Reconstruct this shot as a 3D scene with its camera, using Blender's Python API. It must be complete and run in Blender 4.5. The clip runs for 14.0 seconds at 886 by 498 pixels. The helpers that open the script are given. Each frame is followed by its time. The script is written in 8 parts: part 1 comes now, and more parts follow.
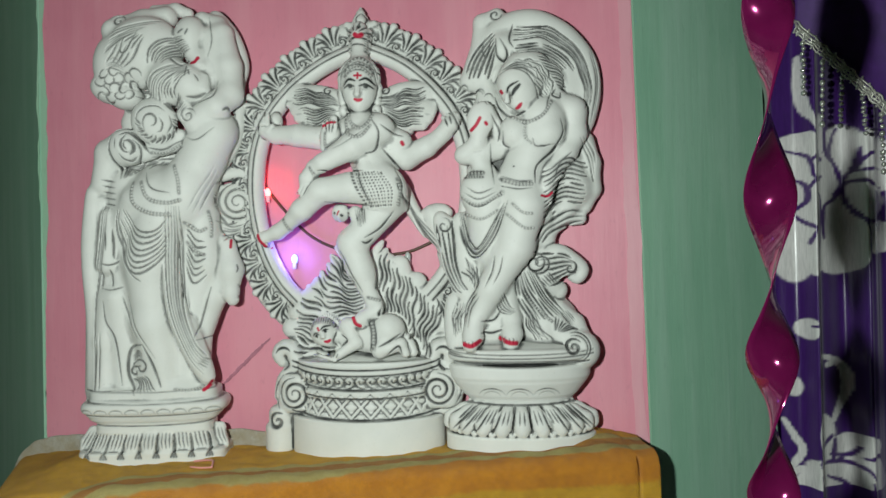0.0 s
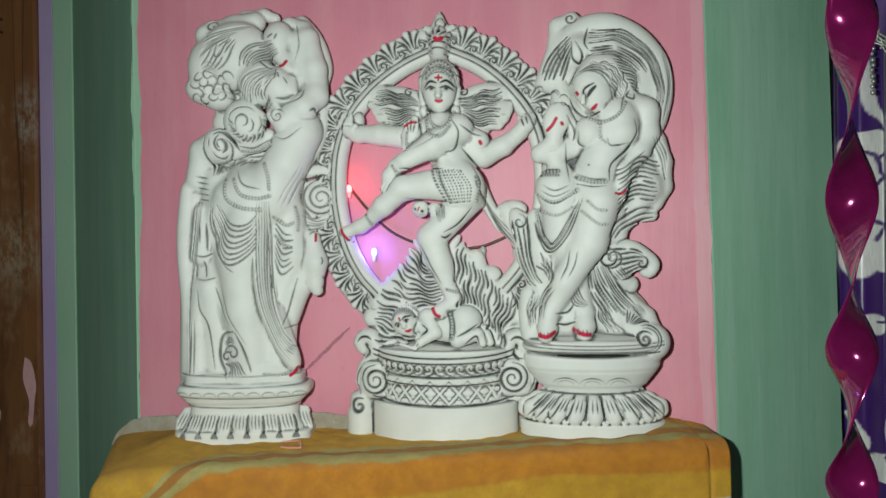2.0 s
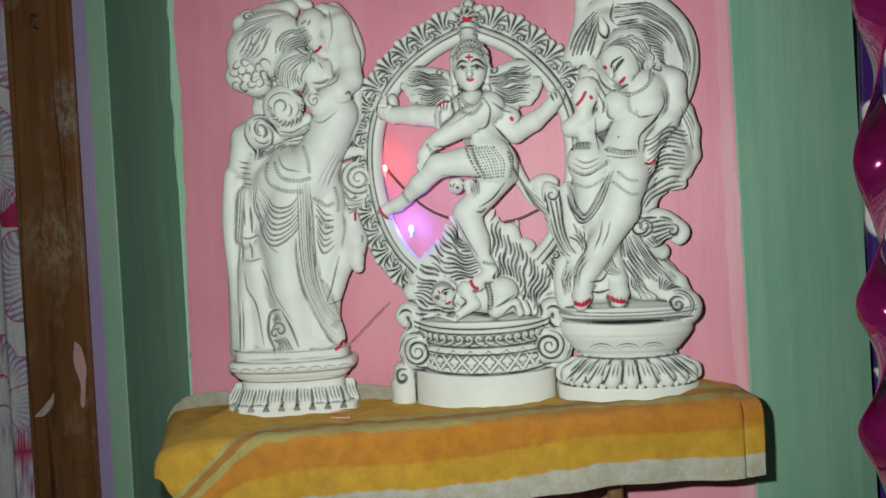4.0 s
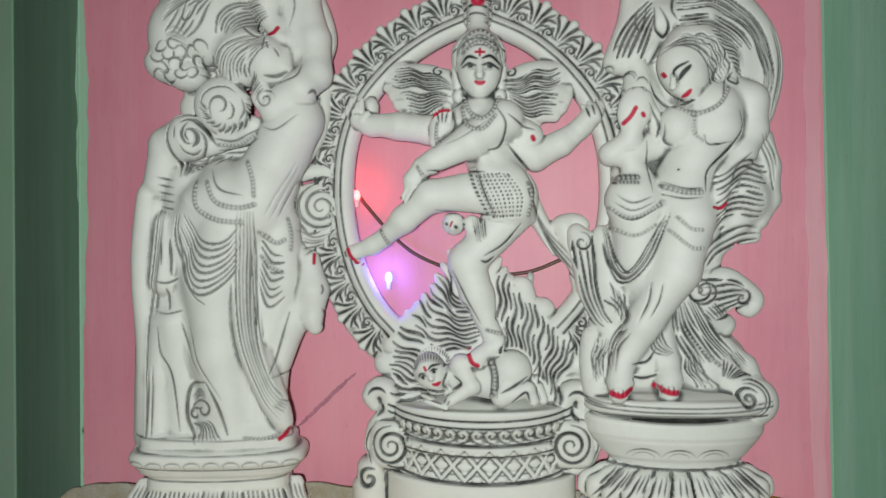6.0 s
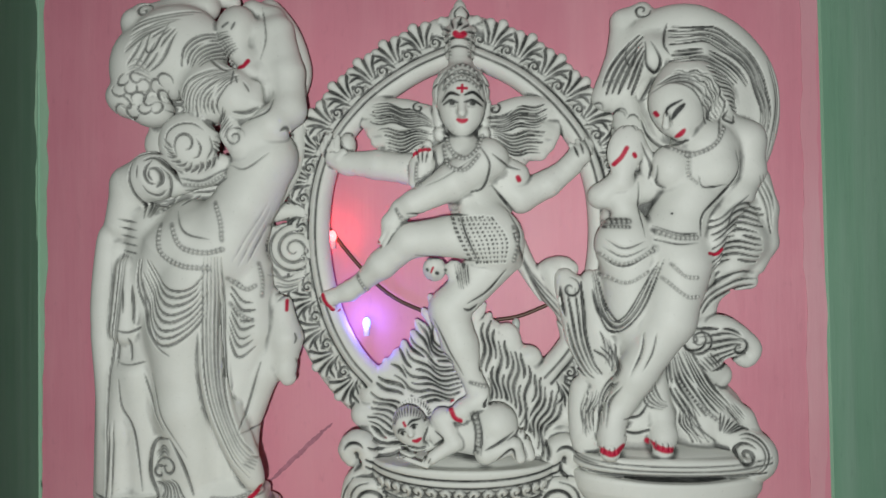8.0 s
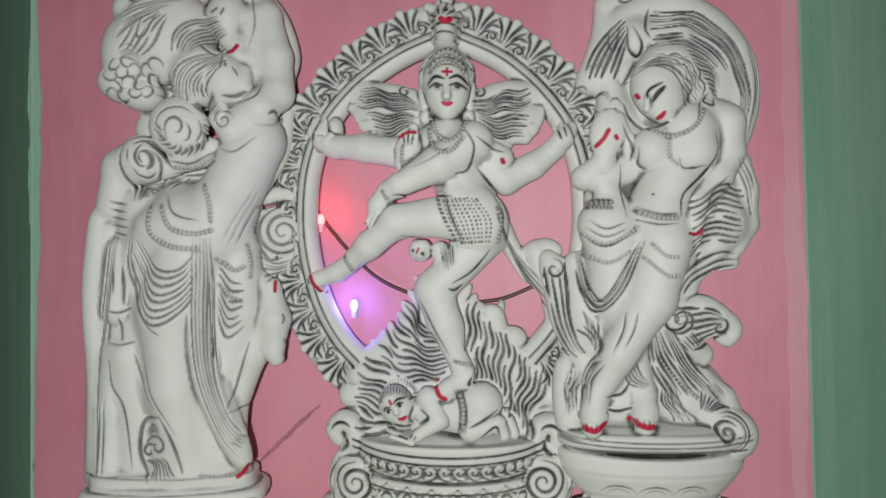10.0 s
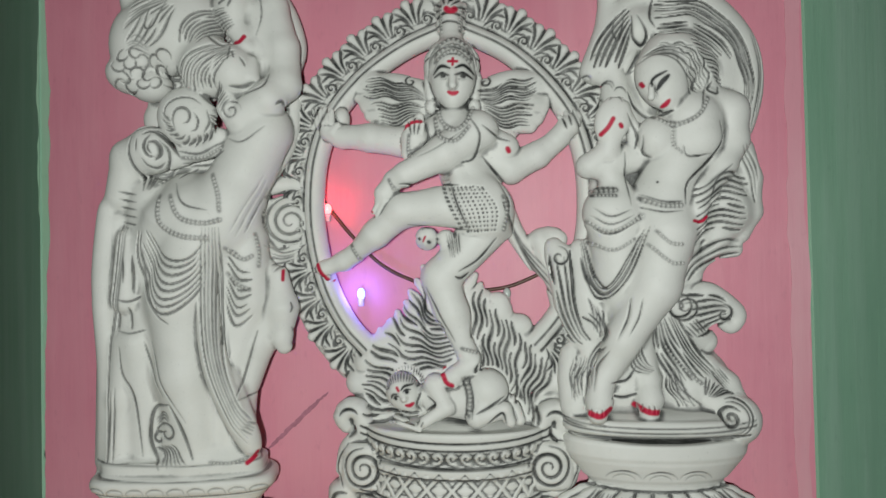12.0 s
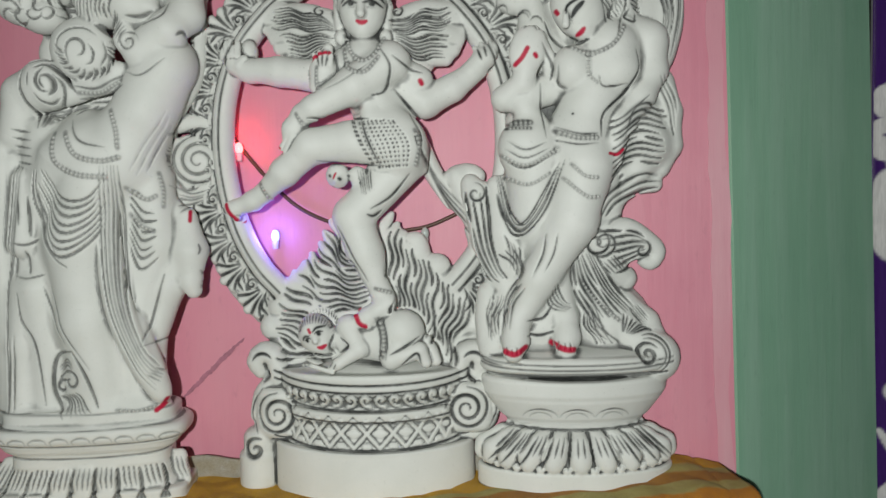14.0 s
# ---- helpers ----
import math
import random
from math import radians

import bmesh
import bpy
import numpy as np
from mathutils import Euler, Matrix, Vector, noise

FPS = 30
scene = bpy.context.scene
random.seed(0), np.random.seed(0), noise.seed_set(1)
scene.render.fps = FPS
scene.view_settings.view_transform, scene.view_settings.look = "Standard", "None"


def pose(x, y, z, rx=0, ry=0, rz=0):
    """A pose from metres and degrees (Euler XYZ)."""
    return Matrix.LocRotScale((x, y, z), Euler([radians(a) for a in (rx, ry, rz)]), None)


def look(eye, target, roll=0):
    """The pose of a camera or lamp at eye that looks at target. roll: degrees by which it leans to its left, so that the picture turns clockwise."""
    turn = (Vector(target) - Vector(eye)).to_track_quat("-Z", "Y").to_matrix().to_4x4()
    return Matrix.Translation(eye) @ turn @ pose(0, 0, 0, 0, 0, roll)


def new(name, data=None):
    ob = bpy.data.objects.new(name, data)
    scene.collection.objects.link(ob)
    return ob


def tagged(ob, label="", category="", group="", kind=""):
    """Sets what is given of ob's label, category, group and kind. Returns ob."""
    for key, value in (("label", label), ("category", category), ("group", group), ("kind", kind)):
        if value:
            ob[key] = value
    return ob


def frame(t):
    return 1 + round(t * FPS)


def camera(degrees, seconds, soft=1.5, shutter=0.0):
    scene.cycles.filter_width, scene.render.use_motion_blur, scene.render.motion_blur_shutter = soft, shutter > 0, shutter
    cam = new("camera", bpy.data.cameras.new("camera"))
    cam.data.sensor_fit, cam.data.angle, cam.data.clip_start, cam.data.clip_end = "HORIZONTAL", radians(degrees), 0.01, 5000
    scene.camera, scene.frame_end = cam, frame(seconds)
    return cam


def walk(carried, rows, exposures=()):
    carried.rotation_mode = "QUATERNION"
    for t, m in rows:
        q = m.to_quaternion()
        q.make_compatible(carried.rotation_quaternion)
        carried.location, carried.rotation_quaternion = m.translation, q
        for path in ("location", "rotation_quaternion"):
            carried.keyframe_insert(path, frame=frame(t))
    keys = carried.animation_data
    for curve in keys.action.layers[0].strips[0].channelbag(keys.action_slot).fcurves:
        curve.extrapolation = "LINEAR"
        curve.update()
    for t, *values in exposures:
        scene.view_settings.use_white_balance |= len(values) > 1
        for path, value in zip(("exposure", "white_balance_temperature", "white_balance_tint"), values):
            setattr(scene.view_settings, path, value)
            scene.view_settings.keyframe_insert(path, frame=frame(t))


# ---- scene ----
cam = camera(60.2, 14.0)
PATH = [
    (0, (-0.041, -0.012, 1.15), (-0.296, 1.971, 1.168), -1.2),
    (0.3, (-0.05, -0.018, 1.163), (-0.339, 1.961, 1.155), -0.9),
    (0.5, (-0.057, -0.036, 1.166), (-0.358, 1.941, 1.17), -0.8),
    (0.8, (-0.063, -0.053, 1.167), (-0.378, 1.921, 1.16), -0.8),
    (1, (-0.074, -0.058, 1.161), (-0.409, 1.914, 1.149), -1),
    (1.2, (-0.083, -0.056, 1.159), (-0.442, 1.914, 1.136), -1.2),
    (1.5, (-0.091, -0.059, 1.15), (-0.448, 1.909, 1.132), -0.9),
    (2, (-0.079, -0.056, 1.154), (-0.428, 1.913, 1.151), -0.8),
    (4.3, (-0.097, -0.092, 1.15), (-0.5, 1.867, 1.088), -2.8),
    (4.5, (-0.102, -0.087, 1.148), (-0.506, 1.871, 1.086), -2.4),
    (4.7, (-0.114, -0.072, 1.146), (-0.519, 1.89, 1.08), -2.1),
    (5, (-0.13, -0.033, 1.136), (-0.492, 1.933, 1.11), -1.2),
    (5.2, (-0.138, 0.01, 1.154), (-0.474, 1.98, 1.136), -0.5),
    (5.5, (-0.151, 0.057, 1.174), (-0.462, 2.033, 1.169), -0.2),
    (5.7, (-0.156, 0.09, 1.176), (-0.467, 2.067, 1.174), -0.3),
    (6, (-0.167, 0.133, 1.18), (-0.454, 2.112, 1.169), -0.2),
    (6.2, (-0.171, 0.155, 1.19), (-0.454, 2.134, 1.174), -0.4),
    (6.5, (-0.174, 0.167, 1.202), (-0.457, 2.146, 1.177), -0.3),
    (7, (-0.167, 0.189, 1.207), (-0.442, 2.17, 1.176), -0.4),
    (7.5, (-0.168, 0.183, 1.21), (-0.433, 2.166, 1.182), -0.4),
    (8, (-0.168, 0.17, 1.211), (-0.418, 2.155, 1.221), -0.3),
    (10.5, (-0.154, 0.159, 1.188), (-0.403, 2.143, 1.21), -0.3),
    (11, (-0.154, 0.155, 1.186), (-0.403, 2.139, 1.206), -0.3),
    (11.5, (-0.156, 0.156, 1.183), (-0.414, 2.139, 1.201), -0.2),
    (12, (-0.158, 0.156, 1.187), (-0.413, 2.139, 1.194), -0.5),
    (12.2, (-0.156, 0.158, 1.179), (-0.411, 2.142, 1.168), -1),
    (12.5, (-0.158, 0.165, 1.168), (-0.387, 2.152, 1.15), -1),
    (12.7, (-0.137, 0.179, 1.16), (-0.37, 2.167, 1.148), -1),
    (13, (-0.112, 0.188, 1.145), (-0.324, 2.176, 1.142), -1.2),
    (13.2, (-0.106, 0.183, 1.14), (-0.333, 2.172, 1.143), -1.2),
    (13.5, (-0.093, 0.181, 1.14), (-0.29, 2.171, 1.105), -1.3),
    (13.8, (-0.108, 0.184, 1.145), (-0.301, 2.174, 1.074), -1.2),
    (14, (-0.115, 0.18, 1.163), (-0.294, 2.17, 1.081), -1.1),
]
walk(cam, [(t, look(eye, target, roll)) for t, eye, target, roll in PATH],
     ((0.0, -0.03, 6350, 2), (4.5, 0.0, 6450, 3), (5.5, 0.08, 6450, 4), (6.0, -0.10, 6500, 7), (6.5, -0.25, 6500, 8), (12.0, -0.24, 6500, 9), (12.5, -0.15, 6500, 9), (13.0, -0.22, 6500, 9), (13.5, -0.28, 6500, 9), (14.0, -0.18, 6500, 9)))

# ---- light: the torch beside the lens, and a dim closed room ----
world = bpy.data.worlds.new("room_air")
scene.world = world
world.use_nodes = True
world.node_tree.nodes["Background"].inputs[0].default_value = (0.6, 0.7, 0.8, 1)
world.node_tree.nodes["Background"].inputs[1].default_value = 0.02


def lamp(name, place, watts, radius, colour):
    data = bpy.data.lights.new(name, "POINT")
    data.energy, data.shadow_soft_size, data.color = watts, radius, colour
    ob = new(name, data)
    ob.location = place
    return ob


torch_data = bpy.data.lights.new("torch", "SPOT")
torch_data.energy, torch_data.shadow_soft_size, torch_data.color = 22.0, 0.011, (0.96, 1.0, 0.97)
torch_data.spot_size, torch_data.spot_blend = radians(172), 0.35
new("torch", torch_data).matrix_world = look((-0.165, 0.000, 1.180), (-0.26, 0.83, 1.12))

# ---- materials ----
def material(name):
    m = bpy.data.materials.new(name)
    m.use_nodes = True
    nt = m.node_tree
    return m, nt, nt.nodes["Principled BSDF"]


def node(nt, kind, **inputs):
    n = nt.nodes.new(kind)
    for key, value in inputs.items():
        n.inputs[key.replace("_", " ")].default_value = value
    return n


def noise_tex(nt, scale, detail=4.0, rough=0.55, stretch=(1, 1, 1), coord="Object"):
    tc = nt.nodes.new("ShaderNodeTexCoord")
    mp = nt.nodes.new("ShaderNodeMapping")
    mp.inputs["Scale"].default_value = stretch
    nt.links.new(tc.outputs[coord], mp.inputs[0])
    n = node(nt, "ShaderNodeTexNoise", Scale=scale, Detail=detail, Roughness=rough)
    nt.links.new(mp.outputs[0], n.inputs["Vector"])
    return n.outputs["Fac"]


def ramp(nt, fac, stops):
    r = nt.nodes.new("ShaderNodeValToRGB")
    e = r.color_ramp.elements
    while len(e) < len(stops):
        e.new(0.5)
    for el, (p, c) in zip(e, stops):
        el.position, el.color = p, (*c, 1) if len(c) == 3 else c
    nt.links.new(fac, r.inputs[0])
    return r.outputs[0]


def mix(nt, fac, a, b, blend="MIX"):
    m = nt.nodes.new("ShaderNodeMix")
    m.data_type, m.blend_type = "RGBA", blend
    for sock, v in ((m.inputs[0], fac), (m.inputs[6], a), (m.inputs[7], b)):
        if isinstance(v, (int, float)):
            sock.default_value = v
        elif isinstance(v, tuple):
            sock.default_value = (*v, 1)
        else:
            nt.links.new(v, sock)
    return m.outputs[2]


def bump(nt, bsdf, height, strength, distance):
    b = node(nt, "ShaderNodeBump", Strength=strength, Distance=distance)
    nt.links.new(height, b.inputs["Height"])
    nt.links.new(b.outputs[0], bsdf.inputs["Normal"])


def attribute(nt, name):
    a = nt.nodes.new("ShaderNodeAttribute")
    a.attribute_name = name
    return a


GREYS = ((0, 0, 0), (1, 1, 1))


def plaster_paint(name, colour, faded, streak, rough=0.5):
    """Brushed limewash on an uneven plaster wall."""
    m, nt, bs = material(name)
    brush = noise_tex(nt, 26, 5, 0.6, (1.0, 1.0, 0.10))
    cloud = noise_tex(nt, 5.5, 4, 0.55)
    c = mix(nt, ramp(nt, cloud, ((0.32, (0, 0, 0)), (0.72, (1, 1, 1)))), colour, faded)
    c = mix(nt, ramp(nt, brush, ((0.46, (0, 0, 0)), (0.78, (0.65, 0.65, 0.65)))), c, streak)
    fine = noise_tex(nt, 160, 3, 0.6, (1, 1, 0.4))
    c = mix(nt, ramp(nt, fine, ((0.62, (0, 0, 0)), (0.8, (0.22, 0.22, 0.22)))), c, tuple(0.6 * v for v in colour))
    nt.links.new(c, bs.inputs["Base Color"])
    bs.inputs["Roughness"].default_value = rough
    bump(nt, bs, mix(nt, 0.5, brush, cloud), 0.5, 0.005)
    return m


def plain(name, colour, rough=0.5, metal=0.0, vary=0.25, scale=40, relief=0.15, stretch=(1, 1, 1), **extra):
    m, nt, bs = material(name)
    n = noise_tex(nt, scale, 5, 0.6, stretch)
    c = mix(nt, ramp(nt, n, ((0.3, (0, 0, 0)), (0.75, (1, 1, 1)))), tuple(v * (1 - vary) for v in colour), tuple(min(1, v * (1 + vary)) for v in colour))
    nt.links.new(c, bs.inputs["Base Color"])
    bs.inputs["Roughness"].default_value, bs.inputs["Metallic"].default_value = rough, metal
    for key, value in extra.items():
        bs.inputs[key.replace("_", " ")].default_value = value
    if relief:
        bump(nt, bs, n, relief, 0.002)
    return m


PINK = plaster_paint("pink_paint", (0.635, 0.22, 0.295), (0.73, 0.29, 0.365), (0.74, 0.345, 0.405))
GREEN = plaster_paint("green_paint", (0.255, 0.485, 0.335), (0.32, 0.55, 0.395), (0.44, 0.63, 0.51))
PALE_GREEN = plaster_paint("pale_green_paint", (0.33, 0.55, 0.38), (0.38, 0.58, 0.42), (0.45, 0.52, 0.45))
SLOP = plaster_paint("overlap_paint", (0.67, 0.28, 0.345), (0.70, 0.35, 0.41), (0.76, 0.50, 0.52))
LILAC = plaster_paint("lilac_paint", (0.46, 0.34, 0.62), (0.50, 0.38, 0.64), (0.56, 0.48, 0.66))
CREAM = plaster_paint("cream_paint", (0.52, 0.50, 0.44), (0.58, 0.55, 0.48), (0.62, 0.60, 0.55), 0.7)
CONCRETE = plain("cement_floor", (0.30, 0.29, 0.27), 0.6, vary=0.2, scale=9)
BOARD = plain("shelf_wood", (0.24, 0.13, 0.06), 0.55, vary=0.35, scale=30, stretch=(0.2, 1, 1))


def old_wood():
    m, nt, bs = material("worn_brown_wood")
    grain = noise_tex(nt, 30, 6, 0.65, (1, 1, 0.06))
    wear = noise_tex(nt, 9, 6, 0.7, (1, 1, 0.5))
    c = mix(nt, ramp(nt, grain, ((0.3, (0, 0, 0)), (0.75, (1, 1, 1)))), (0.165, 0.064, 0.026), (0.285, 0.120, 0.050))
    c = mix(nt, ramp(nt, wear, ((0.56, (0, 0, 0)), (0.68, (0.65, 0.65, 0.65)))), c, (0.40, 0.28, 0.19))
    c = mix(nt, ramp(nt, noise_tex(nt, 6, 6, 0.7, (1.6, 1, 0.35)), ((0.54, (0, 0, 0)), (0.66, (0.75, 0.75, 0.75)))), c, (0.045, 0.022, 0.014))
    # two rubbed pale patches with chips
    tc = nt.nodes.new("ShaderNodeTexCoord")
    chips = ramp(nt, noise_tex(nt, 70, 6, 0.75, (1, 1, 0.5)), ((0.42, (0, 0, 0)), (0.58, (0.8, 0.8, 0.8))))
    for (x, z), wide, tall, tone in (((-0.016, 1.385), 1.8, 0.75, (0.46, 0.38, 0.33)), ((-0.055, 1.160), 0.62, 0.62, (0.40, 0.31, 0.22))):
        far = node(nt, "ShaderNodeVectorMath")
        far.operation = "DISTANCE"
        sq = node(nt, "ShaderNodeMapping")
        sq.inputs["Scale"].default_value = (wide, 0.3, tall)
        nt.links.new(tc.outputs["Object"], sq.inputs[0])
        nt.links.new(sq.outputs[0], far.inputs[0])
        far.inputs[1].default_value = (x * wide, 0, z * tall)
        near = ramp(nt, far.outputs["Value"], ((0.012, (1, 1, 1)), (0.062, (0, 0, 0))))
        c = mix(nt, mix(nt, 1.0, near, chips, "MULTIPLY"), c, tone)
    cracks = ramp(nt, noise_tex(nt, 14, 3, 0.5, (1, 1, 0.03)), ((0.485, (0, 0, 0)), (0.5, (0.7, 0.7, 0.7)), (0.515, (0, 0, 0))))
    c = mix(nt, cracks, c, (0.03, 0.015, 0.008))
    nt.links.new(c, bs.inputs["Base Color"])
    bs.inputs["Roughness"].default_value = 0.36
    bump(nt, bs, grain, 0.5, 0.003)
    return m


WOOD = old_wood()

# ---- building helpers ----
def mesh_object(name, verts, faces, mat, parent=None, smooth=True):
    me = bpy.data.meshes.new(name)
    me.from_pydata([tuple(v) for v in verts], [], faces)
    me.materials.append(mat)
    me.polygons.foreach_set("use_smooth", [smooth] * len(me.polygons))
    me.update()
    ob = new(name, me)
    ob.parent = parent
    return ob


def part(name, bm, mat, parent=None, label="", smooth=None):
    smooth = len(bm.faces) > 120 if smooth is None else smooth
    bmesh.ops.recalc_face_normals(bm, faces=bm.faces)
    me = bpy.data.meshes.new(name)
    bm.to_mesh(me)
    bm.free()
    me.materials.append(mat)
    me.polygons.foreach_set("use_smooth", [smooth] * len(me.polygons))
    ob = new(name, me)
    ob.parent = parent
    return tagged(ob, label)


def prism(points, z0, z1, bevel=0.0, segments=2):
    """An upright solid on a plan outline."""
    bm = bmesh.new()
    low = [bm.verts.new((x, y, z0)) for x, y in points]
    high = [bm.verts.new((x, y, z1)) for x, y in points]
    n = len(points)
    bm.faces.new(low), bm.faces.new(high)
    for i in range(n):
        bm.faces.new((low[i], low[(i + 1) % n], high[(i + 1) % n], high[i]))
    if bevel:
        bmesh.ops.bevel(bm, geom=bm.edges[:], offset=bevel, segments=segments, affect="EDGES", profile=0.5)
    return bm


def box(x0, x1, y0, y1, z0, z1, bevel=0.0):
    return prism(((x0, y0), (x1, y0), (x1, y1), (x0, y1)), z0, z1, bevel)


def tube(points, radius, sides=10, closed=False):
    """A round wire along a path, thinner or thicker by a list of radii."""
    pts = [Vector(p) for p in points]
    bm, rings = bmesh.new(), []
    for i, p in enumerate(pts):
        a = pts[i - 1] if i or closed else p
        b = pts[(i + 1) % len(pts)] if i + 1 < len(pts) or closed else p
        q = (b - a).to_track_quat("Z", "Y")
        r = radius[i] if isinstance(radius, (list, tuple)) else radius
        rings.append([bm.verts.new(p + q @ Vector((r * math.cos(k * math.tau / sides), r * math.sin(k * math.tau / sides), 0))) for k in range(sides)])
    for i in range(len(pts) - (0 if closed else 1)):
        a, b = rings[i], rings[(i + 1) % len(pts)]
        for k in range(sides):
            bm.faces.new((a[k], a[(k + 1) % sides], b[(k + 1) % sides], b[k]))
    if not closed:
        bm.faces.new(rings[0][::-1]), bm.faces.new(rings[-1])
    return bm


def grid_faces(nu, nv):
    return [(i * nv + j, (i + 1) * nv + j, (i + 1) * nv + j + 1, i * nv + j + 1) for i in range(nu - 1) for j in range(nv - 1)]


def smoothstep(a, b, x):
    t = np.clip((x - a) / (b - a), 0, 1)
    return t * t * (3 - 2 * t)


# ---- modelling clay: soft-joined forms on a fine grid, engraved from the front ----
def spline(points, step=1.5):
    """A smooth curve through points of any dimension, in millimetres."""
    p = np.array(points, float)
    if len(p) < 3:
        n = max(2, int(np.linalg.norm(p[1] - p[0]) / step) + 1)
        return p[0] + (p[1] - p[0]) * np.linspace(0, 1, n)[:, None]
    q = np.vstack([2 * p[0] - p[1], p, 2 * p[-1] - p[-2]])
    out = []
    for i in range(len(p) - 1):
        a, b, c, d = q[i:i + 4]
        n = max(2, int(np.linalg.norm((c - b)[:3]) / step) + 1)
        t = np.linspace(0, 1, n, endpoint=False)[:, None]
        out.append(0.5 * (2 * b + (c - a) * t + (2 * a - 5 * b + 4 * c - d) * t * t + (3 * b - a - 3 * c + d) * t ** 3))
    return np.vstack(out + [p[-1:]])


CAVITY_REACH = 3     # half-width of the concavity filter, in cells


class Clay:
    """x to the right, d out towards the viewer, z up, all in millimetres."""

    def __init__(self, x0, x1, d0, d1, z0, z1, h=1.0):
        self.h, self.low = h, np.array([x0, d0, z0], float)
        self.n = [int((b - a) / h) + 1 for a, b in ((x0, x1), (d0, d1), (z0, z1))]
        self.f = np.full(self.n, 30.0, np.float32)
        self.axes = [np.float32(lo) + np.arange(k, dtype=np.float32) * np.float32(h) for lo, k in zip(self.low, self.n)]
        self.mh = 0.5
        self.mx, self.mz = np.arange(x0, x1, self.mh), np.arange(z0, z1, self.mh)
        shape = (len(self.mx), len(self.mz))
        self.cut, self.rise, self.wash, self.red = (np.zeros(shape, np.float32) for _ in range(4))

    def _window(self, lo, hi):
        s = []
        for k in range(3):
            a = int(max(0, math.floor((lo[k] - self.low[k]) / self.h)))
            b = int(min(self.n[k], math.ceil((hi[k] - self.low[k]) / self.h) + 1))
            if b - a < 1:
                return None
            s.append(slice(a, b))
        return tuple(s), self.axes[0][s[0]][:, None, None], self.axes[1][s[1]][None, :, None], self.axes[2][s[2]][None, None, :]

    def _join(self, w, g, k):
        f = self.f[w]
        if k > 0:
            m = np.maximum(k - np.abs(f - g), 0) / k
            self.f[w] = np.minimum(f, g) - m * m * (k / 4)
        else:
            self.f[w] = np.minimum(f, g)

    def ball(self, x, d, z, rx, rd=None, rz=None, turn=0, k=3.0):
        rd, rz = rd or rx, rz or rx
        m = max(rx, rd, rz) + k + 4
        win = self._window((x - m, d - m, z - m), (x + m, d + m, z + m))
        if win:
            w, X, D, Z = win
            c, s = math.cos(radians(turn)), math.sin(radians(turn))
            u, v = (X - x) * c + (Z - z) * s, -(X - x) * s + (Z - z) * c
            q = np.sqrt((u / rx) ** 2 + ((D - d) / rd) ** 2 + (v / rz) ** 2)
            q2 = np.sqrt((u / rx ** 2) ** 2 + ((D - d) / rd ** 2) ** 2 + (v / rz ** 2) ** 2) + 1e-6
            self._join(w, q * (q - 1) / q2, k)

    def limb(self, *points, k=3.0, flat=1.0):
        """A chain of tapered round bars through (x, d, z, r); flat > 1 thins it front to back."""
        for a, b in zip(points[:-1], points[1:]):
            m = max(a[3], b[3]) + k + 4
            lo = [min(a[i], b[i]) - m for i in range(3)]
            hi = [max(a[i], b[i]) + m for i in range(3)]
            win = self._window(lo, hi)
            if not win:
                continue
            w, X, D, Z = win
            ab = [b[i] - a[i] for i in range(3)]
            ll = ab[0] ** 2 + ab[2] ** 2 + (ab[1] * flat) ** 2 + 1e-9
            t = np.clip(((X - a[0]) * ab[0] + (D - a[1]) * ab[1] * flat * flat + (Z - a[2]) * ab[2]) / ll, 0, 1)
            r = a[3] + (b[3] - a[3]) * t
            g = np.sqrt((X - a[0] - ab[0] * t) ** 2 + ((D - a[1] - ab[1] * t) * flat) ** 2 + (Z - a[2] - ab[2] * t) ** 2) - r
            self._join(w, g, k)

    def strand(self, *points, k=2.0, flat=1.0, step=5.0):
        p = spline(points, step)
        self.limb(*[tuple(q) for q in p], k=k, flat=flat)

    def drum(self, x, d, a, b, z0, z1, round_=2.0, k=0.0, a2=None, b2=None, square=2.0):
        """An upright solid of oval plan, from half-widths a, b at z0 to a2, b2 at z1; square > 2 makes the plan boxier."""
        a2, b2 = a2 or a, b2 or b
        m = k + 4
        am, bm = max(a, a2) + m, max(b, b2) + m
        win = self._window((x - am, d - bm, z0 - m), (x + am, d + bm, z1 + m))
        w, X, D, Z = win
        t = np.clip((Z - z0) / (z1 - z0), 0, 1)
        aa, bb = a + (a2 - a) * t, b + (b2 - b) * t
        q = (np.abs((X - x) / aa) ** square + np.abs((D - d) / bb) ** square) ** (1 / square)
        side = (q - 1) * (aa * bb) / np.sqrt((bb * (X - x) / aa / np.maximum(q, 0.2)) ** 2 / aa ** 0 + (aa * (D - d) / bb / np.maximum(q, 0.2)) ** 2 + 1e-3) + round_
        vert = np.maximum(z0 - Z, Z - z1) + round_
        g = np.minimum(np.maximum(side, vert), 0) + np.sqrt(np.maximum(side, 0) ** 2 + np.maximum(vert, 0) ** 2) - round_
        self._join(w, g, k)

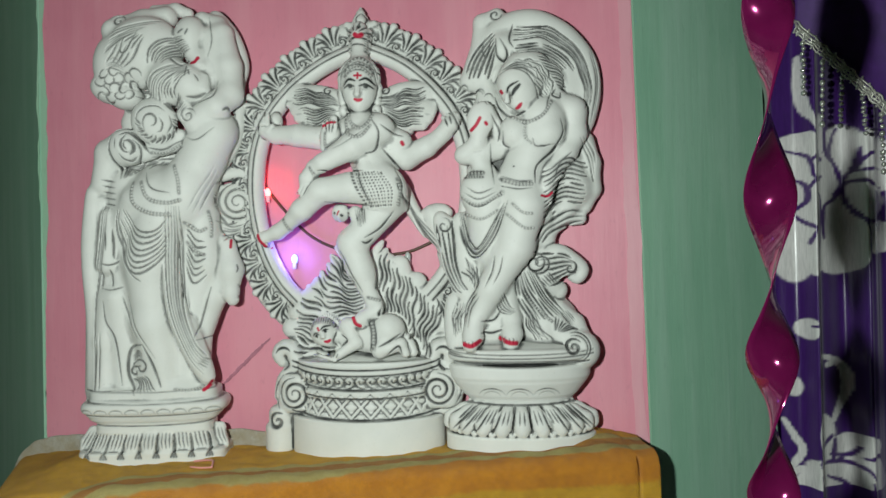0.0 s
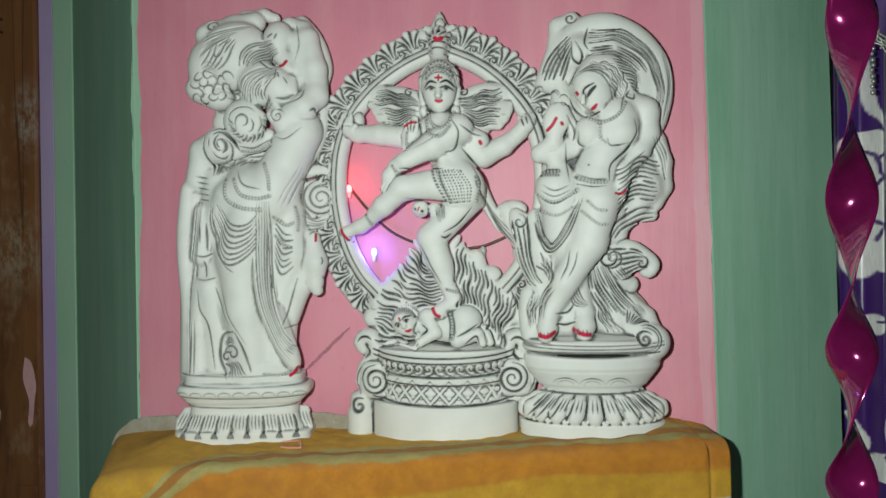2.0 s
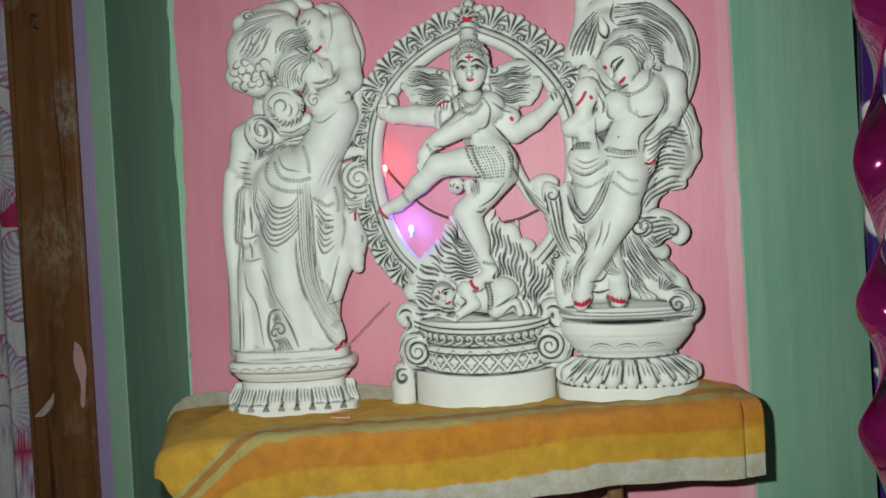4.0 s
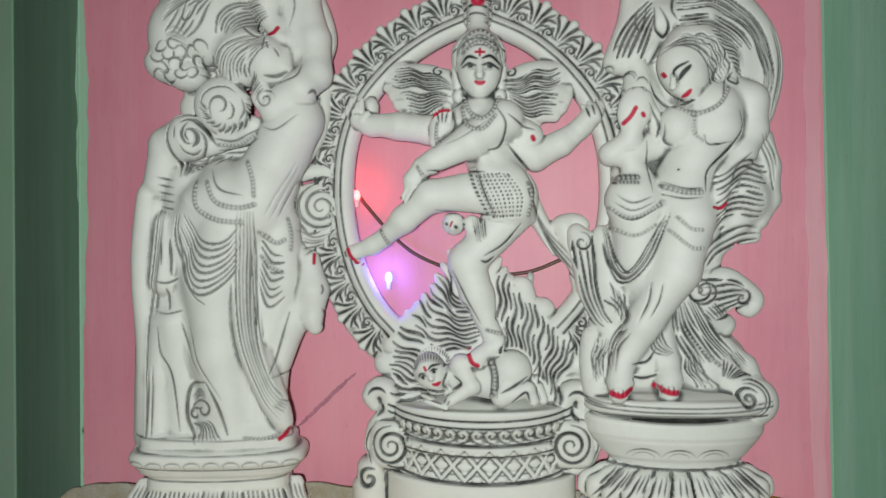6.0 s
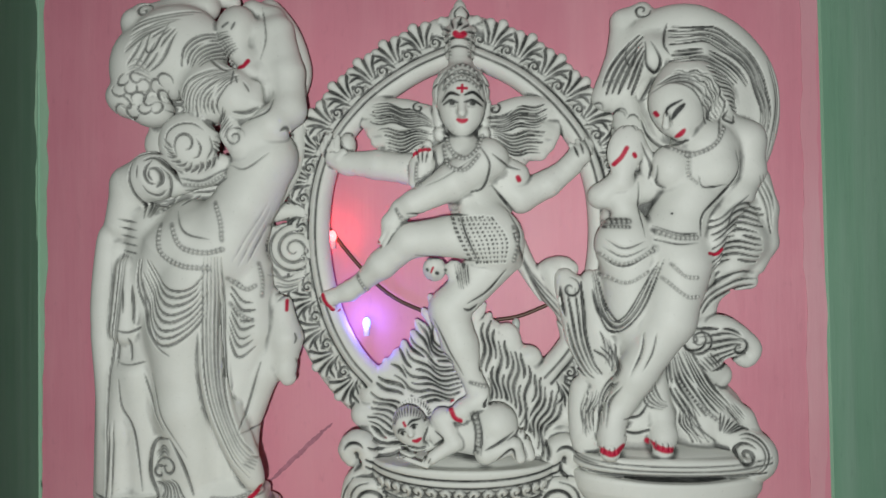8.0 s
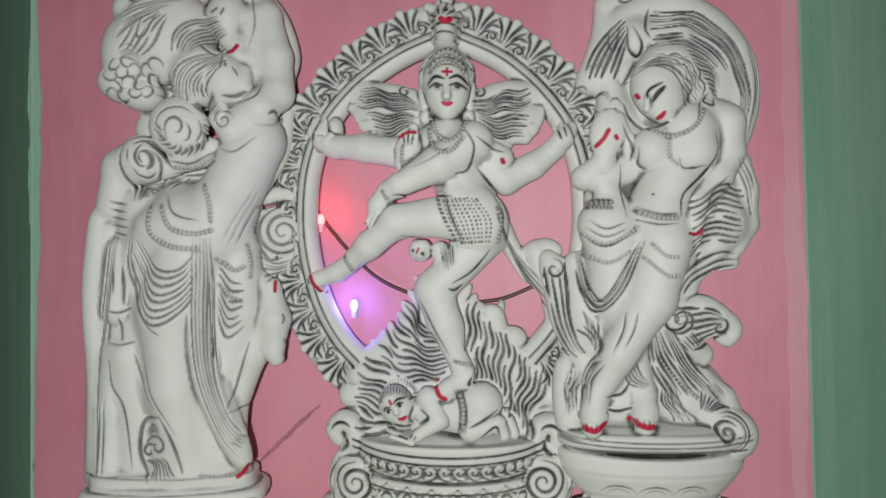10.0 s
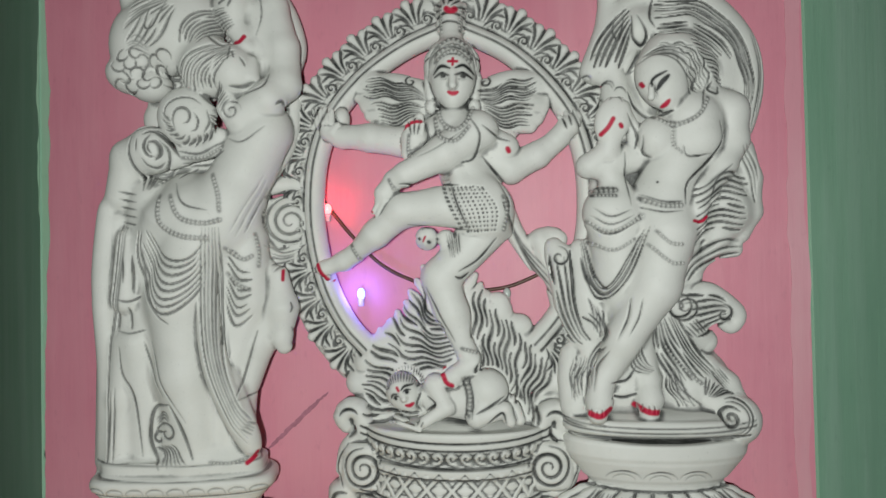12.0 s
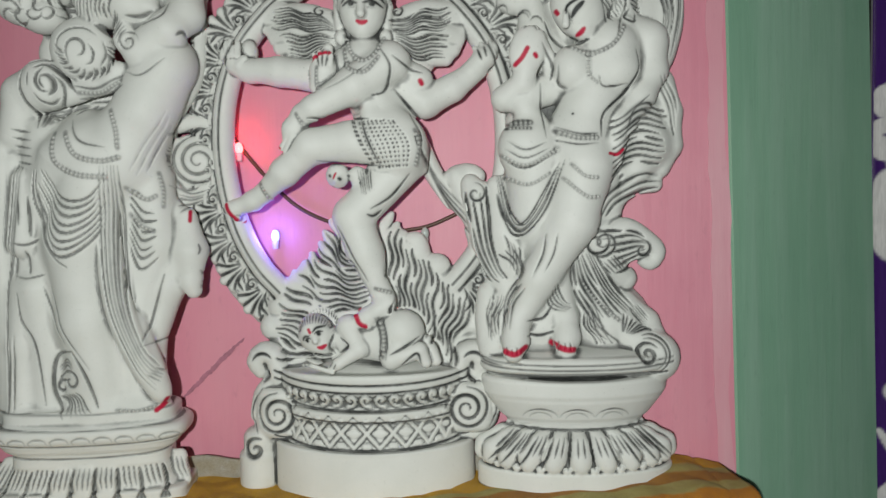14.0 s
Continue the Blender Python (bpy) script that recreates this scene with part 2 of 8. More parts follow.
    # -- engraving, in the x, z plane --
    def _brush(self, pts, width, fn, taper):
        n = len(pts)
        for i in range(n - 1):
            a, b = pts[i], pts[i + 1]
            t0 = (i + 0.5) / (n - 1)
            wd = width * (max(0.05, math.sin(math.pi * (0.06 + 0.88 * t0))) ** 0.6 if taper else 1.0)
            m = wd + 0.6
            i0, i1 = np.searchsorted(self.mx, (min(a[0], b[0]) - m, max(a[0], b[0]) + m))
            j0, j1 = np.searchsorted(self.mz, (min(a[1], b[1]) - m, max(a[1], b[1]) + m))
            if i1 <= i0 or j1 <= j0:
                continue
            X, Z = self.mx[i0:i1, None], self.mz[None, j0:j1]
            ab = b - a
            t = np.clip(((X - a[0]) * ab[0] + (Z - a[1]) * ab[1]) / (ab @ ab + 1e-9), 0, 1)
            r = np.hypot(X - a[0] - ab[0] * t, Z - a[1] - ab[1] * t) / wd
            fn((slice(i0, i1), slice(j0, j1)), r, wd / width)

    def groove(self, *points, w=1.3, depth=1.5, ink=0.75, taper=True, wide=1.0):
        """A cut with wash left in its bottom; wide > 1 rounds the folds on both sides of it."""
        pts = spline([(p[0], p[-1]) for p in points])
        dark = min(1.0, 1.5 * ink)

        def fn(s, r, q):
            prof = np.maximum(0, 1 - r * r) ** (1.0 if wide < 1.2 else 1.5)
            self.cut[s] = np.maximum(self.cut[s], depth * q * prof)
            self.wash[s] = np.maximum(self.wash[s], dark * np.clip(1.5 - 1.25 * r * wide, 0, 1) * min(1, 0.35 + 0.65 * q))
        self._brush(pts, w * wide, fn, taper)

    def wipe(self, *points, w=8.0):
        """Smooths away what was engraved along a line, before a form is laid over it."""
        def fn(s, r, q):
            keep = np.clip((r - 0.85) / 0.15, 0, 1)
            self.cut[s] *= keep
            self.wash[s] *= keep
        self._brush(spline([(p[0], p[-1]) for p in points]), w, fn, False)

    def ridge(self, *points, w=1.5, height=1.2, taper=False):
        pts = spline([(p[0], p[-1]) for p in points])

        def fn(s, r, q):
            self.rise[s] = np.maximum(self.rise[s], height * np.sqrt(np.maximum(0, 1 - r * r)))
        self._brush(pts, w, fn, taper)

    def paint(self, *points, w=1.0, colour="red", taper=False):
        pts = spline([(p[0], p[-1]) for p in points])
        field = self.red if colour == "red" else self.wash

        def fn(s, r, q):
            field[s] = np.maximum(field[s], np.clip(2.5 - 2.2 * r, 0, 1))
        self._brush(pts, w, fn, taper)

    def beads(self, *points, r=1.3, height=1.3, gap=3.0, ink=0.45):
        pts = spline([(p[0], p[-1]) for p in points], 0.4)
        self.groove(*[tuple(q) for q in pts[::5]], w=r * 1.5, depth=0.4, ink=ink, taper=False)
        run, last = 0.0, pts[0]
        for q in pts:
            run += np.hypot(*(q - last))
            last = q
            if run >= gap:
                run = 0.0
                i0, i1 = np.searchsorted(self.mx, (q[0] - r, q[0] + r))
                j0, j1 = np.searchsorted(self.mz, (q[1] - r, q[1] + r))
                rr = np.hypot(self.mx[i0:i1, None] - q[0], self.mz[None, j0:j1] - q[1]) / r
                s = (slice(i0, i1), slice(j0, j1))
                lift = np.sqrt(np.maximum(0, 1 - rr * rr))
                self.rise[s] = np.maximum(self.rise[s], (height + 0.4) * lift)
                self.wash[s] *= np.clip(rr, 0.15, 1)

    def spiral(self, x, z, r, turns=1.6, start=0.0, way=1, w=1.2, depth=1.6, ink=0.75):
        n = int(14 * turns)
        t = np.linspace(0, 1, n)
        ang = radians(start) + way * t * turns * math.tau
        rad = r * (1 - 0.88 * t)
        self.groove(*zip(x + rad * np.cos(ang), z + rad * np.sin(ang)), w=w, depth=depth, ink=ink)

    def flow(self, one, two, n, w=1.2, depth=1.4, ink=0.7, wave=0.0, seed=1, trim=0.12):
        """n grooves that lead over from one guide curve to the other."""
        rnd = random.Random(seed)
        m = 24
        a, b = (np.array([(p[0], p[-1]) for p in g], float) for g in (one, two))
        a, b = (spline(g, 0.7) for g in (a, b))
        a, b = (g[np.linspace(0, len(g) - 1, m).astype(int)] for g in (a, b))
        gap = float(np.mean(np.linalg.norm(b - a, axis=1))) / n
        w = min(w, max(0.62, 0.36 * gap))
        wide = min(2.6, max(1.0, 0.56 * gap / w))
        for i in range(n):
            t = (i + 0.5 + rnd.uniform(-0.18, 0.18)) / n if n > 1 else 0.5
            c = a + (b - a) * t
            if wave:
                d = np.gradient(c, axis=0)
                nn = np.stack([-d[:, 1], d[:, 0]], 1) / (np.linalg.norm(d, axis=1)[:, None] + 1e-9)
                c = c + nn * (wave * np.sin(np.linspace(0, rnd.uniform(7, 11), m) + rnd.uniform(0, 1.2)))[:, None]
            i0, i1 = int(rnd.uniform(0, trim) * m), m - int(rnd.uniform(0, trim) * m)
            c = c[i0:i1:2]
            self.groove(*[tuple(q) for q in c], w=w * rnd.uniform(0.75, 1.1), depth=1.2 * depth * rnd.uniform(0.8, 1.1), ink=ink * rnd.uniform(0.6, 1.05), wide=wide)

    def relief(self, *points, w=1.5, height=1.5, taper=False):
        """A raised line whose top was wiped clean."""
        pts = spline([(p[0], p[-1]) for p in points])

        def fn(s, r, q):
            lift = np.sqrt(np.maximum(0, 1 - r * r))
            self.rise[s] = np.maximum(self.rise[s], height * lift)
            self.cut[s] *= np.clip(1.15 * r, 0, 1)
            self.wash[s] *= np.clip(1.6 * r - 0.55, 0.05, 1)
        self._brush(pts, w, fn, taper)

    def locks(self, one, two, n, w=1.2, depth=2.2, ink=0.9, wave=2.0, length=26.0, seed=1, breaks=0.6, dash=0):
        """Carved locks of hair between two guide curves: they swing together, and run out here and there."""
        rnd = random.Random(seed)
        m = 60
        a, b = (spline([(p[0], p[-1]) for p in g], 0.6) for g in (one, two))
        a, b = (g[np.linspace(0, len(g) - 1, m).astype(int)] for g in (a, b))
        gap = float(np.mean(np.linalg.norm(b - a, axis=1))) / n
        wide = min(2.2, max(1.0, 0.50 * gap / w))
        swing = rnd.uniform(0, 6)
        for i in range(n):
            t = (i + 0.5 + rnd.uniform(-0.12, 0.12)) / n
            c = a + (b - a) * t
            d = np.gradient(c, axis=0)
            run = np.concatenate([[0], np.cumsum(np.linalg.norm(np.diff(c, axis=0), axis=1))])
            nn = np.stack([-d[:, 1], d[:, 0]], 1) / (np.linalg.norm(d, axis=1)[:, None] + 1e-9)
            c = c + nn * (wave * np.sin(run / length * math.tau + swing + 1.3 * t + rnd.uniform(-0.25, 0.25)))[:, None]
            ends = [0.0 + rnd.uniform(0, 0.06)]
            if dash:
                k = max(2, int(run[-1] / dash))
                ends = sorted(ends + [q / k for q in range(1, k)])
            elif rnd.random() < breaks:
                ends.append(rnd.uniform(0.30, 0.70))
            ends.append(1.0 - rnd.uniform(0, 0.08))
            for e0, e1 in zip(ends[:-1], ends[1:]):
                i0, i1 = int(e0 * m), int((e1 - (0.28 * (e1 - e0) if dash else 0.05)) * m)
                q = c[i0:max(i0 + 3, i1)]
                q = q[::max(1, len(q) // 9)]
                self.groove(*[tuple(v) for v in q], w=w * rnd.uniform(0.8, 1.15), depth=depth * rnd.uniform(0.85, 1.1), ink=ink * rnd.uniform(0.7, 1.05), wide=wide)

    def sample(self, field, x, z):
        i = np.clip((x - self.mx[0]) / self.mh, 0, len(self.mx) - 1.01)
        j = np.clip((z - self.mz[0]) / self.mh, 0, len(self.mz) - 1.01)
        a, b = i.astype(int), j.astype(int)
        u, v = i - a, j - b
        return field[a, b] * (1 - u) * (1 - v) + field[a + 1, b] * u * (1 - v) + field[a, b + 1] * (1 - u) * v + field[a + 1, b + 1] * u * v

    def cast(self, name, mat, place, turn, label, wash_gain=1.0):
        """Turns the clay into one mesh."""
        gx, gz = self.axes[0], self.axes[2]
        # the wash bled a little round the cuts when it was wiped
        halo = self.wash.copy()
        for ax in (0, 1, 0, 1):
            halo = sum(np.roll(halo, q, ax) for q in range(-3, 4)) / 7
        self.wash = np.clip(np.maximum(self.wash, 0.42 * halo), 0, 1)
        X, Z = np.meshgrid(gx, gz, indexing="ij")
        disp = self.sample(self.cut - self.rise, X.ravel(), Z.ravel()).reshape(X.shape).astype(np.float32)
        gate = np.clip((self.axes[1] - 4.0) / 4.0, 0, 1)
        f = self.f
        for j in range(self.n[1]):
            f[:, j, :] += disp * gate[j]
        for k in range(3):
            s = [slice(None)] * 3
            for e in (0, -1):
                s[k] = e
                f[tuple(s)] = np.maximum(f[tuple(s)], 0.5)
        # wash in the recesses, with painted-in crease shade: darker where more concave
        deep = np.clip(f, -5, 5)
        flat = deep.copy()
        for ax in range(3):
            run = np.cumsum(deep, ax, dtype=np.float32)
            deep = (np.roll(run, -CAVITY_REACH, ax) - np.roll(run, CAVITY_REACH + 1, ax)) / np.float32(2 * CAVITY_REACH + 1)
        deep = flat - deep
        inside = f < 0
        n = inside.shape
        cell = np.zeros([k - 1 for k in n], np.uint8)
        for i in (0, 1):
            for j in (0, 1):
                for k in (0, 1):
                    cell += inside[i:n[0] - 1 + i, j:n[1] - 1 + j, k:n[2] - 1 + k]
        act = np.argwhere((cell > 0) & (cell < 8))
        index = np.full(cell.shape, -1, np.int32)
        index[act[:, 0], act[:, 1], act[:, 2]] = np.arange(len(act))
        corner = {(i, j, k): f[act[:, 0] + i, act[:, 1] + j, act[:, 2] + k] for i in (0, 1) for j in (0, 1) for k in (0, 1)}
        total, count = np.zeros((len(act), 3)), np.zeros(len(act))
        for a in corner:
            for ax in range(3):
                if a[ax]:
                    continue
                b = tuple(v + (q == ax) for q, v in enumerate(a))
                fa, fb = corner[a], corner[b]
                hit = (fa < 0) != (fb < 0)
                t = np.where(hit, fa / np.where(hit, fa - fb, 1), 0)
                p = np.repeat(np.array(a, float)[None], len(act), 0)
                p[:, ax] += t
                total[hit] += p[hit]
                count += hit
        v = (act + total / count[:, None]) * self.h + self.low
        quads = []
        for ax in range(3):
            s0, s1 = [slice(1, -1)] * 3, [slice(1, -1)] * 3
            s0[ax], s1[ax] = slice(0, -1), slice(1, None)
            e = np.argwhere(inside[tuple(s0)] != inside[tuple(s1)])
            off = np.ones(3, int)
            off[ax] = 0
            e = e + off
            flip = inside[e[:, 0], e[:, 1], e[:, 2]]
            o1, o2 = [q for q in range(3) if q != ax]
            ring = []
            for da, db in ((1, 1), (0, 1), (0, 0), (1, 0)):
                c = e.copy()
                c[:, o1] -= da
                c[:, o2] -= db
                ring.append(index[c[:, 0], c[:, 1], c[:, 2]])
            q = np.stack(ring, 1)
            # y is mirrored below, so the winding follows from that
            turn_back = flip if ax != 1 else ~flip
            q[turn_back] = q[turn_back][:, ::-1]
            quads.append(q)
        quads = np.vstack(quads)
        me = bpy.data.meshes.new(name)
        me.vertices.add(len(v))
        co = np.stack([v[:, 0], -v[:, 1], v[:, 2]], 1) / 1000
        me.vertices.foreach_set("co", co.astype(np.float32).ravel())
        me.loops.add(quads.size)
        me.loops.foreach_set("vertex_index", quads.astype(np.int32).ravel())
        me.polygons.add(len(quads))
        me.polygons.foreach_set("loop_start", np.arange(0, quads.size, 4, dtype=np.int32))
        me.polygons.foreach_set("use_smooth", np.ones(len(quads), bool))
        slope = [sum((1 if c[ax] else -1) * corner[c] for c in corner) for ax in range(3)]
        face = slope[1] / (np.sqrt(slope[0] ** 2 + slope[1] ** 2 + slope[2] ** 2) + 1e-6)
        front = np.clip((v[:, 1] - 5.0) / 3.0, 0, 1)
        # the brush reaches the foremost surface only
        foremost = self.axes[1][inside.shape[1] - 1 - np.argmax(inside[:, ::-1, :], 1)]
        foremost = np.maximum(foremost[:-1, :-1], foremost[1:, 1:])[act[:, 0], act[:, 2]]
        brushed = front * np.clip(2.6 * face + 0.15, 0, 1) * np.clip((v[:, 1] - foremost + 8) / 3, 0, 1)
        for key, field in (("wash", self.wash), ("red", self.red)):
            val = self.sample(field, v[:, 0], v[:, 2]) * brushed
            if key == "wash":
                # concavity adds painted shade on top of the inked wash
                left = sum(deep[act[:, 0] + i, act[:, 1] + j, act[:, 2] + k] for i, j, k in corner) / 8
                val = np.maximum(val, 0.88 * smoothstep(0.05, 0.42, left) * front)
                val = val * wash_gain
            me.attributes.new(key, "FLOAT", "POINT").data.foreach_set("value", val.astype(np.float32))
        me.materials.append(mat)
        me.update(calc_edges=True)
        ob = new(name, me)
        ob.matrix_world = pose(*place, 0, 0, turn)
        return tagged(ob, label, "statue", "statues on the shelf")

# ---- the pier: pink face, splayed green sides ----
WALL, LEFT, RIGHT, TOP = 0.835, -0.632, 0.0675, 2.70
LEAN = 0.020     # the pier's right edge is out of plumb
SL, SR = (-0.924, 1.119), (0.231, 0.9464)      # far ends of the splayed sides


def out_of_plumb(ob):
    for v in ob.data.vertices:
        if v.co.x > 0:
            v.co.x -= LEAN * (v.co.z - 1.10)
    return ob


tagged(out_of_plumb(part("wall_pier", prism(((LEFT, WALL), (RIGHT, WALL), (0.17, 1.05), (-0.70, 1.05)), 0, TOP), PINK)), "pink brushed paint on a plastered wall pier", "wall", kind="structure")


def splay(name, a, b, thick, mat, label):
    d = Vector((b[0] - a[0], b[1] - a[1]))
    n = Vector((-d.y, d.x)).normalized() * thick
    if n.y < 0:
        n = -n
    pts = (a, b, (b[0] + n.x, b[1] + n.y), (a[0] + n.x, a[1] + n.y))
    return tagged(part(name, prism(pts, 0, TOP), mat), label, "wall", kind="structure")


splay("wall_splay_left", (LEFT - 0.002, WALL - 0.002), SL, 0.10, GREEN, "green painted splayed side of the pier")
out_of_plumb(splay("wall_splay_right", (RIGHT + 0.002, WALL - 0.002), SR, 0.10, GREEN, "green painted splayed side of the pier"))


def paint_strip(name, x0, x1, wob, mat, label, y=WALL - 0.0008, z0=0.0, z1=TOP, seed=0, lean=0.0):
    """A thin band of paint with a hand-brushed edge."""
    rnd = random.Random(seed)
    n = 260
    verts, faces = [], []
    e0 = e1 = 0.0
    for i in range(n):
        z = z0 + (z1 - z0) * i / (n - 1)
        e0 = 0.86 * e0 + rnd.gauss(0, wob * 0.35)
        e1 = 0.86 * e1 + rnd.gauss(0, wob * 0.35)
        o = -lean * (z - 1.10)
        for yy in (y, y + 0.0005):
            verts += [(x0 + e0 + o, yy, z), (x1 + e1 + o, yy, z)]
    for i in range(n - 1):
        a = 4 * i
        faces += [(a, a + 1, a + 5, a + 4), (a + 1, a + 3, a + 7, a + 5), (a + 3, a + 2, a + 6, a + 7), (a + 2, a, a + 4, a + 6)]
    return tagged(mesh_object(name, verts, faces, mat, smooth=False), label, "trim", kind="structure")


paint_strip("trim_left", LEFT - 0.002, LEFT + 0.0040, 0.0026, PALE_GREEN, "pale green brushed paint line beside the pink", seed=4)
paint_strip("trim_right", RIGHT - 0.0150, RIGHT - 0.0015, 0.0022, SLOP, "whitish pink overlap of brushed paint at the pier's edge", seed=5, lean=LEAN)

# ---- the doorway beside it ----
tagged(part("wall_strip_green", box(SL[0] - 0.036, SL[0] + 0.002, SL[1] - 0.004, 1.20, 0, TOP, 0.002), PALE_GREEN), "pale green painted wall edge beside the doorway", "wall", kind="structure")
tagged(part("wall_strip_lilac", box(SL[0] - 0.064, SL[0] - 0.036, SL[1] - 0.002, 1.20, 0, TOP, 0.002), LILAC), "lilac painted wall edge beside the door frame", "wall", kind="structure")
frame_x = SL[0] - 0.064
door_frame = tagged(new("door_frame"), "worn brown wooden door frame with paint splashes", "door frame")
door_frame.location = (frame_x, SL[1], 0)
part("post", box(-0.069, 0, -0.012, 0.09, 0, 2.1, 0.003), WOOD, door_frame)
part("stop_strip", box(-0.136, -0.0720, -0.004, 0.09, 0, 2.1, 0.003), WOOD, door_frame)
part("head", box(-0.98, 0.0, -0.010, 0.09, 2.1035, 2.20, 0.003), WOOD, door_frame)
tagged(part("wall_over_door", box(-2.2, SL[0] - 0.064, 1.11, 1.20, 2.205, TOP), GREEN), "green painted wall above the doorway", "wall", kind="structure")
tagged(part("wall_over_curtain", box(SR[0], 1.7, 1.00, 1.10, 2.25, TOP), GREEN), "green painted wall above the curtain", "wall", kind="structure")
tagged(part("wall_left_far", box(-2.2, -1.90, 1.11, 1.20, 0, 2.2), GREEN), "green painted wall beyond the doorway", "wall", kind="structure")

# ---- the closed room round the camera ----
tagged(part("floor", box(-2.2, 1.7, -2.4, 2.2, -0.1, 0), CONCRETE), "grey cement floor", "floor", kind="structure")
tagged(part("ceiling", box(-2.2, 1.7, -2.4, 2.2, TOP, TOP + 0.1), CREAM), "off-white plastered ceiling", "ceiling", kind="structure")
tagged(part("wall_back", box(-2.3, 1.8, -2.5, -2.4, -0.1, TOP + 0.1), GREEN), "green painted wall", "wall", kind="structure")
tagged(part("wall_west", box(-2.3, -2.2, -2.4, 2.2, -0.1, TOP + 0.1), GREEN), "green painted wall", "wall", kind="structure")
tagged(part("wall_east", box(1.7, 1.8, -2.4, 2.2, -0.1, TOP + 0.1), GREEN), "green painted wall", "wall", kind="structure")
tagged(part("wall_far", box(-2.3, 1.8, 2.2, 2.3, -0.1, TOP + 0.1), CREAM), "plain wall of the rooms behind", "wall", kind="structure")
IRON = plain("rusty_iron", (0.10, 0.07, 0.05), 0.5, 0.6, 0.3, 120)
staple = part("staple", tube([tuple(p) for p in spline([(0, 0, 0), (0, -0.012, 0.002), (0, -0.012, 0.020), (0, 0, 0.022)], 0.002)], 0.0025, 8), IRON, door_frame, "rusty iron staple")
staple.location = (-0.062, -0.012, 1.535)
part("notch_board", box(-0.050, -0.004, -0.0165, -0.0125, 0.735, 0.758, 0.001), WOOD, door_frame, "small dark patch of wood")

# ---- shelf with its towel ----
def shelf_z(x):
    return 0.943 + 0.032 * (x + 0.146)


CORNER, ANGLE, LENGTH = Vector((-0.552, 0.650)), radians(11.2), 0.630
ALONG, INWARD = Vector((math.cos(ANGLE), math.sin(ANGLE))), Vector((-math.sin(ANGLE), math.cos(ANGLE)))


def on_shelf(a, b):
    p = CORNER + a * ALONG + b * INWARD
    return p.x, p.y


shelf = tagged(new("wall_shelf"), "brown wooden wall shelf under a towel", "shelf")
fr, fl = on_shelf(LENGTH - 0.006, 0.006), on_shelf(0.006, 0.006)
part("board", prism((fl, fr, (0.050, WALL - 0.002), (-0.622, WALL - 0.002)), 0.898, 0.919, 0.003), BOARD, shelf)
for bx in (-0.47, -0.10):
    depth = WALL - 0.004 - on_shelf(bx + 0.55, 0.02)[1]
    arm = prism(((0, 0), (0.028, 0), (0.028, -depth), (0, -depth)), -0.020, 0.0, 0.002)
    bracket = part("bracket", arm, BOARD, shelf)
    bracket.location = (bx, WALL - 0.003, 0.8975)
    back = part("bracket_back", box(0.001, 0.027, -0.018, 0, -0.20, -0.0205, 0.002), BOARD, shelf)
    back.location = (bx, WALL - 0.003, 0.8975)
    q = depth * 0.82
    brace = part("brace", tube(((0.014, -0.014, -0.18), (0.014, -q, -0.022)), 0.009, 8), BOARD, shelf)
    brace.location = (bx, WALL - 0.003, 0.8975)


def towel_material():
    m, nt, bs = material("striped_terry")
    h = attribute(nt, "hem").outputs["Fac"]
    warp = noise_tex(nt, 45, 3)
    add = node(nt, "ShaderNodeMath")
    add.operation = "MULTIPLY_ADD"
    nt.links.new(warp, add.inputs[0])
    add.inputs[1].default_value = 0.05
    nt.links.new(h, add.inputs[2])
    gold, orange, olive, rust, white = (0.90, 0.50, 0.024), (0.84, 0.33, 0.010), (0.66, 0.55, 0.18), (0.60, 0.26, 0.03), (0.80, 0.78, 0.70)
    r = nt.nodes.new("ShaderNodeValToRGB")
    r.color_ramp.interpolation = "EASE"
    stops = [(0.0, white), (0.10, white), (0.115, gold), (0.225, gold), (0.25, orange), (0.375, orange), (0.39, olive), (0.445, olive), (0.46, rust), (0.515, rust), (0.53, olive), (0.56, olive), (0.58, gold), (0.93, gold)]
    e = r.color_ramp.elements
    while len(e) < len(stops):
        e.new(0.5)
    for el, (p, c) in zip(e, stops):
        el.position, el.color = p, (*c, 1)
    nt.links.new(add.outputs[0], r.inputs[0])
    back = attribute(nt, "border").outputs["Fac"]
    c = mix(nt, back, r.outputs[0], (0.68, 0.66, 0.58))
    pile = noise_tex(nt, 900, 3, 0.75)
    blot = noise_tex(nt, 55, 5, 0.7)
    c = mix(nt, ramp(nt, blot, ((0.38, (0.5, 0.5, 0.5)), (0.62, (0, 0, 0)))), c, (0.66, 0.52, 0.22), "MULTIPLY")
    c = mix(nt, ramp(nt, pile, ((0.3, (0.4, 0.4, 0.4)), (0.6, (0, 0, 0)))), c, (0.45, 0.38, 0.30), "MULTIPLY")
    nt.links.new(c, bs.inputs["Base Color"])
    bs.inputs["Roughness"].default_value = 0.95
    bs.inputs["Sheen Weight"].default_value = 0.12
    bs.inputs["Sheen Roughness"].default_value = 0.5
    bump(nt, bs, mix(nt, 0.25, pile, blot), 1.0, 0.004)
    return m


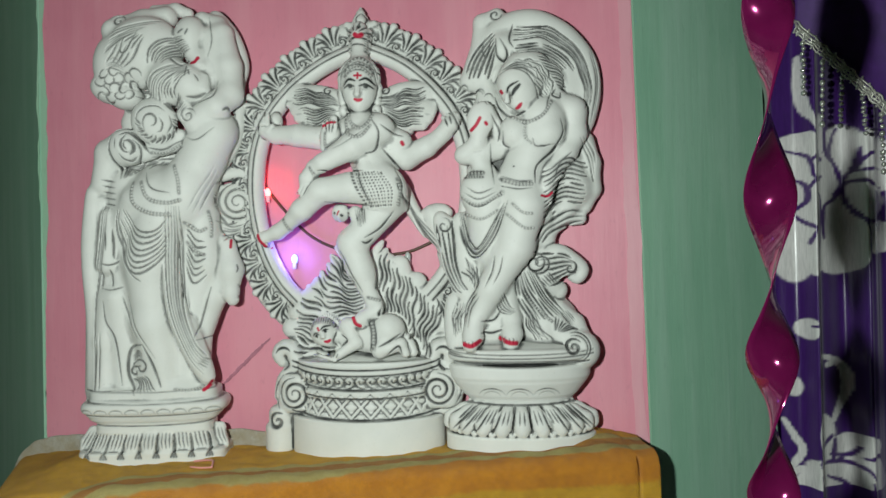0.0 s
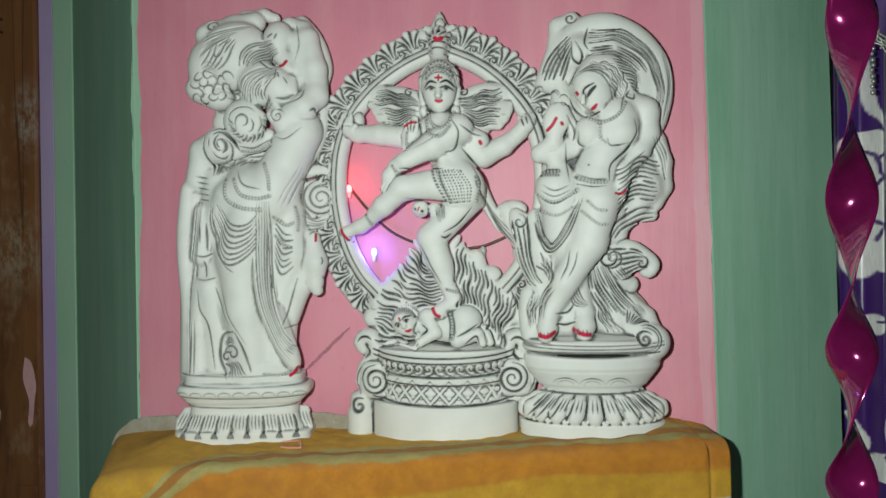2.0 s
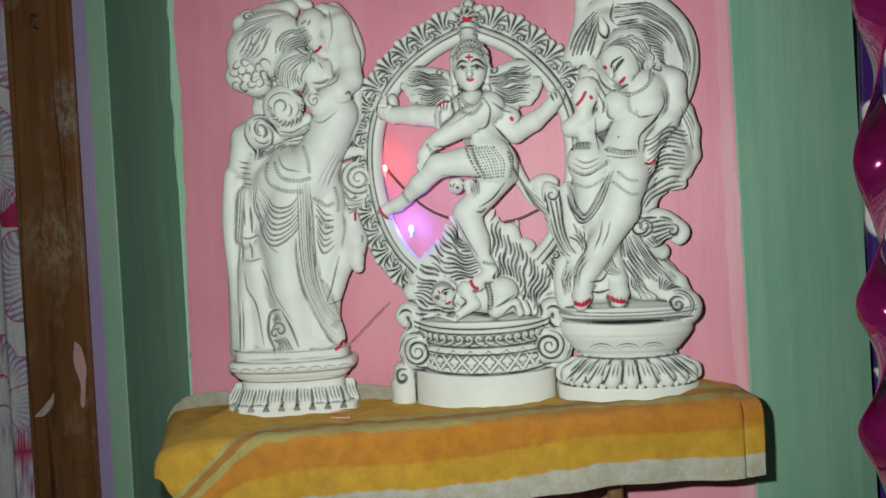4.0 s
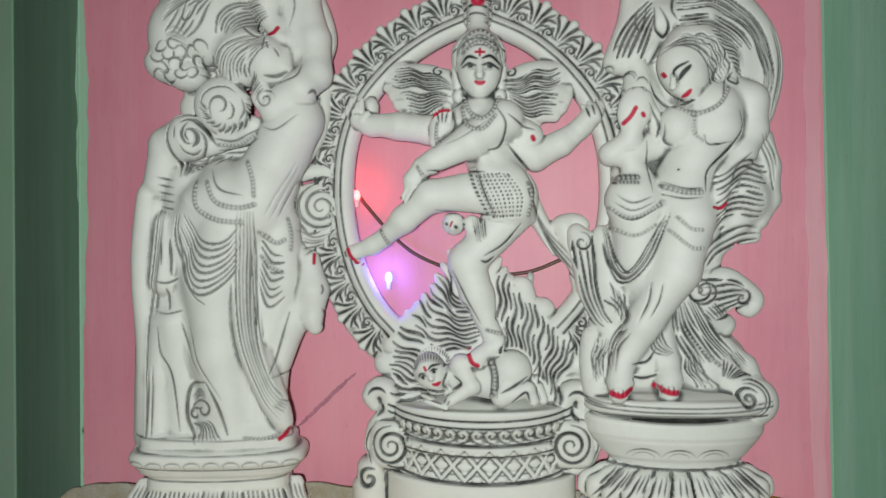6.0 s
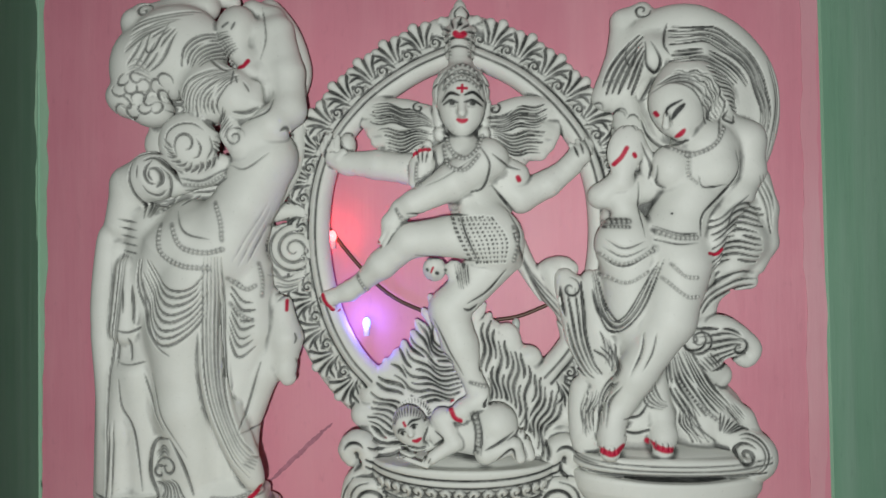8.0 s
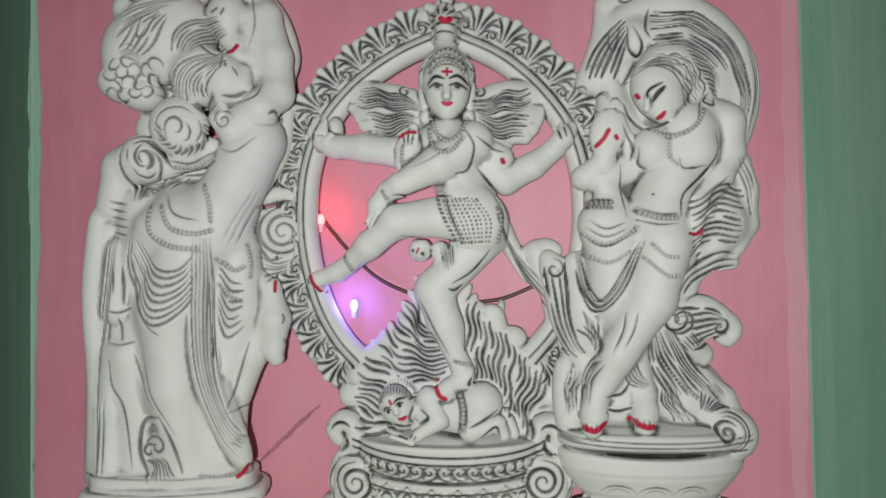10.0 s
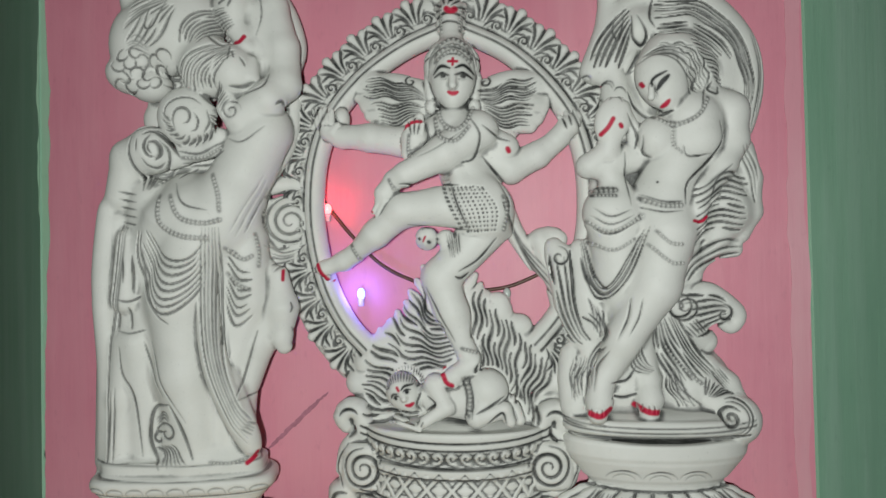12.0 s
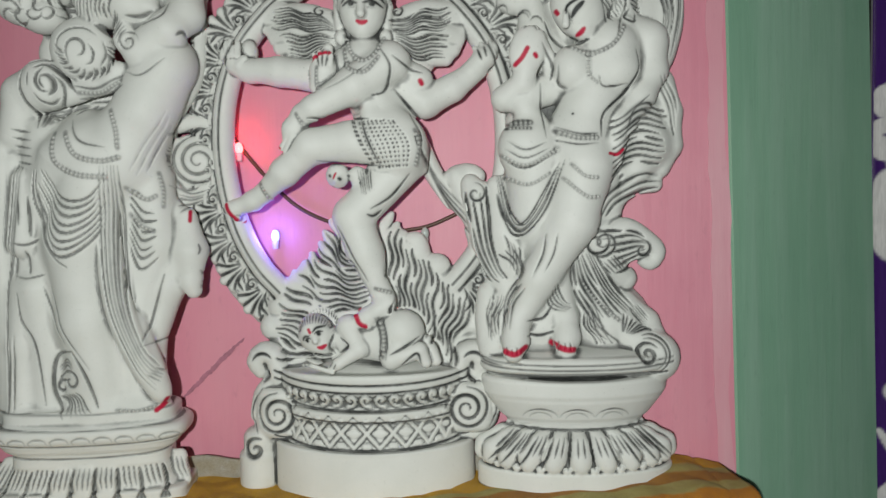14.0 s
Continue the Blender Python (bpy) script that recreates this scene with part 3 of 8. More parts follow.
def build_towel():
    na, nb = 300, 130
    u = np.linspace(0, 1, na)[:, None]
    a = -0.03 + (LENGTH + 0.03) * u
    v = np.linspace(0, 1, nb)[None, :]
    hang = 0.082 + 0.003 * np.sin(a * 23 + 1) + 0.016 * smoothstep(0.0, 0.6, LENGTH - a)
    back = (WALL - 0.004 - CORNER.y - a * math.sin(ANGLE)) / math.cos(ANGLE)
    turn_up = (0.019 + 0.003 * np.sin(a * 37)) * smoothstep(0.03, 0.14, LENGTH - a)
    b = back + turn_up + (-hang - back - turn_up) * v
    over = np.maximum(0, b - back)
    b = np.minimum(b, back)
    end = -0.30 * np.maximum(b, 0)
    start = end - 0.030 + 0.85 * np.maximum(0, -b - 0.012)
    a = start + (LENGTH - start) * u
    hem = (b + hang) / 0.22 - 0.03 + 0.5 * (1 - smoothstep(-0.01, 0.11, a - 0.5 * end - 0.4 * np.minimum(b, 0)))
    ob, oa = np.maximum(0, -b), np.maximum(0, end - a)
    drop = np.hypot(ob, oa)
    r = 0.013

    def fall(s):
        t = np.clip(s / (r * math.pi / 2), 0, 1) * math.pi / 2
        return r * np.sin(t), r * (1 - np.cos(t)) + np.maximum(0, s - r * math.pi / 2)

    out, down = fall(drop)
    safe = np.maximum(drop, 1e-6)
    ripple = 0.004 * np.sin(a * 31 + 0.7) * np.clip(ob / 0.05, 0, 1) + 0.0025 * np.sin(a * 77) * np.clip(ob / 0.07, 0, 1)
    pa = np.where(a < end, end, a) - (out + 0.010 * np.minimum(oa, ob) / 0.05) * oa / safe
    pb = np.where(b < 0, 0, b) - (out + ripple + 0.010 * np.minimum(oa, ob) / 0.05) * ob / safe
    x = CORNER.x + pa * ALONG.x + pb * INWARD.x
    y = CORNER.y + pa * ALONG.y + pb * INWARD.y
    flat = np.clip(1 - drop / 0.01, 0, 1)
    # soft creases and the humps at the two ends
    crease = 0.0022 * np.sin(b * 95 + a * 18) * np.sin(a * 9) + 0.0012 * np.sin(a * 140 + b * 60)
    hump = 0.012 * np.exp(-((a - LENGTH + 0.055) / 0.035) ** 2 - ((b - back + 0.0) / 0.05) ** 2) + 0.010 * np.exp(-((a - 0.035) / 0.03) ** 2 - ((b - 0.09) / 0.05) ** 2)
    seam = np.exp(-((a - LENGTH + 0.021) / 0.0022) ** 2)
    y = y + 0.003 * seam * np.clip(ob / 0.01, 0, 1)
    z = 0.943 + 0.032 * (x + 0.146) - 0.0015 * seam * flat - down + over * np.clip((a - end + 0.02) / 0.03, 0.25, 1) - 0.07 * np.maximum(0, 0.055 - a + end) ** 2 / 0.055 + flat * (np.abs(crease) * 0.8 + hump - 0.001)
    y -= 0.5 * over * (1 - over / 0.03) * (b > 0.02)
    border = smoothstep(0.0015, 0.004, over + 0.001 * np.sin(a * 60)) * (b > 0.02)
    top = np.stack([x, y, z], -1).reshape(-1, 3)
    ob_ = mesh_object("towel", top, grid_faces(na, nb), towel_material())
    me = ob_.data
    for key, val in (("hem", hem), ("border", border)):
        me.attributes.new(key, "FLOAT", "POINT").data.foreach_set("value", val.astype(np.float32).ravel())
    sol = ob_.modifiers.new("thickness", "SOLIDIFY")
    sol.thickness, sol.offset = 0.004, -1
    return tagged(ob_, "mustard and orange striped terry towel draped over the shelf", "towel")


build_towel()

# ---- satin curtain, swag and foil ribbon ----
def print_material(name, ground, ink, rough, metal=0.0, sheen=0.0, ink2=None):
    m, nt, bs = material(name)
    fac = attribute(nt, "print").outputs["Fac"]
    weave = noise_tex(nt, 400, 2, 0.6, (1, 1, 0.15))
    c = mix(nt, fac, ground, ink)
    if ink2:
        c = mix(nt, attribute(nt, "print2").outputs["Fac"], c, ink2)
    c = mix(nt, ramp(nt, weave, ((0.35, (0.35, 0.35, 0.35)), (0.65, (0, 0, 0)))), c, (0.5, 0.5, 0.5), "MULTIPLY")
    nt.links.new(c, bs.inputs["Base Color"])
    bs.inputs["Roughness"].default_value = rough
    bs.inputs["Metallic"].default_value = metal
    bs.inputs["Sheen Weight"].default_value = sheen
    bump(nt, bs, weave, 0.15, 0.001)
    return m


def curtain(name, x0, x1, y, z0, z1, nx, nz, fold, wave, phase, mat, printing, label, category="curtain"):
    # finer where the camera comes near
    u = (x0 + (x1 - x0) * np.linspace(0, 1, nx) ** (1.8 if x0 > 0 else 1.0))[:, None]
    a, b = max(z0, 0.78), min(z1, 1.52)
    z = np.concatenate([np.linspace(z0, a, 20, endpoint=False), np.linspace(a, b, nz, endpoint=False), np.linspace(b, z1, 20)])[None, :]
    nz = z.shape[1]
    u = u + 0 * z
    z = z + 0 * u
    ph = u / wave * math.tau + phase + 0.35 * np.sin(z * 2.3) + 0.5 * np.sin(u * 31)
    yy = y - fold * np.sin(ph) - 0.25 * fold * np.sin(2.3 * ph + z * 1.7)
    xx = u + 0.35 * fold * np.cos(ph)
    ob = mesh_object(name, np.stack([xx, yy, z], -1).reshape(-1, 3), grid_faces(nx, nz), mat)
    for key, val in printing(u, z).items():
        ob.data.attributes.new(key, "FLOAT", "POINT").data.foreach_set("value", val.astype(np.float32).ravel())
    sol = ob.modifiers.new("thickness", "SOLIDIFY")
    sol.thickness = 0.0012
    return tagged(ob, label, category)


def oval(m, c, rx, rz):
    """White patch of print with a crisp edge."""
    return np.maximum(m, smoothstep(-0.0010, 0.0010, min(rx, rz) * (1 - np.hypot((GX - c[0]) / rx, (GZ - c[1]) / rz))))


def line(points, half):
    """How much of a brush line of the print covers each point."""
    p = spline(points, 0.006)
    d = np.full(GX.shape, 9.0)
    for i, (a, b) in enumerate(zip(p[:-1], p[1:])):
        ab = b - a
        t = np.clip(((GX - a[0]) * ab[0] + (GZ - a[1]) * ab[1]) / (ab @ ab + 1e-12), 0, 1)
        w = half * (0.45 + 0.55 * math.sin(math.pi * (i + 0.7) / (len(p) + 0.4)))
        d = np.minimum(d, np.hypot(GX - a[0] - ab[0] * t, GZ - a[1] - ab[1] * t) - w)
    return smoothstep(0.0009, -0.0009, d)


GX, GZ = np.meshgrid(np.arange(0.19, 0.492, 0.001), np.arange(0.86, 1.452, 0.001), indexing="ij")


def flower_repeat():
    """One repeat of the white print on a millimetre grid."""
    m = np.zeros(GX.shape)
    # open flower
    m = oval(m, (0.2710, 1.2690), 0.0259, 0.0222)
    m = oval(m, (0.2630, 1.2320), 0.0222, 0.0237)
    m = oval(m, (0.2850, 1.2110), 0.0296, 0.0333)
    m = oval(m, (0.2630, 1.1570), 0.0207, 0.0488)
    m = oval(m, (0.2840, 1.1430), 0.0237, 0.0266)
    m = oval(m, (0.3000, 1.2870), 0.0081, 0.0252)
    m = oval(m, (0.3020, 1.2380), 0.0222, 0.0266)
    m = oval(m, (0.3220, 1.2690), 0.0178, 0.0311)
    m = oval(m, (0.3540, 1.2660), 0.0266, 0.0252)
    m = oval(m, (0.3620, 1.2360), 0.0370, 0.0192)
    m = oval(m, (0.3460, 1.2060), 0.0281, 0.0266)
    m = oval(m, (0.3160, 1.1630), 0.0355, 0.0459)
    m = oval(m, (0.3610, 1.1620), 0.0296, 0.0207)
    m *= 1 - line([(0.2580, 1.2700), (0.2740, 1.2620), (0.2790, 1.2510), (0.2810, 1.2380), (0.2890, 1.2330), (0.3010, 1.2360)], 0.0026)
    m *= 1 - line([(0.2790, 1.2550), (0.2860, 1.2600), (0.3010, 1.2570)], 0.0026)
    m *= 1 - line([(0.2910, 1.2880), (0.2930, 1.2680), (0.2970, 1.2570), (0.2910, 1.2470), (0.2940, 1.2360)], 0.0026)
    m *= 1 - line([(0.2550, 1.2360), (0.2700, 1.2300), (0.2750, 1.2190), (0.2740, 1.2060), (0.2660, 1.1980), (0.2600, 1.1870)], 0.0026)
    m *= 1 - line([(0.2750, 1.2210), (0.2830, 1.2300), (0.2970, 1.2320)], 0.0026)
    m *= 1 - line([(0.2610, 1.1930), (0.2750, 1.1790), (0.2880, 1.1740), (0.2990, 1.1800)], 0.0026)
    m *= 1 - line([(0.3000, 1.1800), (0.3050, 1.2000), (0.3170, 1.2100), (0.3240, 1.2270), (0.3180, 1.2510), (0.3120, 1.2640), (0.3160, 1.2850), (0.3210, 1.2960)], 0.0026)
    m *= 1 - line([(0.3070, 1.2970), (0.3080, 1.2680), (0.3140, 1.2560)], 0.0026)
    m *= 1 - line([(0.3050, 1.1980), (0.3030, 1.1770), (0.3040, 1.1620)], 0.0026)
    m *= 1 - line([(0.3240, 1.2300), (0.3340, 1.2500), (0.3440, 1.2590), (0.3640, 1.2640)], 0.0026)
    m *= 1 - line([(0.3330, 1.2420), (0.3500, 1.2430), (0.3690, 1.2440)], 0.0026)
    m *= 1 - line([(0.3240, 1.2300), (0.3430, 1.2290), (0.3700, 1.2210)], 0.0026)
    m *= 1 - line([(0.3240, 1.2270), (0.3260, 1.2060), (0.3360, 1.1860), (0.3520, 1.1800), (0.3690, 1.1830)], 0.0026)
    m *= 1 - line([(0.3360, 1.1860), (0.3450, 1.1720), (0.3480, 1.1480), (0.3480, 1.1250)], 0.0026)
    m *= 1 - line([(0.2880, 1.1740), (0.2820, 1.1670), (0.2760, 1.1560)], 0.0026)
    m *= 1 - line([(0.3360, 1.2690), (0.3320, 1.2430)], 0.0026)
    m *= 1 - line([(0.2930, 1.2170), (0.2990, 1.2040), (0.2940, 1.1290)], 0.0026)
    # lower flower
    low = np.zeros(GX.shape)
    low = oval(low, (0.2970, 0.9250), 0.0148, 0.0237)
    low = oval(low, (0.3020, 0.9020), 0.0133, 0.0192)
    low = oval(low, (0.3320, 0.9080), 0.0281, 0.0163)
    low = oval(low, (0.3530, 0.9120), 0.0089, 0.0089)
    low = oval(low, (0.3030, 0.8650), 0.0444, 0.0222)
    low = oval(low, (0.3410, 0.8680), 0.0281, 0.0355)
    low = oval(low, (0.2870, 0.8870), 0.0192, 0.0089)
    low = oval(low, (0.2960, 0.8390), 0.0444, 0.0266)
    low *= 1 - line([(0.2830, 0.8870), (0.3100, 0.8900), (0.3350, 0.8830), (0.3450, 0.8730)], 0.0026)
    low *= 1 - line([(0.3020, 0.8730), (0.3190, 0.8630), (0.3290, 0.8460)], 0.0026)
    low *= 1 - line([(0.2860, 0.8760), (0.2930, 0.8590), (0.2950, 0.8440)], 0.0026)
    low *= 1 - line([(0.2910, 0.9050), (0.3000, 0.9130), (0.3080, 0.9210)], 0.0026)
    low *= 1 - line([(0.3060, 0.8990), (0.3230, 0.8960), (0.3310, 0.9070)], 0.0026)
    low *= 1 - line([(0.3110, 0.9160), (0.3090, 0.8920)], 0.0026)
    low *= 1 - line([(0.3340, 0.8950), (0.3560, 0.9010)], 0.0026)
    low *= 1 - line([(0.3410, 0.8670), (0.3440, 0.8470)], 0.0026)
    low *= 1 - line([(0.2920, 0.9320), (0.2900, 0.9060), (0.2830, 0.8910)], 0.0026)
    # buds and tendrils
    low = oval(low, (0.2740, 1.0520), 0.0133, 0.0126)
    low = oval(low, (0.2610, 0.9800), 0.0067, 0.0118)
    low *= 1 - line([(0.2770, 1.0550), (0.2890, 1.0570)], 0.0022)
    low = np.maximum(low, line([(0.2900, 1.0200), (0.3060, 1.0160), (0.3180, 1.0070), (0.3240, 0.9870), (0.3190, 0.9640), (0.3100, 0.9400)], 0.0048))
    low = np.maximum(low, line([(0.3040, 1.0070), (0.3140, 1.0110)], 0.0037))
    low = np.maximum(low, line([(0.2520, 0.9400), (0.2600, 0.9190), (0.2660, 0.9040), (0.2600, 0.8880), (0.2500, 0.8720)], 0.0037))
    low = np.maximum(low, line([(0.2500, 0.8680), (0.2630, 0.8790), (0.2830, 0.8840)], 0.0044))
    low = np.maximum(low, line([(0.2700, 1.3830), (0.2700, 1.3480), (0.2740, 1.3200), (0.2820, 1.3050), (0.2880, 1.2950)], 0.0052))
    return np.maximum(m, low)


def satin_print(x, z):
    m = flower_repeat()
    i = np.floor(((x - 0.19) % 0.300) / 0.001).astype(int)
    col = np.floor((x - 0.19) / 0.300)
    j = np.floor(((z - 0.86 + 0.21 * col) % 0.590) / 0.001).astype(int)
    return {"print": m[np.clip(i, 0, m.shape[0] - 1), np.clip(j, 0, m.shape[1] - 1)]}


SATIN = print_material("purple_satin", (0.055, 0.012, 0.150), (0.80, 0.78, 0.76), 0.28, 0.0, 0.3)
curtain("satin_curtain", 0.2335, 0.92, 0.966, 0.03, 2.28, 230, 500, 0.014, 0.056, 0.4, SATIN, satin_print, "dark purple satin curtain with a white flower print")

FOIL = plain("magenta_foil", (0.20, 0.008, 0.085), 0.11, 0.6, 0.4, 14, 0.2, Coat_Weight=0.6, Coat_Roughness=0.05)


def foil_ribbon():
    n, m = 700, 9
    z = np.linspace(0.40, 2.70, n)[:, None]
    w = np.linspace(-1, 1, m)[None, :]
    # half a turn about every twelve centimetres, tighter lower down
    turns = np.interp(z, TWISTS, range(len(TWISTS)))
    ang = math.pi * turns - 0.278 - 0.20 * np.sin(2 * math.pi * turns)
    half = 0.0176
    x = RIBBON_X + 0.012 * (z - 1.16) + half * w * np.sin(ang)
    y = RIBBON_Y - half * w * np.cos(ang) + 0 * z
    bow = 0.0027 * (1 - w * w)
    x = x + bow * np.cos(ang)
    y = y + bow * np.sin(ang)
    ob = mesh_object("foil_ribbon", np.stack([x, y, z + 0 * w], -1).reshape(-1, 3), grid_faces(n, m), FOIL)
    ob.modifiers.new("thickness", "SOLIDIFY").thickness = 0.0006
    return tagged(ob, "shiny magenta foil ribbon hanging twisted from the ceiling", "ribbon")


RIBBON_X, RIBBON_Y = 0.1190, 0.550
TWISTS = (0.37, 0.46, 0.55, 0.64, 0.735, 0.83, 0.928, 1.025, 1.124, 1.250, 1.385, 1.52, 1.65, 1.78, 1.91, 2.04, 2.17, 2.30, 2.43, 2.56, 2.70)     # heights of the half turns
foil_ribbon()

FLORAL = print_material("floral_cotton", (0.74, 0.71, 0.74), (0.36, 0.22, 0.50), 0.8, ink2=(0.50, 0.02, 0.12))


def floral_print(x, z):
    m, r = np.zeros_like(x), np.zeros_like(x)
    rnd = random.Random(3)
    for i in range(28):
        # large five-petalled flowers in staggered rows
        cx, cz = -1.281 - 0.27 * (i % 4) + 0.13 * (i // 4 % 2), 0.857 + 0.235 * (i // 4 - 2)
        t = rnd.uniform(0, 6)
        a = np.arctan2(z - cz, x - cx) - t
        rad = np.hypot(x - cx, z - cz)
        edge = 0.118 * (0.80 + 0.20 * np.abs(np.cos(2.5 * a)))
        inside = rad < edge
        streak = np.clip(0.55 + 0.7 * np.sin(46 * a + 4 * np.sin(60 * rad)), 0, 1)
        m = np.where(inside, np.maximum(m, streak * smoothstep(0.3, 1.0, rad / edge)), m)
        seam = np.abs(np.sin(2.5 * a)) * rad * 0.4
        r = np.where(inside & (rad > 0.03), np.maximum(r, smoothstep(0.0016, 0.0006, seam)), r)
        rim = np.abs(rad - 0.030 * (1 + 0.22 * np.cos(5 * a)))
        r = np.maximum(r, smoothstep(0.0026, 0.0012, rim))
        r = np.maximum(r, smoothstep(0.002, 0.0008, np.abs(rad - edge)))
    gap = smoothstep(0.055, 0.048, np.hypot((x + 1.25) % 0.27 - 0.05, (z - 0.72) % 0.47 - 0.03))
    r = np.maximum(r, gap * (m < 0.02))
    return {"print": np.clip(m, 0, 1), "print2": np.clip(r, 0, 1)}


curtain("floral_curtain", -1.92, -1.06, 1.22, 0.05, 2.09, 300, 330, 0.012, 0.09, 0.0, FLORAL, floral_print, "pale curtain with lilac and red flowers in the doorway")


# ---- the three statues ----
def plaster():
    m, nt, bs = material("antiqued_plaster")
    cloud = noise_tex(nt, 28, 4, 0.6)
    speck = noise_tex(nt, 420, 2, 0.5)
    c = mix(nt, ramp(nt, cloud, ((0.3, (0, 0, 0)), (0.75, (1, 1, 1)))), (0.70, 0.705, 0.665), (0.77, 0.77, 0.735))
    c = mix(nt, ramp(nt, speck, ((0.66, (0, 0, 0)), (0.80, (0.35, 0.35, 0.35)))), c, (0.45, 0.45, 0.42))
    # wash holds the inked cuts and the recess shade painted by concavity
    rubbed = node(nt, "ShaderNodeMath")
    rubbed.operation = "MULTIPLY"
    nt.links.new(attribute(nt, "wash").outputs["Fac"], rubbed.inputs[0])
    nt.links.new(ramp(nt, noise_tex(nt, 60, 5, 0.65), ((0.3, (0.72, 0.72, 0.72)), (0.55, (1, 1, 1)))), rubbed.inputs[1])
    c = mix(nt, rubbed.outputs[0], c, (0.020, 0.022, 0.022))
    c = mix(nt, attribute(nt, "red").outputs["Fac"], c, (0.50, 0.012, 0.05))
    nt.links.new(c, bs.inputs["Base Color"])
    bs.inputs["Roughness"].default_value = 0.58
    bs.inputs["Specular IOR Level"].default_value = 0.35
    bump(nt, bs, mix(nt, 0.4, speck, noise_tex(nt, 130, 4, 0.6)), 0.16, 0.0008)
    return m


PLASTER = plaster()


def ringed_statue():
    """A dancer inside an arched wreath on a round pedestal."""
    c = Clay(-150, 150, -1, 84, -6, 502, CELL)
    # wreath
    half = [(-73.7, 12.0, 160.0), (-91.9, 12.0, 180.4), (-107.2, 12.0, 208.9), (-117.5, 12.0, 244.8), (-121.5, 12.0, 283.0), (-117.7, 12.0, 325.8), (-103.8, 12.0, 362.6), (-78.0, 12.0, 393.7), (-47.7, 12.0, 415.9), (-20.6, 12.0, 429.1), (1.5, 12.0, 434.9), (24.7, 12.0, 427.6), (51.5, 12.0, 412.9), (78.9, 12.0, 388.2), (101.5, 12.0, 356.8), (113.2, 12.0, 322.2), (116.2, 12.0, 280.7), (111.9, 12.0, 243.9), (100.9, 12.0, 209.3), (86.1, 12.0, 183.8), (66.2, 12.0, 161.3)]
    c.strand(*[(*p, 9.0) for p in half], k=1.0, flat=0.85)
    arc = spline([(p[0], p[2]) for p in half], 1.0)
    tang = np.gradient(arc, axis=0)
    tang /= np.linalg.norm(tang, axis=1)[:, None]
    nrm = np.stack([-tang[:, 1], tang[:, 0]], 1)
    c.groove(*[tuple(q) for q in (arc + nrm * 1.2)[::8]], w=1.3, depth=1.3, ink=0.55, taper=False)
    c.groove(*[tuple(q) for q in (arc + nrm * 8.6)[::8]], w=1.5, depth=1.5, ink=0.8, taper=False)
    step = np.concatenate([[0], np.cumsum(np.linalg.norm(np.diff(arc, axis=0), axis=1))])
    units = 29
    for i in range(units):
        j = int(np.searchsorted(step, step[-1] * (i + 0.5) / units))
        if i == 14:
            continue
        p, n, t = arc[j], nrm[j], tang[j] * (1 if i < units / 2 else -1)
        big = 1.60 + 0.12 * math.sin(math.pi * (i + 0.5) / units)

        def at(u, v):
            return p + n * (9 + u * big) + t * v * big
        c.limb((at(1, -9)[0], 7, at(1, -9)[1], 6.0), (at(1, 9)[0], 7, at(1, 9)[1], 6.0), k=2, flat=0.9)
        for q, (v0, u1, v1, r) in enumerate(((-7, 11.5, -10.5, 3.4), (-3.5, 15.5, -6.5, 3.5), (0.5, 17.5, -1.0, 3.6), (4.5, 16, 5.0, 3.4))):
            a, b = at(2, v0 * 0.6), at(u1 - 2.5, v1)
            c.limb((a[0], 8, a[1], 4.2), (b[0], 9.5, b[1], r * big * 0.8), k=0.8, flat=0.9)
        for v0, u1, v1 in ((-6.5, 9, -11), (-5, 13, -8.2), (-2.2, 15.5, -4.0), (1.2, 16, 1.9), (4.5, 13.5, 7.8)):
            a, m, b = at(4.5, v0 * 0.5), at(9, v0 * 0.9), at(u1, v1)
            c.groove(tuple(a), tuple(m), tuple(b), w=1.5, depth=2.2, ink=1.0)
        s = at(3.2, 6.4)
        ang = math.degrees(math.atan2(n[1], n[0]))
        c.ball(s[0], 13, s[1], 4.2, 5, 4.2, k=1)
        c.spiral(s[0], s[1], 4.6, 1.35, ang + 150, 1 if i < units / 2 else -1, w=1.0, depth=2.0, ink=0.95)
        s = at(0.8, -5.2)
        c.ball(s[0], 13, s[1], 2.4, 4, 2.4, k=1)
        c.groove(tuple(at(0.5, -1.5)), tuple(at(4.5, -3.5)), tuple(at(6, -8)), w=0.9, depth=1.5, ink=0.8)
    slab = [(q[0] + m[0] * 22, 5, q[1] + m[1] * 22, 14.5) for q, m in zip(arc[::9], nrm[::9])]
    c.limb(*slab, k=1, flat=1.7)
    # crest above the head
    for a, u in ((-58, 15), (-30, 19), (0, 22), (30, 19), (58, 15)):
        q = radians(90 - a)
        bx, bz = arc[len(arc) // 2] + np.array([0, 10])
        c.limb((bx, 8, bz, 5), (bx + u * math.cos(q), 9, bz + u * math.sin(q), 3.2), k=0.8, flat=0.9)
    for a in (-70, -44, -15, 15, 44, 70):
        q = radians(90 - a)
        c.groove((bx + 6 * math.cos(q), bz + 6 * math.sin(q)), (bx + 20 * math.cos(q), bz + 20 * math.sin(q)), w=1.1, depth=1.8, ink=0.85)
    c.limb((0.1, 10.0, 453.6, 11), (0.4, 10.0, 467.4, 9), (0.6, 10.0, 476.2, 5), (0.7, 10.0, 482.5, 1.8), k=2, flat=0.9)
    for s in (-1, 1):
        c.limb((0.2, 10.0, 457.4, 8), ((0.3, 10.0, 464.9)[0] + s * 15, 10, (0.3, 10.0, 464.9)[2], 4), k=2)
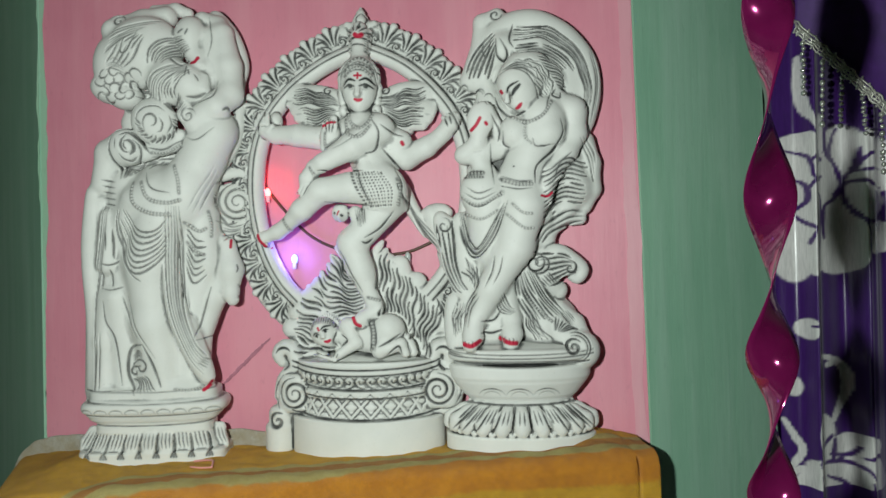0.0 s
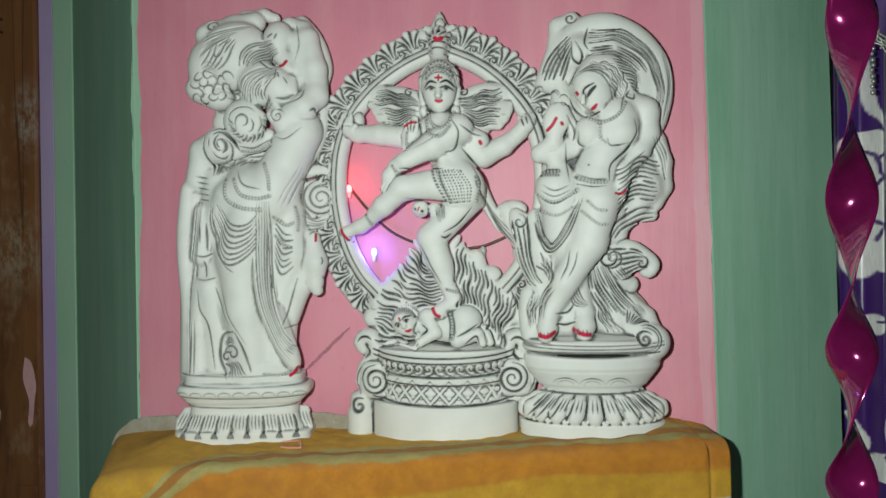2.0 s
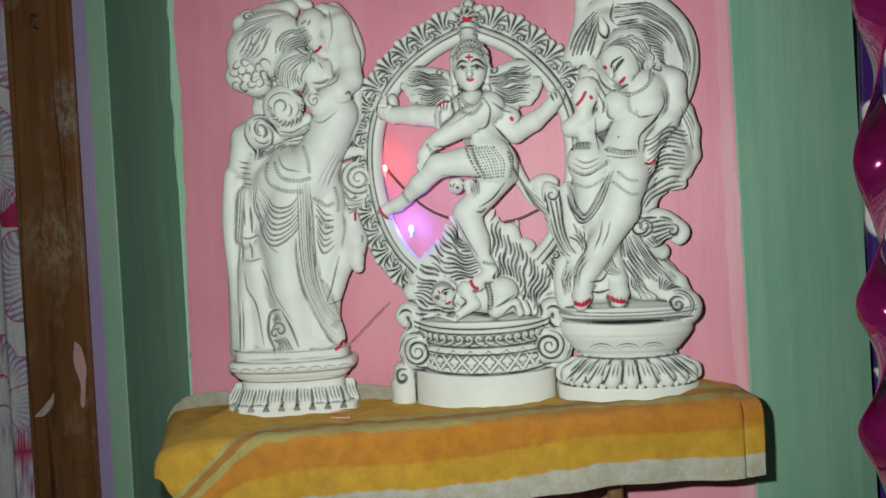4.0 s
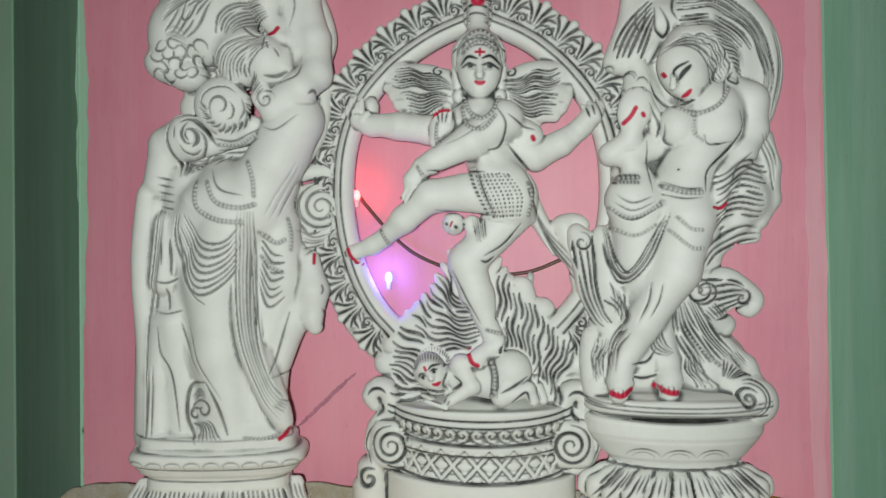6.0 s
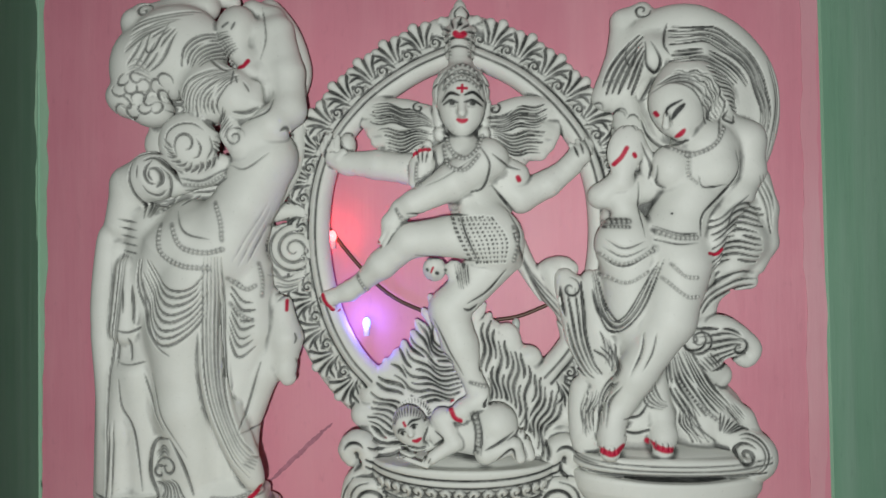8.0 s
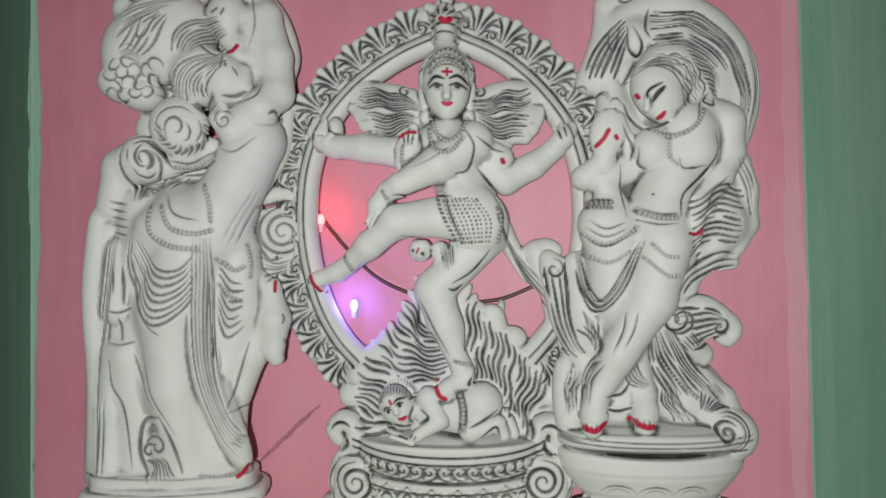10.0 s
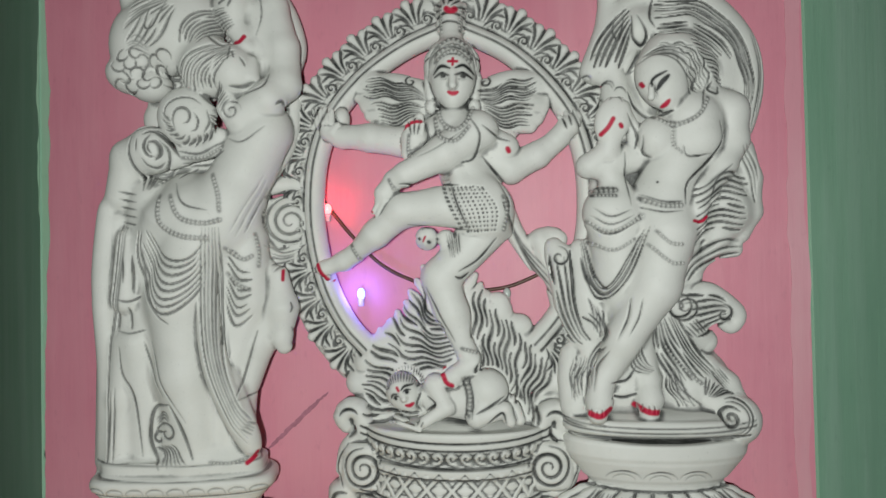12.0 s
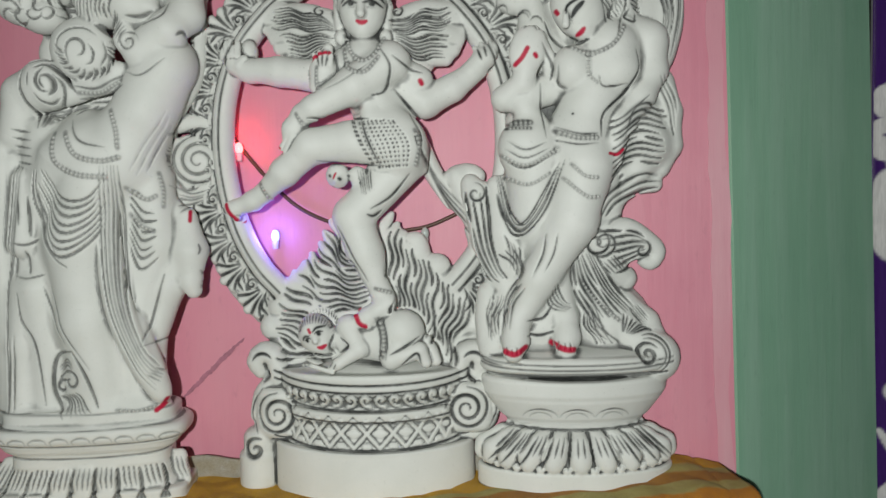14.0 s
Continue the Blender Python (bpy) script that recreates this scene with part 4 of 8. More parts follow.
    c.groove((2.2, 20.0, 456.8), (2.2, 20.0, 455.6), w=2.4, depth=4, ink=1.0, taper=False)
    c.groove((-1.5, 20.0, 462.0), (-3.2, 20.0, 469.5), (1.9, 20.0, 475.5), w=1.0, depth=1.4, ink=0.7)
    c.groove((6.1, 20.0, 461.6), (8.1, 20.0, 469.0), (3.2, 20.0, 475.4), w=1.0, depth=1.4, ink=0.7)
    # hair spread to both sides
    for z in ((-74.8, 16.0, 390.5, -45.5, 22.0, 386.3), (-74.0, 16.0, 374.1, -45.3, 24.0, 374.4), (-61.2, 14.0, 361.4, -38.7, 22.0, 363.0), (-46.0, 14.0, 352.7, -31.8, 22.0, 356.8)):
        c.strand((z[0], z[1], z[2], 6.5), (z[3], z[4], z[5], 9.5), (-15.0, 26.0, 375.6, 10), k=3, flat=0.95)
    for z in ((76.4, 16.0, 387.5, 51.2, 22.0, 386.1), (77.7, 16.0, 368.2, 51.1, 24.0, 372.1), (67.2, 14.0, 352.7, 44.3, 22.0, 361.2), (51.1, 14.0, 345.1, 37.4, 22.0, 354.5)):
        c.strand((z[0], z[1], z[2], 6.5), (z[3], z[4], z[5], 9.5), (21.7, 26.0, 374.7, 10), k=3, flat=0.95)
    c.locks([(-20.7, 28.0, 378.2), (-45.3, 24.0, 388.7), (-80.6, 16.0, 396.8)], [(-19.0, 28.0, 369.0), (-45.4, 24.0, 372.6), (-82.2, 16.0, 378.1)], 8, 0.95, 2.8, 0.95, 1.4, 27, 3, 0.1)
    c.locks([(-20.8, 28.0, 368.1), (-45.4, 24.0, 370.3), (-74.1, 16.0, 372.3)], [(-24.6, 28.0, 357.3), (-44.6, 24.0, 351.8), (-64.7, 16.0, 351.4)], 7, 0.95, 2.8, 0.95, 1.4, 27, 13, 0.1)
    c.locks([(24.9, 28.0, 375.2), (48.9, 24.0, 385.4), (79.6, 16.0, 391.6)], [(27.6, 28.0, 367.0), (50.2, 24.0, 367.2), (78.6, 16.0, 372.4)], 8, 0.95, 2.8, 0.95, 1.5, 27, 4, 0.1)
    c.locks([(26.7, 28.0, 366.1), (49.3, 24.0, 365.8), (76.8, 16.0, 369.7)], [(32.9, 28.0, 354.2), (51.0, 24.0, 346.2), (70.3, 16.0, 349.6)], 7, 0.95, 2.8, 0.95, 1.4, 27, 14, 0.1)
    for p in ((-78.5, 17.0, 394.7, 6), (-76.6, 17.0, 385.3, 7), (-78.6, 17.0, 377.8, 5), (-73.0, 17.0, 370.2, 6), (-69.2, 17.0, 362.6, 6), (-63.6, 17.0, 354.1, 5), (77.7, 17.0, 389.6, 6), (79.5, 17.0, 381.3, 7), (78.6, 17.0, 372.2, 6), (76.7, 17.0, 364.9, 6), (73.0, 17.0, 356.8, 6), (67.5, 17.0, 349.6, 6)):
        c.limb(p, (p[0] * 0.86 + 0.5, 19, 0.9 * p[2] + 37, 8), k=2, flat=1.2)
    c.spiral(*(-32.2, 24.0, 387.5)[::2], 6, 1.2, 40, 1, 1.1, 1.8, 0.9)
    c.spiral(*(30.3, 24.0, 384.9)[::2], 6, 1.2, 140, -1, 1.1, 1.8, 0.9)
    c.ball(-45.7, 15.0, 372.2, 30, 8, 20, 8, k=4)
    c.ball(51.2, 15.0, 366.7, 31, 8, 22, -8, k=4)
    # flames and locks behind the standing leg
    for p in ((-15.1, 12.0, 216.2), (-31.9, 12.0, 192.5), (-52.5, 12.0, 172.5), (-70.4, 12.0, 150.5), (-82.7, 12.0, 130.3), (38.7, 12.0, 197.5), (57.1, 12.0, 178.0), (75.4, 12.0, 158.1), (82.2, 12.0, 134.9), (17.7, 12.0, 202.1)):
        c.limb((*p, 11), (3.3, 14.0, 127.2, 26), k=3, flat=1.35)
    for p in ((-24.5, 12.0, 231.3), (-30.2, 12.0, 219.5), (-36.0, 12.0, 210.0), (-39.9, 12.0, 200.5), (-47.6, 12.0, 192.0), (-54.3, 12.0, 183.4), (-63.0, 12.0, 176.7), (18.8, 12.0, 224.2), (23.4, 12.0, 215.7), (29.0, 12.0, 207.3), (36.4, 12.0, 198.9), (43.8, 12.0, 191.5), (52.1, 12.0, 185.0), (59.5, 12.0, 180.3)):
        s = -1 if p[0] < 8 else 1
        c.strand((p[0] - s * 9, 14, p[2] - 17, 6), (p[0] - s * 3, 13, p[2] - 7, 4.6), (p[0] + s * 1, 12, p[2] - 1, 2.6), k=1.5)
    for a, b in (((-17.7, 11.0, 201.9), (23.3, 11.0, 202.0)), ((-33.4, 11.0, 190.0), (41.9, 11.0, 190.4)), ((-47.8, 11.0, 178.1), (57.1, 11.0, 178.8)), ((-63.3, 11.0, 163.7), (75.5, 11.0, 164.9)), ((-76.9, 11.0, 146.9), (84.6, 11.0, 148.7)), ((-82.7, 12.0, 129.4), (86.8, 12.0, 131.7)), ((-78.0, 12.0, 111.3), (84.4, 12.0, 114.0)), ((-73.3, 12.0, 94.7), (77.4, 12.0, 97.5))):
        c.limb((*a, 10), (*b, 10), k=4)
    c.locks([(-5.8, 36.0, 183.2), (-20.9, 30.0, 197.9), (-26.2, 22.0, 226.7)], [(10.4, 38.0, 145.7), (-37.7, 32.0, 142.1), (-79.5, 22.0, 160.2)], 13, 1.45, 3.4, 1.0, 2.0, 31, 5, 0.35)
    c.locks([(10.3, 38.0, 142.1), (-37.7, 32.0, 139.3), (-85.2, 22.0, 156.4)], [(-34.5, 34.0, 96.2), (-55.9, 30.0, 98.9), (-80.9, 22.0, 107.5)], 9, 1.4, 3.4, 1.0, 2.0, 31, 6, 0.35)
    c.locks([(21.1, 36.0, 140.9), (16.5, 30.0, 180.7), (18.3, 22.0, 224.8)], [(51.9, 34.0, 122.8), (58.0, 28.0, 148.8), (60.1, 22.0, 181.7)], 9, 1.45, 3.4, 1.0, 1.9, 31, 8, 0.35)
    c.locks([(47.4, 34.0, 113.7), (58.9, 28.0, 148.9), (62.8, 22.0, 179.0)], [(73.0, 30.0, 96.8), (74.6, 26.0, 119.0), (91.8, 20.0, 143.1)], 6, 1.45, 3.4, 1.0, 1.9, 31, 9, 0.35)
    for leg in (((-7.8, 42.0, 225.3), (0.5, 42.0, 196.0), 13), ((2.0, 42.0, 191.0), (11.5, 42.0, 165.0), 9), ((17.0, 44.0, 157.3), (-1.0, 50.0, 138.7), 9), ((-15.0, 44.0, 126.9), (14.1, 44.0, 122.8), (31.8, 42.0, 129.3), 19), ((23.2, 52.0, 109.5), (53.8, 48.0, 111.2), 9), ((-38.2, 46.0, 132.8), (-38.2, 46.0, 129.2), 16.5), ((-3.4, 50.0, 119.5), (-23.0, 55.0, 102.8), 7)):
        c.wipe(*leg[:-1], w=leg[-1])
    # pedestal
    px = 2.0
    c.drum(px, 14, 84, 50, -4, 37, 2.5)
    c.drum(px, 14, 76, 45.5, 35, 62, 2.0, a2=71, b2=42.5)
    c.drum(px, 14, 76, 46, 58, 68, 3.5, a2=78, b2=48)
    c.drum(px, 14, 71, 43, 66, 84, 2.0)
    c.drum(px, 14, 78, 48, 82, 97, 3.0, a2=80, b2=50)
    def round_band(z, r, sag, spread=60):
        return [(px + r * math.sin(radians(a)), z + sag * (1 - math.cos(radians(a)))) for a in range(-spread, spread + 1, 12)]
    for z in (72, 76, 80):
        c.groove(*round_band(z, 74, 7), w=3.2, depth=1.0, ink=0.26, taper=False)
    for i in range(-4, 4):
        a0, a1 = radians(i * 16.5), radians((i + 1) * 16.5)
        x0, x1, s0, s1 = px + 74 * math.sin(a0), px + 74 * math.sin(a1), 8 * (1 - math.cos(a0)), 8 * (1 - math.cos(a1))
        xm, sm = (x0 + x1) / 2, (s0 + s1) / 2
        squash = max(0.35, math.cos((a0 + a1) / 2))
        for p, q in (((x0, 50 + s0), (xm, 61 + sm)), ((xm, 61 + sm), (x1, 50 + s1)), ((x0, 50 + s0), (xm, 38.5 + sm)), ((xm, 38.5 + sm), (x1, 50 + s1))):
            for side in (-1.9, 1.9):
                c.groove((p[0], p[1] + side * 1.3), (q[0], q[1] + side * 1.3), w=0.8, depth=1.3, ink=0.8, taper=False)
        for p, q in (((x0, 50 + s0), (xm, 61 + sm)), ((xm, 61 + sm), (x1, 50 + s1)), ((x0, 50 + s0), (xm, 38.5 + sm)), ((xm, 38.5 + sm), (x1, 50 + s1))):
            c.relief(p, q, w=2.3, height=1.1)
        for w, e in ((1.3, 4.6), (2.2, 2.8), (2.9, 1.0)):
            c.relief((xm - e * squash, 50 + sm), (xm + e * squash, 50 + sm), w=w, height=0.9)
        c.relief((x0 - 2.0 * squash, 40 + s0), (x0 + 2.0 * squash, 40 + s0), w=2.2, height=1.4)
        c.relief((x0 - 1.0 * squash, 60 + s0), (x0 + 1.0 * squash, 60 + s0), w=1.8, height=1.4)
    for i in range(-7, 8):
        a = radians(i * 9.0)
        x, z, q = px + 74 * math.sin(a), 76 + 7 * (1 - math.cos(a)), max(0.4, math.cos(a)) * (1 if i < 0 else -1)
        c.relief((x - 3.4 * q, z - 4.6), (x + 1.6 * q, z - 3.2), (x + 3.2 * q, z + 0.8), (x + 0.6 * q, z + 3.9), (x - 2.4 * q, z + 2.2), (x - 1.0 * q, z + 0.2), w=1.9, height=1.8)
    for z, ink, spread in ((36.5, 0.8, 84), (59, 0.7, 54), (67.5, 0.85, 54), (83, 0.85, 84), (89, 0.7, 84)):
        c.groove(*[(px + 80 * math.sin(radians(a)), z + 8 * (1 - math.cos(radians(a)))) for a in range(-spread, spread + 1, 12)], w=1.2, depth=1.2, ink=ink, taper=False)
    # scrolled brackets
    for s, (vx, vd, vz), (ux, ud, uz) in ((-1, (-75.0, 32.0, 60.4), (-86.6, 26.0, 103.4)), (1, (80.9, 32.0, 64.6), (85.5, 26.0, 103.0))):
        c.drum(vx, 16, 24, 22, vz - 21, vz + 21, 8, 2)
        c.spiral(vx, vz, 18, 2.3, 90, -s, 1.8, 2.6, 0.95)
        c.strand((vx + s * 21, 20, vz - 4, 6.0), (vx + s * 17, 20, vz + 14, 6.5), (vx + s * 6, 21, vz + 26, 7.0), (ux - s * 10, 22, uz - 14, 8.0), (ux - s * 8, 22, uz + 2, 9.0), (ux + s * 2, 22, uz + 6, 9.0), (ux + s * 8, 22, uz - 1, 8.5), (ux + s * 5, 22, uz - 9, 6.5), k=1.2, flat=0.8)
        c.limb((ux - s * 8, 14, uz - 6, 10), (ux - s * 26, 14, uz + 2, 10), k=2)
        c.groove(*[(ux + s * (1 + 8.8 * math.cos(radians(a))), uz - 2 + 8.8 * math.sin(radians(a))) for a in range(20, 161, 18)], w=1.7, depth=2.0, ink=0.95)
        c.groove((ux - s * 3, uz - 8), (ux - s * 3, uz - 13), (ux + s * 2, uz - 18), w=2.0, depth=2.4, ink=0.95)
        c.groove((vx + s * 14, vz + 20), (vx + s * 22, vz + 8), (vx + s * 24, vz - 4), (vx + s * 18, vz - 17), w=1.1, depth=1.3, ink=0.5)
        c.strand((vx + s * 19, 18, vz - 10, 6), (vx + s * 8, 20, vz - 22, 6), (vx - s * 12, 20, vz - 22, 6), k=2)
    bx, bd, bz = (-96.2, 24.0, 27.3)
    c.drum(bx, 16, 17, 20, -4, 26, 4)
    c.drum(bx + 2, 16, 15, 19, 18, 46, 9, 4)
    c.spiral(bx + 1, bz + 3, 10.0, 1.25, 60, 1, 2.4, 3.4, 1.0)
    c.ball(px, 12, 84, 79, 51, 22, k=1)
    # fallen small figure
    c.wipe((-61.8, 50.0, 99.2), (-42.8, 56.0, 99.9), (-18.2, 58.0, 99.7), w=5.5)
    c.limb((-13.2, 40.0, 122.8, 14), (13.1, 42.0, 121.9, 17), k=5)
    c.ball(29.6, 42.0, 128.9, 18.5, 18, 19, k=4)
    c.ball(*(-38.6, 46.0, 128.2), 14.5, 15, 17, 20, k=1.5)
    c.ball(*(-32.8, 50.0, 119.9), 8.5, 9, 8.5, k=5)
    c.limb((-27.6, 44.0, 125.3, 8), (-15.0, 44.0, 126.9, 10), k=3)
    c.limb((-12.3, 48.0, 134.5, 9.5), (-3.1, 54.0, 117.4, 7.5), (-19.5, 58.0, 105.9, 4.5), (-24.0, 58.0, 102.7, 3.5), k=2)
    c.limb((-24.1, 44.0, 114.0, 6), (-39.1, 50.0, 108.1, 4.5), (-47.3, 50.0, 105.8, 3.4), k=2)
    c.limb((-43.5, 57.0, 105.5, 1.8), (-23.7, 60.0, 99.7, 1.8), k=1)
    c.groove((-49.2, 52.0, 106.7), (-46.5, 52.0, 103.2), w=0.7, depth=1.0, ink=0.6)
    c.groove((-45.1, 52.0, 107.2), (-43.4, 52.0, 103.7), w=0.7, depth=1.0, ink=0.6)
    c.groove((-23.6, 60.0, 107.6), (-25.9, 60.0, 103.6), w=0.7, depth=1.0, ink=0.6)
    c.groove((-20.6, 60.0, 106.3), (-22.4, 60.0, 102.8), w=0.7, depth=1.0, ink=0.6)
    c.groove((-23.7, 54.0, 128.5), (-26.5, 54.0, 118.7), (-23.0, 54.0, 113.0), w=1.1, depth=1.6, ink=0.7)
    c.limb((29.7, 46.0, 122.2, 13), (22.3, 54.0, 109.1, 8.5), (44.2, 52.0, 115.1, 6.5), (49.3, 52.0, 105.6, 4.5), k=1.5)
    c.limb((39.8, 42.0, 117.9, 7), (50.4, 44.0, 120.3, 6), (56.9, 46.0, 105.8, 4.5), k=1.5)
    c.limb((-37.2, 60.0, 128.4, 1.8), (-36.0, 62.0, 124.9, 2.3), k=3)
    c.groove((10.1, 50.0, 141.9), (14.5, 52.0, 127.0), (13.5, 52.0, 111.5), w=1.0, depth=1.0, ink=0.6)
    c.groove((15.4, 50.0, 142.0), (19.3, 52.0, 127.0), (18.8, 52.0, 109.4), w=1.0, depth=1.0, ink=0.6)
    c.beads((12.7, 50.0, 140.6), (17.1, 52.0, 127.0), (16.1, 52.0, 111.5), r=1.5, gap=3.2)
    c.groove((22.4, 54.0, 113.5), (32.0, 54.0, 118.1), (44.2, 50.0, 126.1), w=1.2, depth=1.6, ink=0.9)
    c.groove((-17.6, 50.0, 126.0), (-11.2, 52.0, 119.9), (-18.6, 54.0, 113.6), w=1.2, depth=1.6, ink=0.95)
    c.groove((31.0, 50.0, 104.7), (42.8, 50.0, 113.7), (45.9, 50.0, 105.0), w=1.3, depth=1.6, ink=0.95)
    for a in range(8, 185, 11):
        q = radians(a)
        c.groove((-37.8 + 11.5 * math.cos(q), 132.7 + 6.0 * math.sin(q)), (-37.8 + 14.5 * math.cos(q + 0.08), 132.7 + 13.5 * math.sin(q + 0.08)), w=0.8, depth=1.3, ink=0.75)
    # the dancer: rear arms, trunk, legs, front arms, head
    c.limb((-12.6, 30.0, 333.9, 15), (-40.1, 30.0, 336.7, 12.5), (-68.3, 28.0, 341.1, 12), (-95.9, 26.0, 343.7, 9), k=3)
    c.limb((-92.2, 26.0, 341.4, 9), (-103.5, 26.0, 349.0, 9), (-108.2, 26.0, 354.7, 8), k=3, flat=1.1)
    c.ball(*(-94.4, 20.0, 359.0), 7, 9, 10, k=1)
    c.limb((-100.2, 32.0, 346.3, 4), (-95.5, 32.0, 351.8, 3), k=1.5)
    c.limb((28.3, 30.0, 330.9, 16), (50.7, 30.0, 313.4, 13.5), (73.1, 30.0, 323.4, 11), (93.3, 28.0, 338.1, 8.5), k=3)
    c.limb((90.1, 30.0, 337.9, 8), (99.9, 30.0, 347.6, 9), (105.4, 28.0, 354.4, 6), k=3)
    c.limb((27.6, 34.0, 341.8, 10), (47.2, 36.0, 330.0, 11), k=3)
    c.limb((4.2, 34.0, 343.6, 22), (9.5, 36.0, 316.3, 18), (18.4, 36.0, 290.1, 22), (30.4, 36.0, 274.3, 22), k=8)
    c.ball(-12.2, 34.0, 342.5, 13, 13, 13, k=6)
    c.limb((32.5, 36.0, 265.3, 19), (-7.8, 42.0, 220.8, 15.5), k=6)
    c.limb((-7.8, 42.0, 223.1, 15.5), (1.9, 42.0, 191.7, 14.5), (12.4, 42.0, 162.7, 8.5), k=4)
    c.limb((15.1, 42.0, 158.2, 9), (18.7, 44.0, 151.9, 8.5), (3.9, 50.0, 141.8, 7.5), (-2.2, 52.0, 139.1, 5.5), k=4)
    c.limb((31.9, 44.0, 275.5, 21), (-2.2, 50.0, 281.0, 16.5), (-38.7, 50.0, 277.8, 14.0), k=5)
    c.limb((-37.8, 50.0, 277.8, 13.5), (-61.5, 44.0, 258.3, 11.5), (-81.6, 36.0, 241.8, 7.5), (-90.4, 34.0, 236.3, 8), (-106.9, 32.0, 230.2, 6.5), (-113.0, 32.0, 229.3, 4.5), k=4)
    c.limb((-23.2, 48.0, 354.3, 4), (-27.8, 48.0, 338.0, 10), (-31.3, 46.0, 325.9, 8), k=3, flat=1.3)
    c.limb((25.3, 46.0, 342.6, 16.5), (-2.5, 54.0, 323.8, 14.5), (-34.6, 56.0, 306.6, 9.5), (-43.8, 54.0, 302.4, 8), k=4)
    c.limb((-43.8, 54.0, 302.4, 8), (-51.9, 54.0, 291.1, 8), (-57.2, 52.0, 277.9, 4), k=3, flat=1.15)
    c.limb((3.9, 34.0, 367.0, 11), (4.4, 36.0, 350.5, 10), k=4)
    c.ball(4.2, 44.0, 387.5, 18.5, 17, 26.0, k=2)
    c.ball(*(3.0, 38.0, 398.2), 23.5, 18, 23.5, k=2)
    c.limb((3.0, 34.0, 414.0, 12), (1.9, 30.0, 430.5, 8.5), (1.3, 28.0, 447.5, 8.5), (1.1, 24.0, 457.8, 6), k=3)
    c.ball(1.5, 24.0, 446.3, 11.5, 9, 17, k=3)
    c.limb((-8.0, 20.0, 452.4, 5), (-6.5, 24.0, 432.9, 4), k=2)
    c.limb((10.4, 20.0, 451.8, 5), (9.2, 24.0, 432.4, 4), k=2)
    c.limb((-16.6, 36.0, 389.6, 4), (-14.7, 38.0, 373.5, 4.5), k=2)
    c.limb((23.9, 36.0, 388.6, 4), (22.1, 38.0, 372.6, 4.5), k=2)
    c.ball(-14.1, 40.0, 364.2, 5, 5, 6, k=2)
    c.ball(21.7, 40.0, 363.4, 5, 5, 6, k=2)
    c.limb((5.3, 60.0, 387.7, 2.2), (5.5, 63.0, 376.8, 3.2), k=4)
    c.ball(4.5, 50.0, 367.0, 6, 6, 5, k=7)
    for a, b in (((-112.4, 32.0, 353.0), (-115.8, 31.0, 365.7)), ((-108.3, 33.0, 354.6), (-111.3, 32.0, 366.8)), ((-104.6, 33.0, 355.0), (-106.1, 32.0, 366.2)), ((-101.1, 32.0, 353.7), (-100.8, 31.0, 364.4))):
        c.limb((*a, 3.2), (*b, 2.3), k=0.6)
    for a, b in (((-31.7, 52.0, 342.0), (-33.5, 52.0, 348.7)), ((-28.0, 53.0, 342.7), (-28.9, 53.0, 350.6)), ((-24.5, 53.0, 342.6), (-24.4, 53.0, 350.5)), ((-21.1, 52.0, 340.9), (-20.2, 52.0, 348.0))):
        c.limb((*a, 2.4), (*b, 1.9), k=0.6)
    for a in ((-111.1, 34.0, 233.6), (-109.9, 35.0, 229.0), (-107.6, 35.0, 225.3), (-104.6, 34.0, 222.0)):
        c.ball(*a, 3.0, 3.4, 2.6, k=1)
    for a in ((-4.7, 54.0, 142.6), (-2.4, 55.0, 138.8), (0.7, 55.0, 136.2), (4.1, 54.0, 135.2)):
        c.ball(*a, 2.8, 3.2, 2.6, k=1)
    for a, b in (((-54.7, 56.0, 285.7), (-61.4, 54.0, 276.2)), ((-51.4, 57.0, 284.8), (-57.8, 54.0, 273.5)), ((-48.8, 57.0, 285.7), (-53.4, 54.0, 274.3))):
        c.limb((*a, 2.8), (*b, 1.9), k=0.8)
    for a, b in (((97.3, 34.0, 347.1), (91.8, 32.0, 354.2)), ((100.3, 35.0, 349.1), (97.1, 32.0, 357.2)), ((103.9, 34.0, 350.5), (103.2, 32.0, 358.4))):
        c.limb((*a, 3.0), (*b, 2.2), k=0.8)
    for a, b in (((93.9, 38.0, 352.8), (97.4, 38.0, 343.9)), ((99.2, 38.0, 355.3), (101.3, 38.0, 346.5))):
        c.groove(a, b, w=1.1, depth=1.6, ink=0.7)
    for a in ((-21.9, 46.0, 259.0), (-14.8, 46.0, 259.0)):
        c.ball(*a, 2.6, 3, 3.4, k=1)
    c.ball(-18.0, 50.0, 251.5, 4.5, 5, 4, k=2)
    # hip cloth, sash, small mask
    c.ball(30.7, 48.0, 279.8, 21, 17, 24, 15, k=6)
    c.limb((10.3, 52.0, 297.5, 8), (24.4, 54.0, 292.8, 6), k=4)
    c.limb((9.1, 52.0, 307.1, 5), (13.4, 54.0, 282.9, 6), (19.7, 52.0, 263.2, 5), k=4)
    c.limb((43.7, 34.0, 265.2, 8), (46.8, 34.0, 262.0, 7), k=4)
    c.ball(-18.6, 44.0, 254.5, 9.5, 9, 10, k=2)
    c.limb((-2.7, 46.0, 254.5, 7), (2.5, 46.0, 235.8, 5), k=3, flat=1.3)
    c.strand((43.8, 16.0, 281.3, 8), (57.5, 14.0, 253.5, 7), (75.7, 14.0, 230.3, 8), (91.6, 14.0, 221.0, 9), k=3)
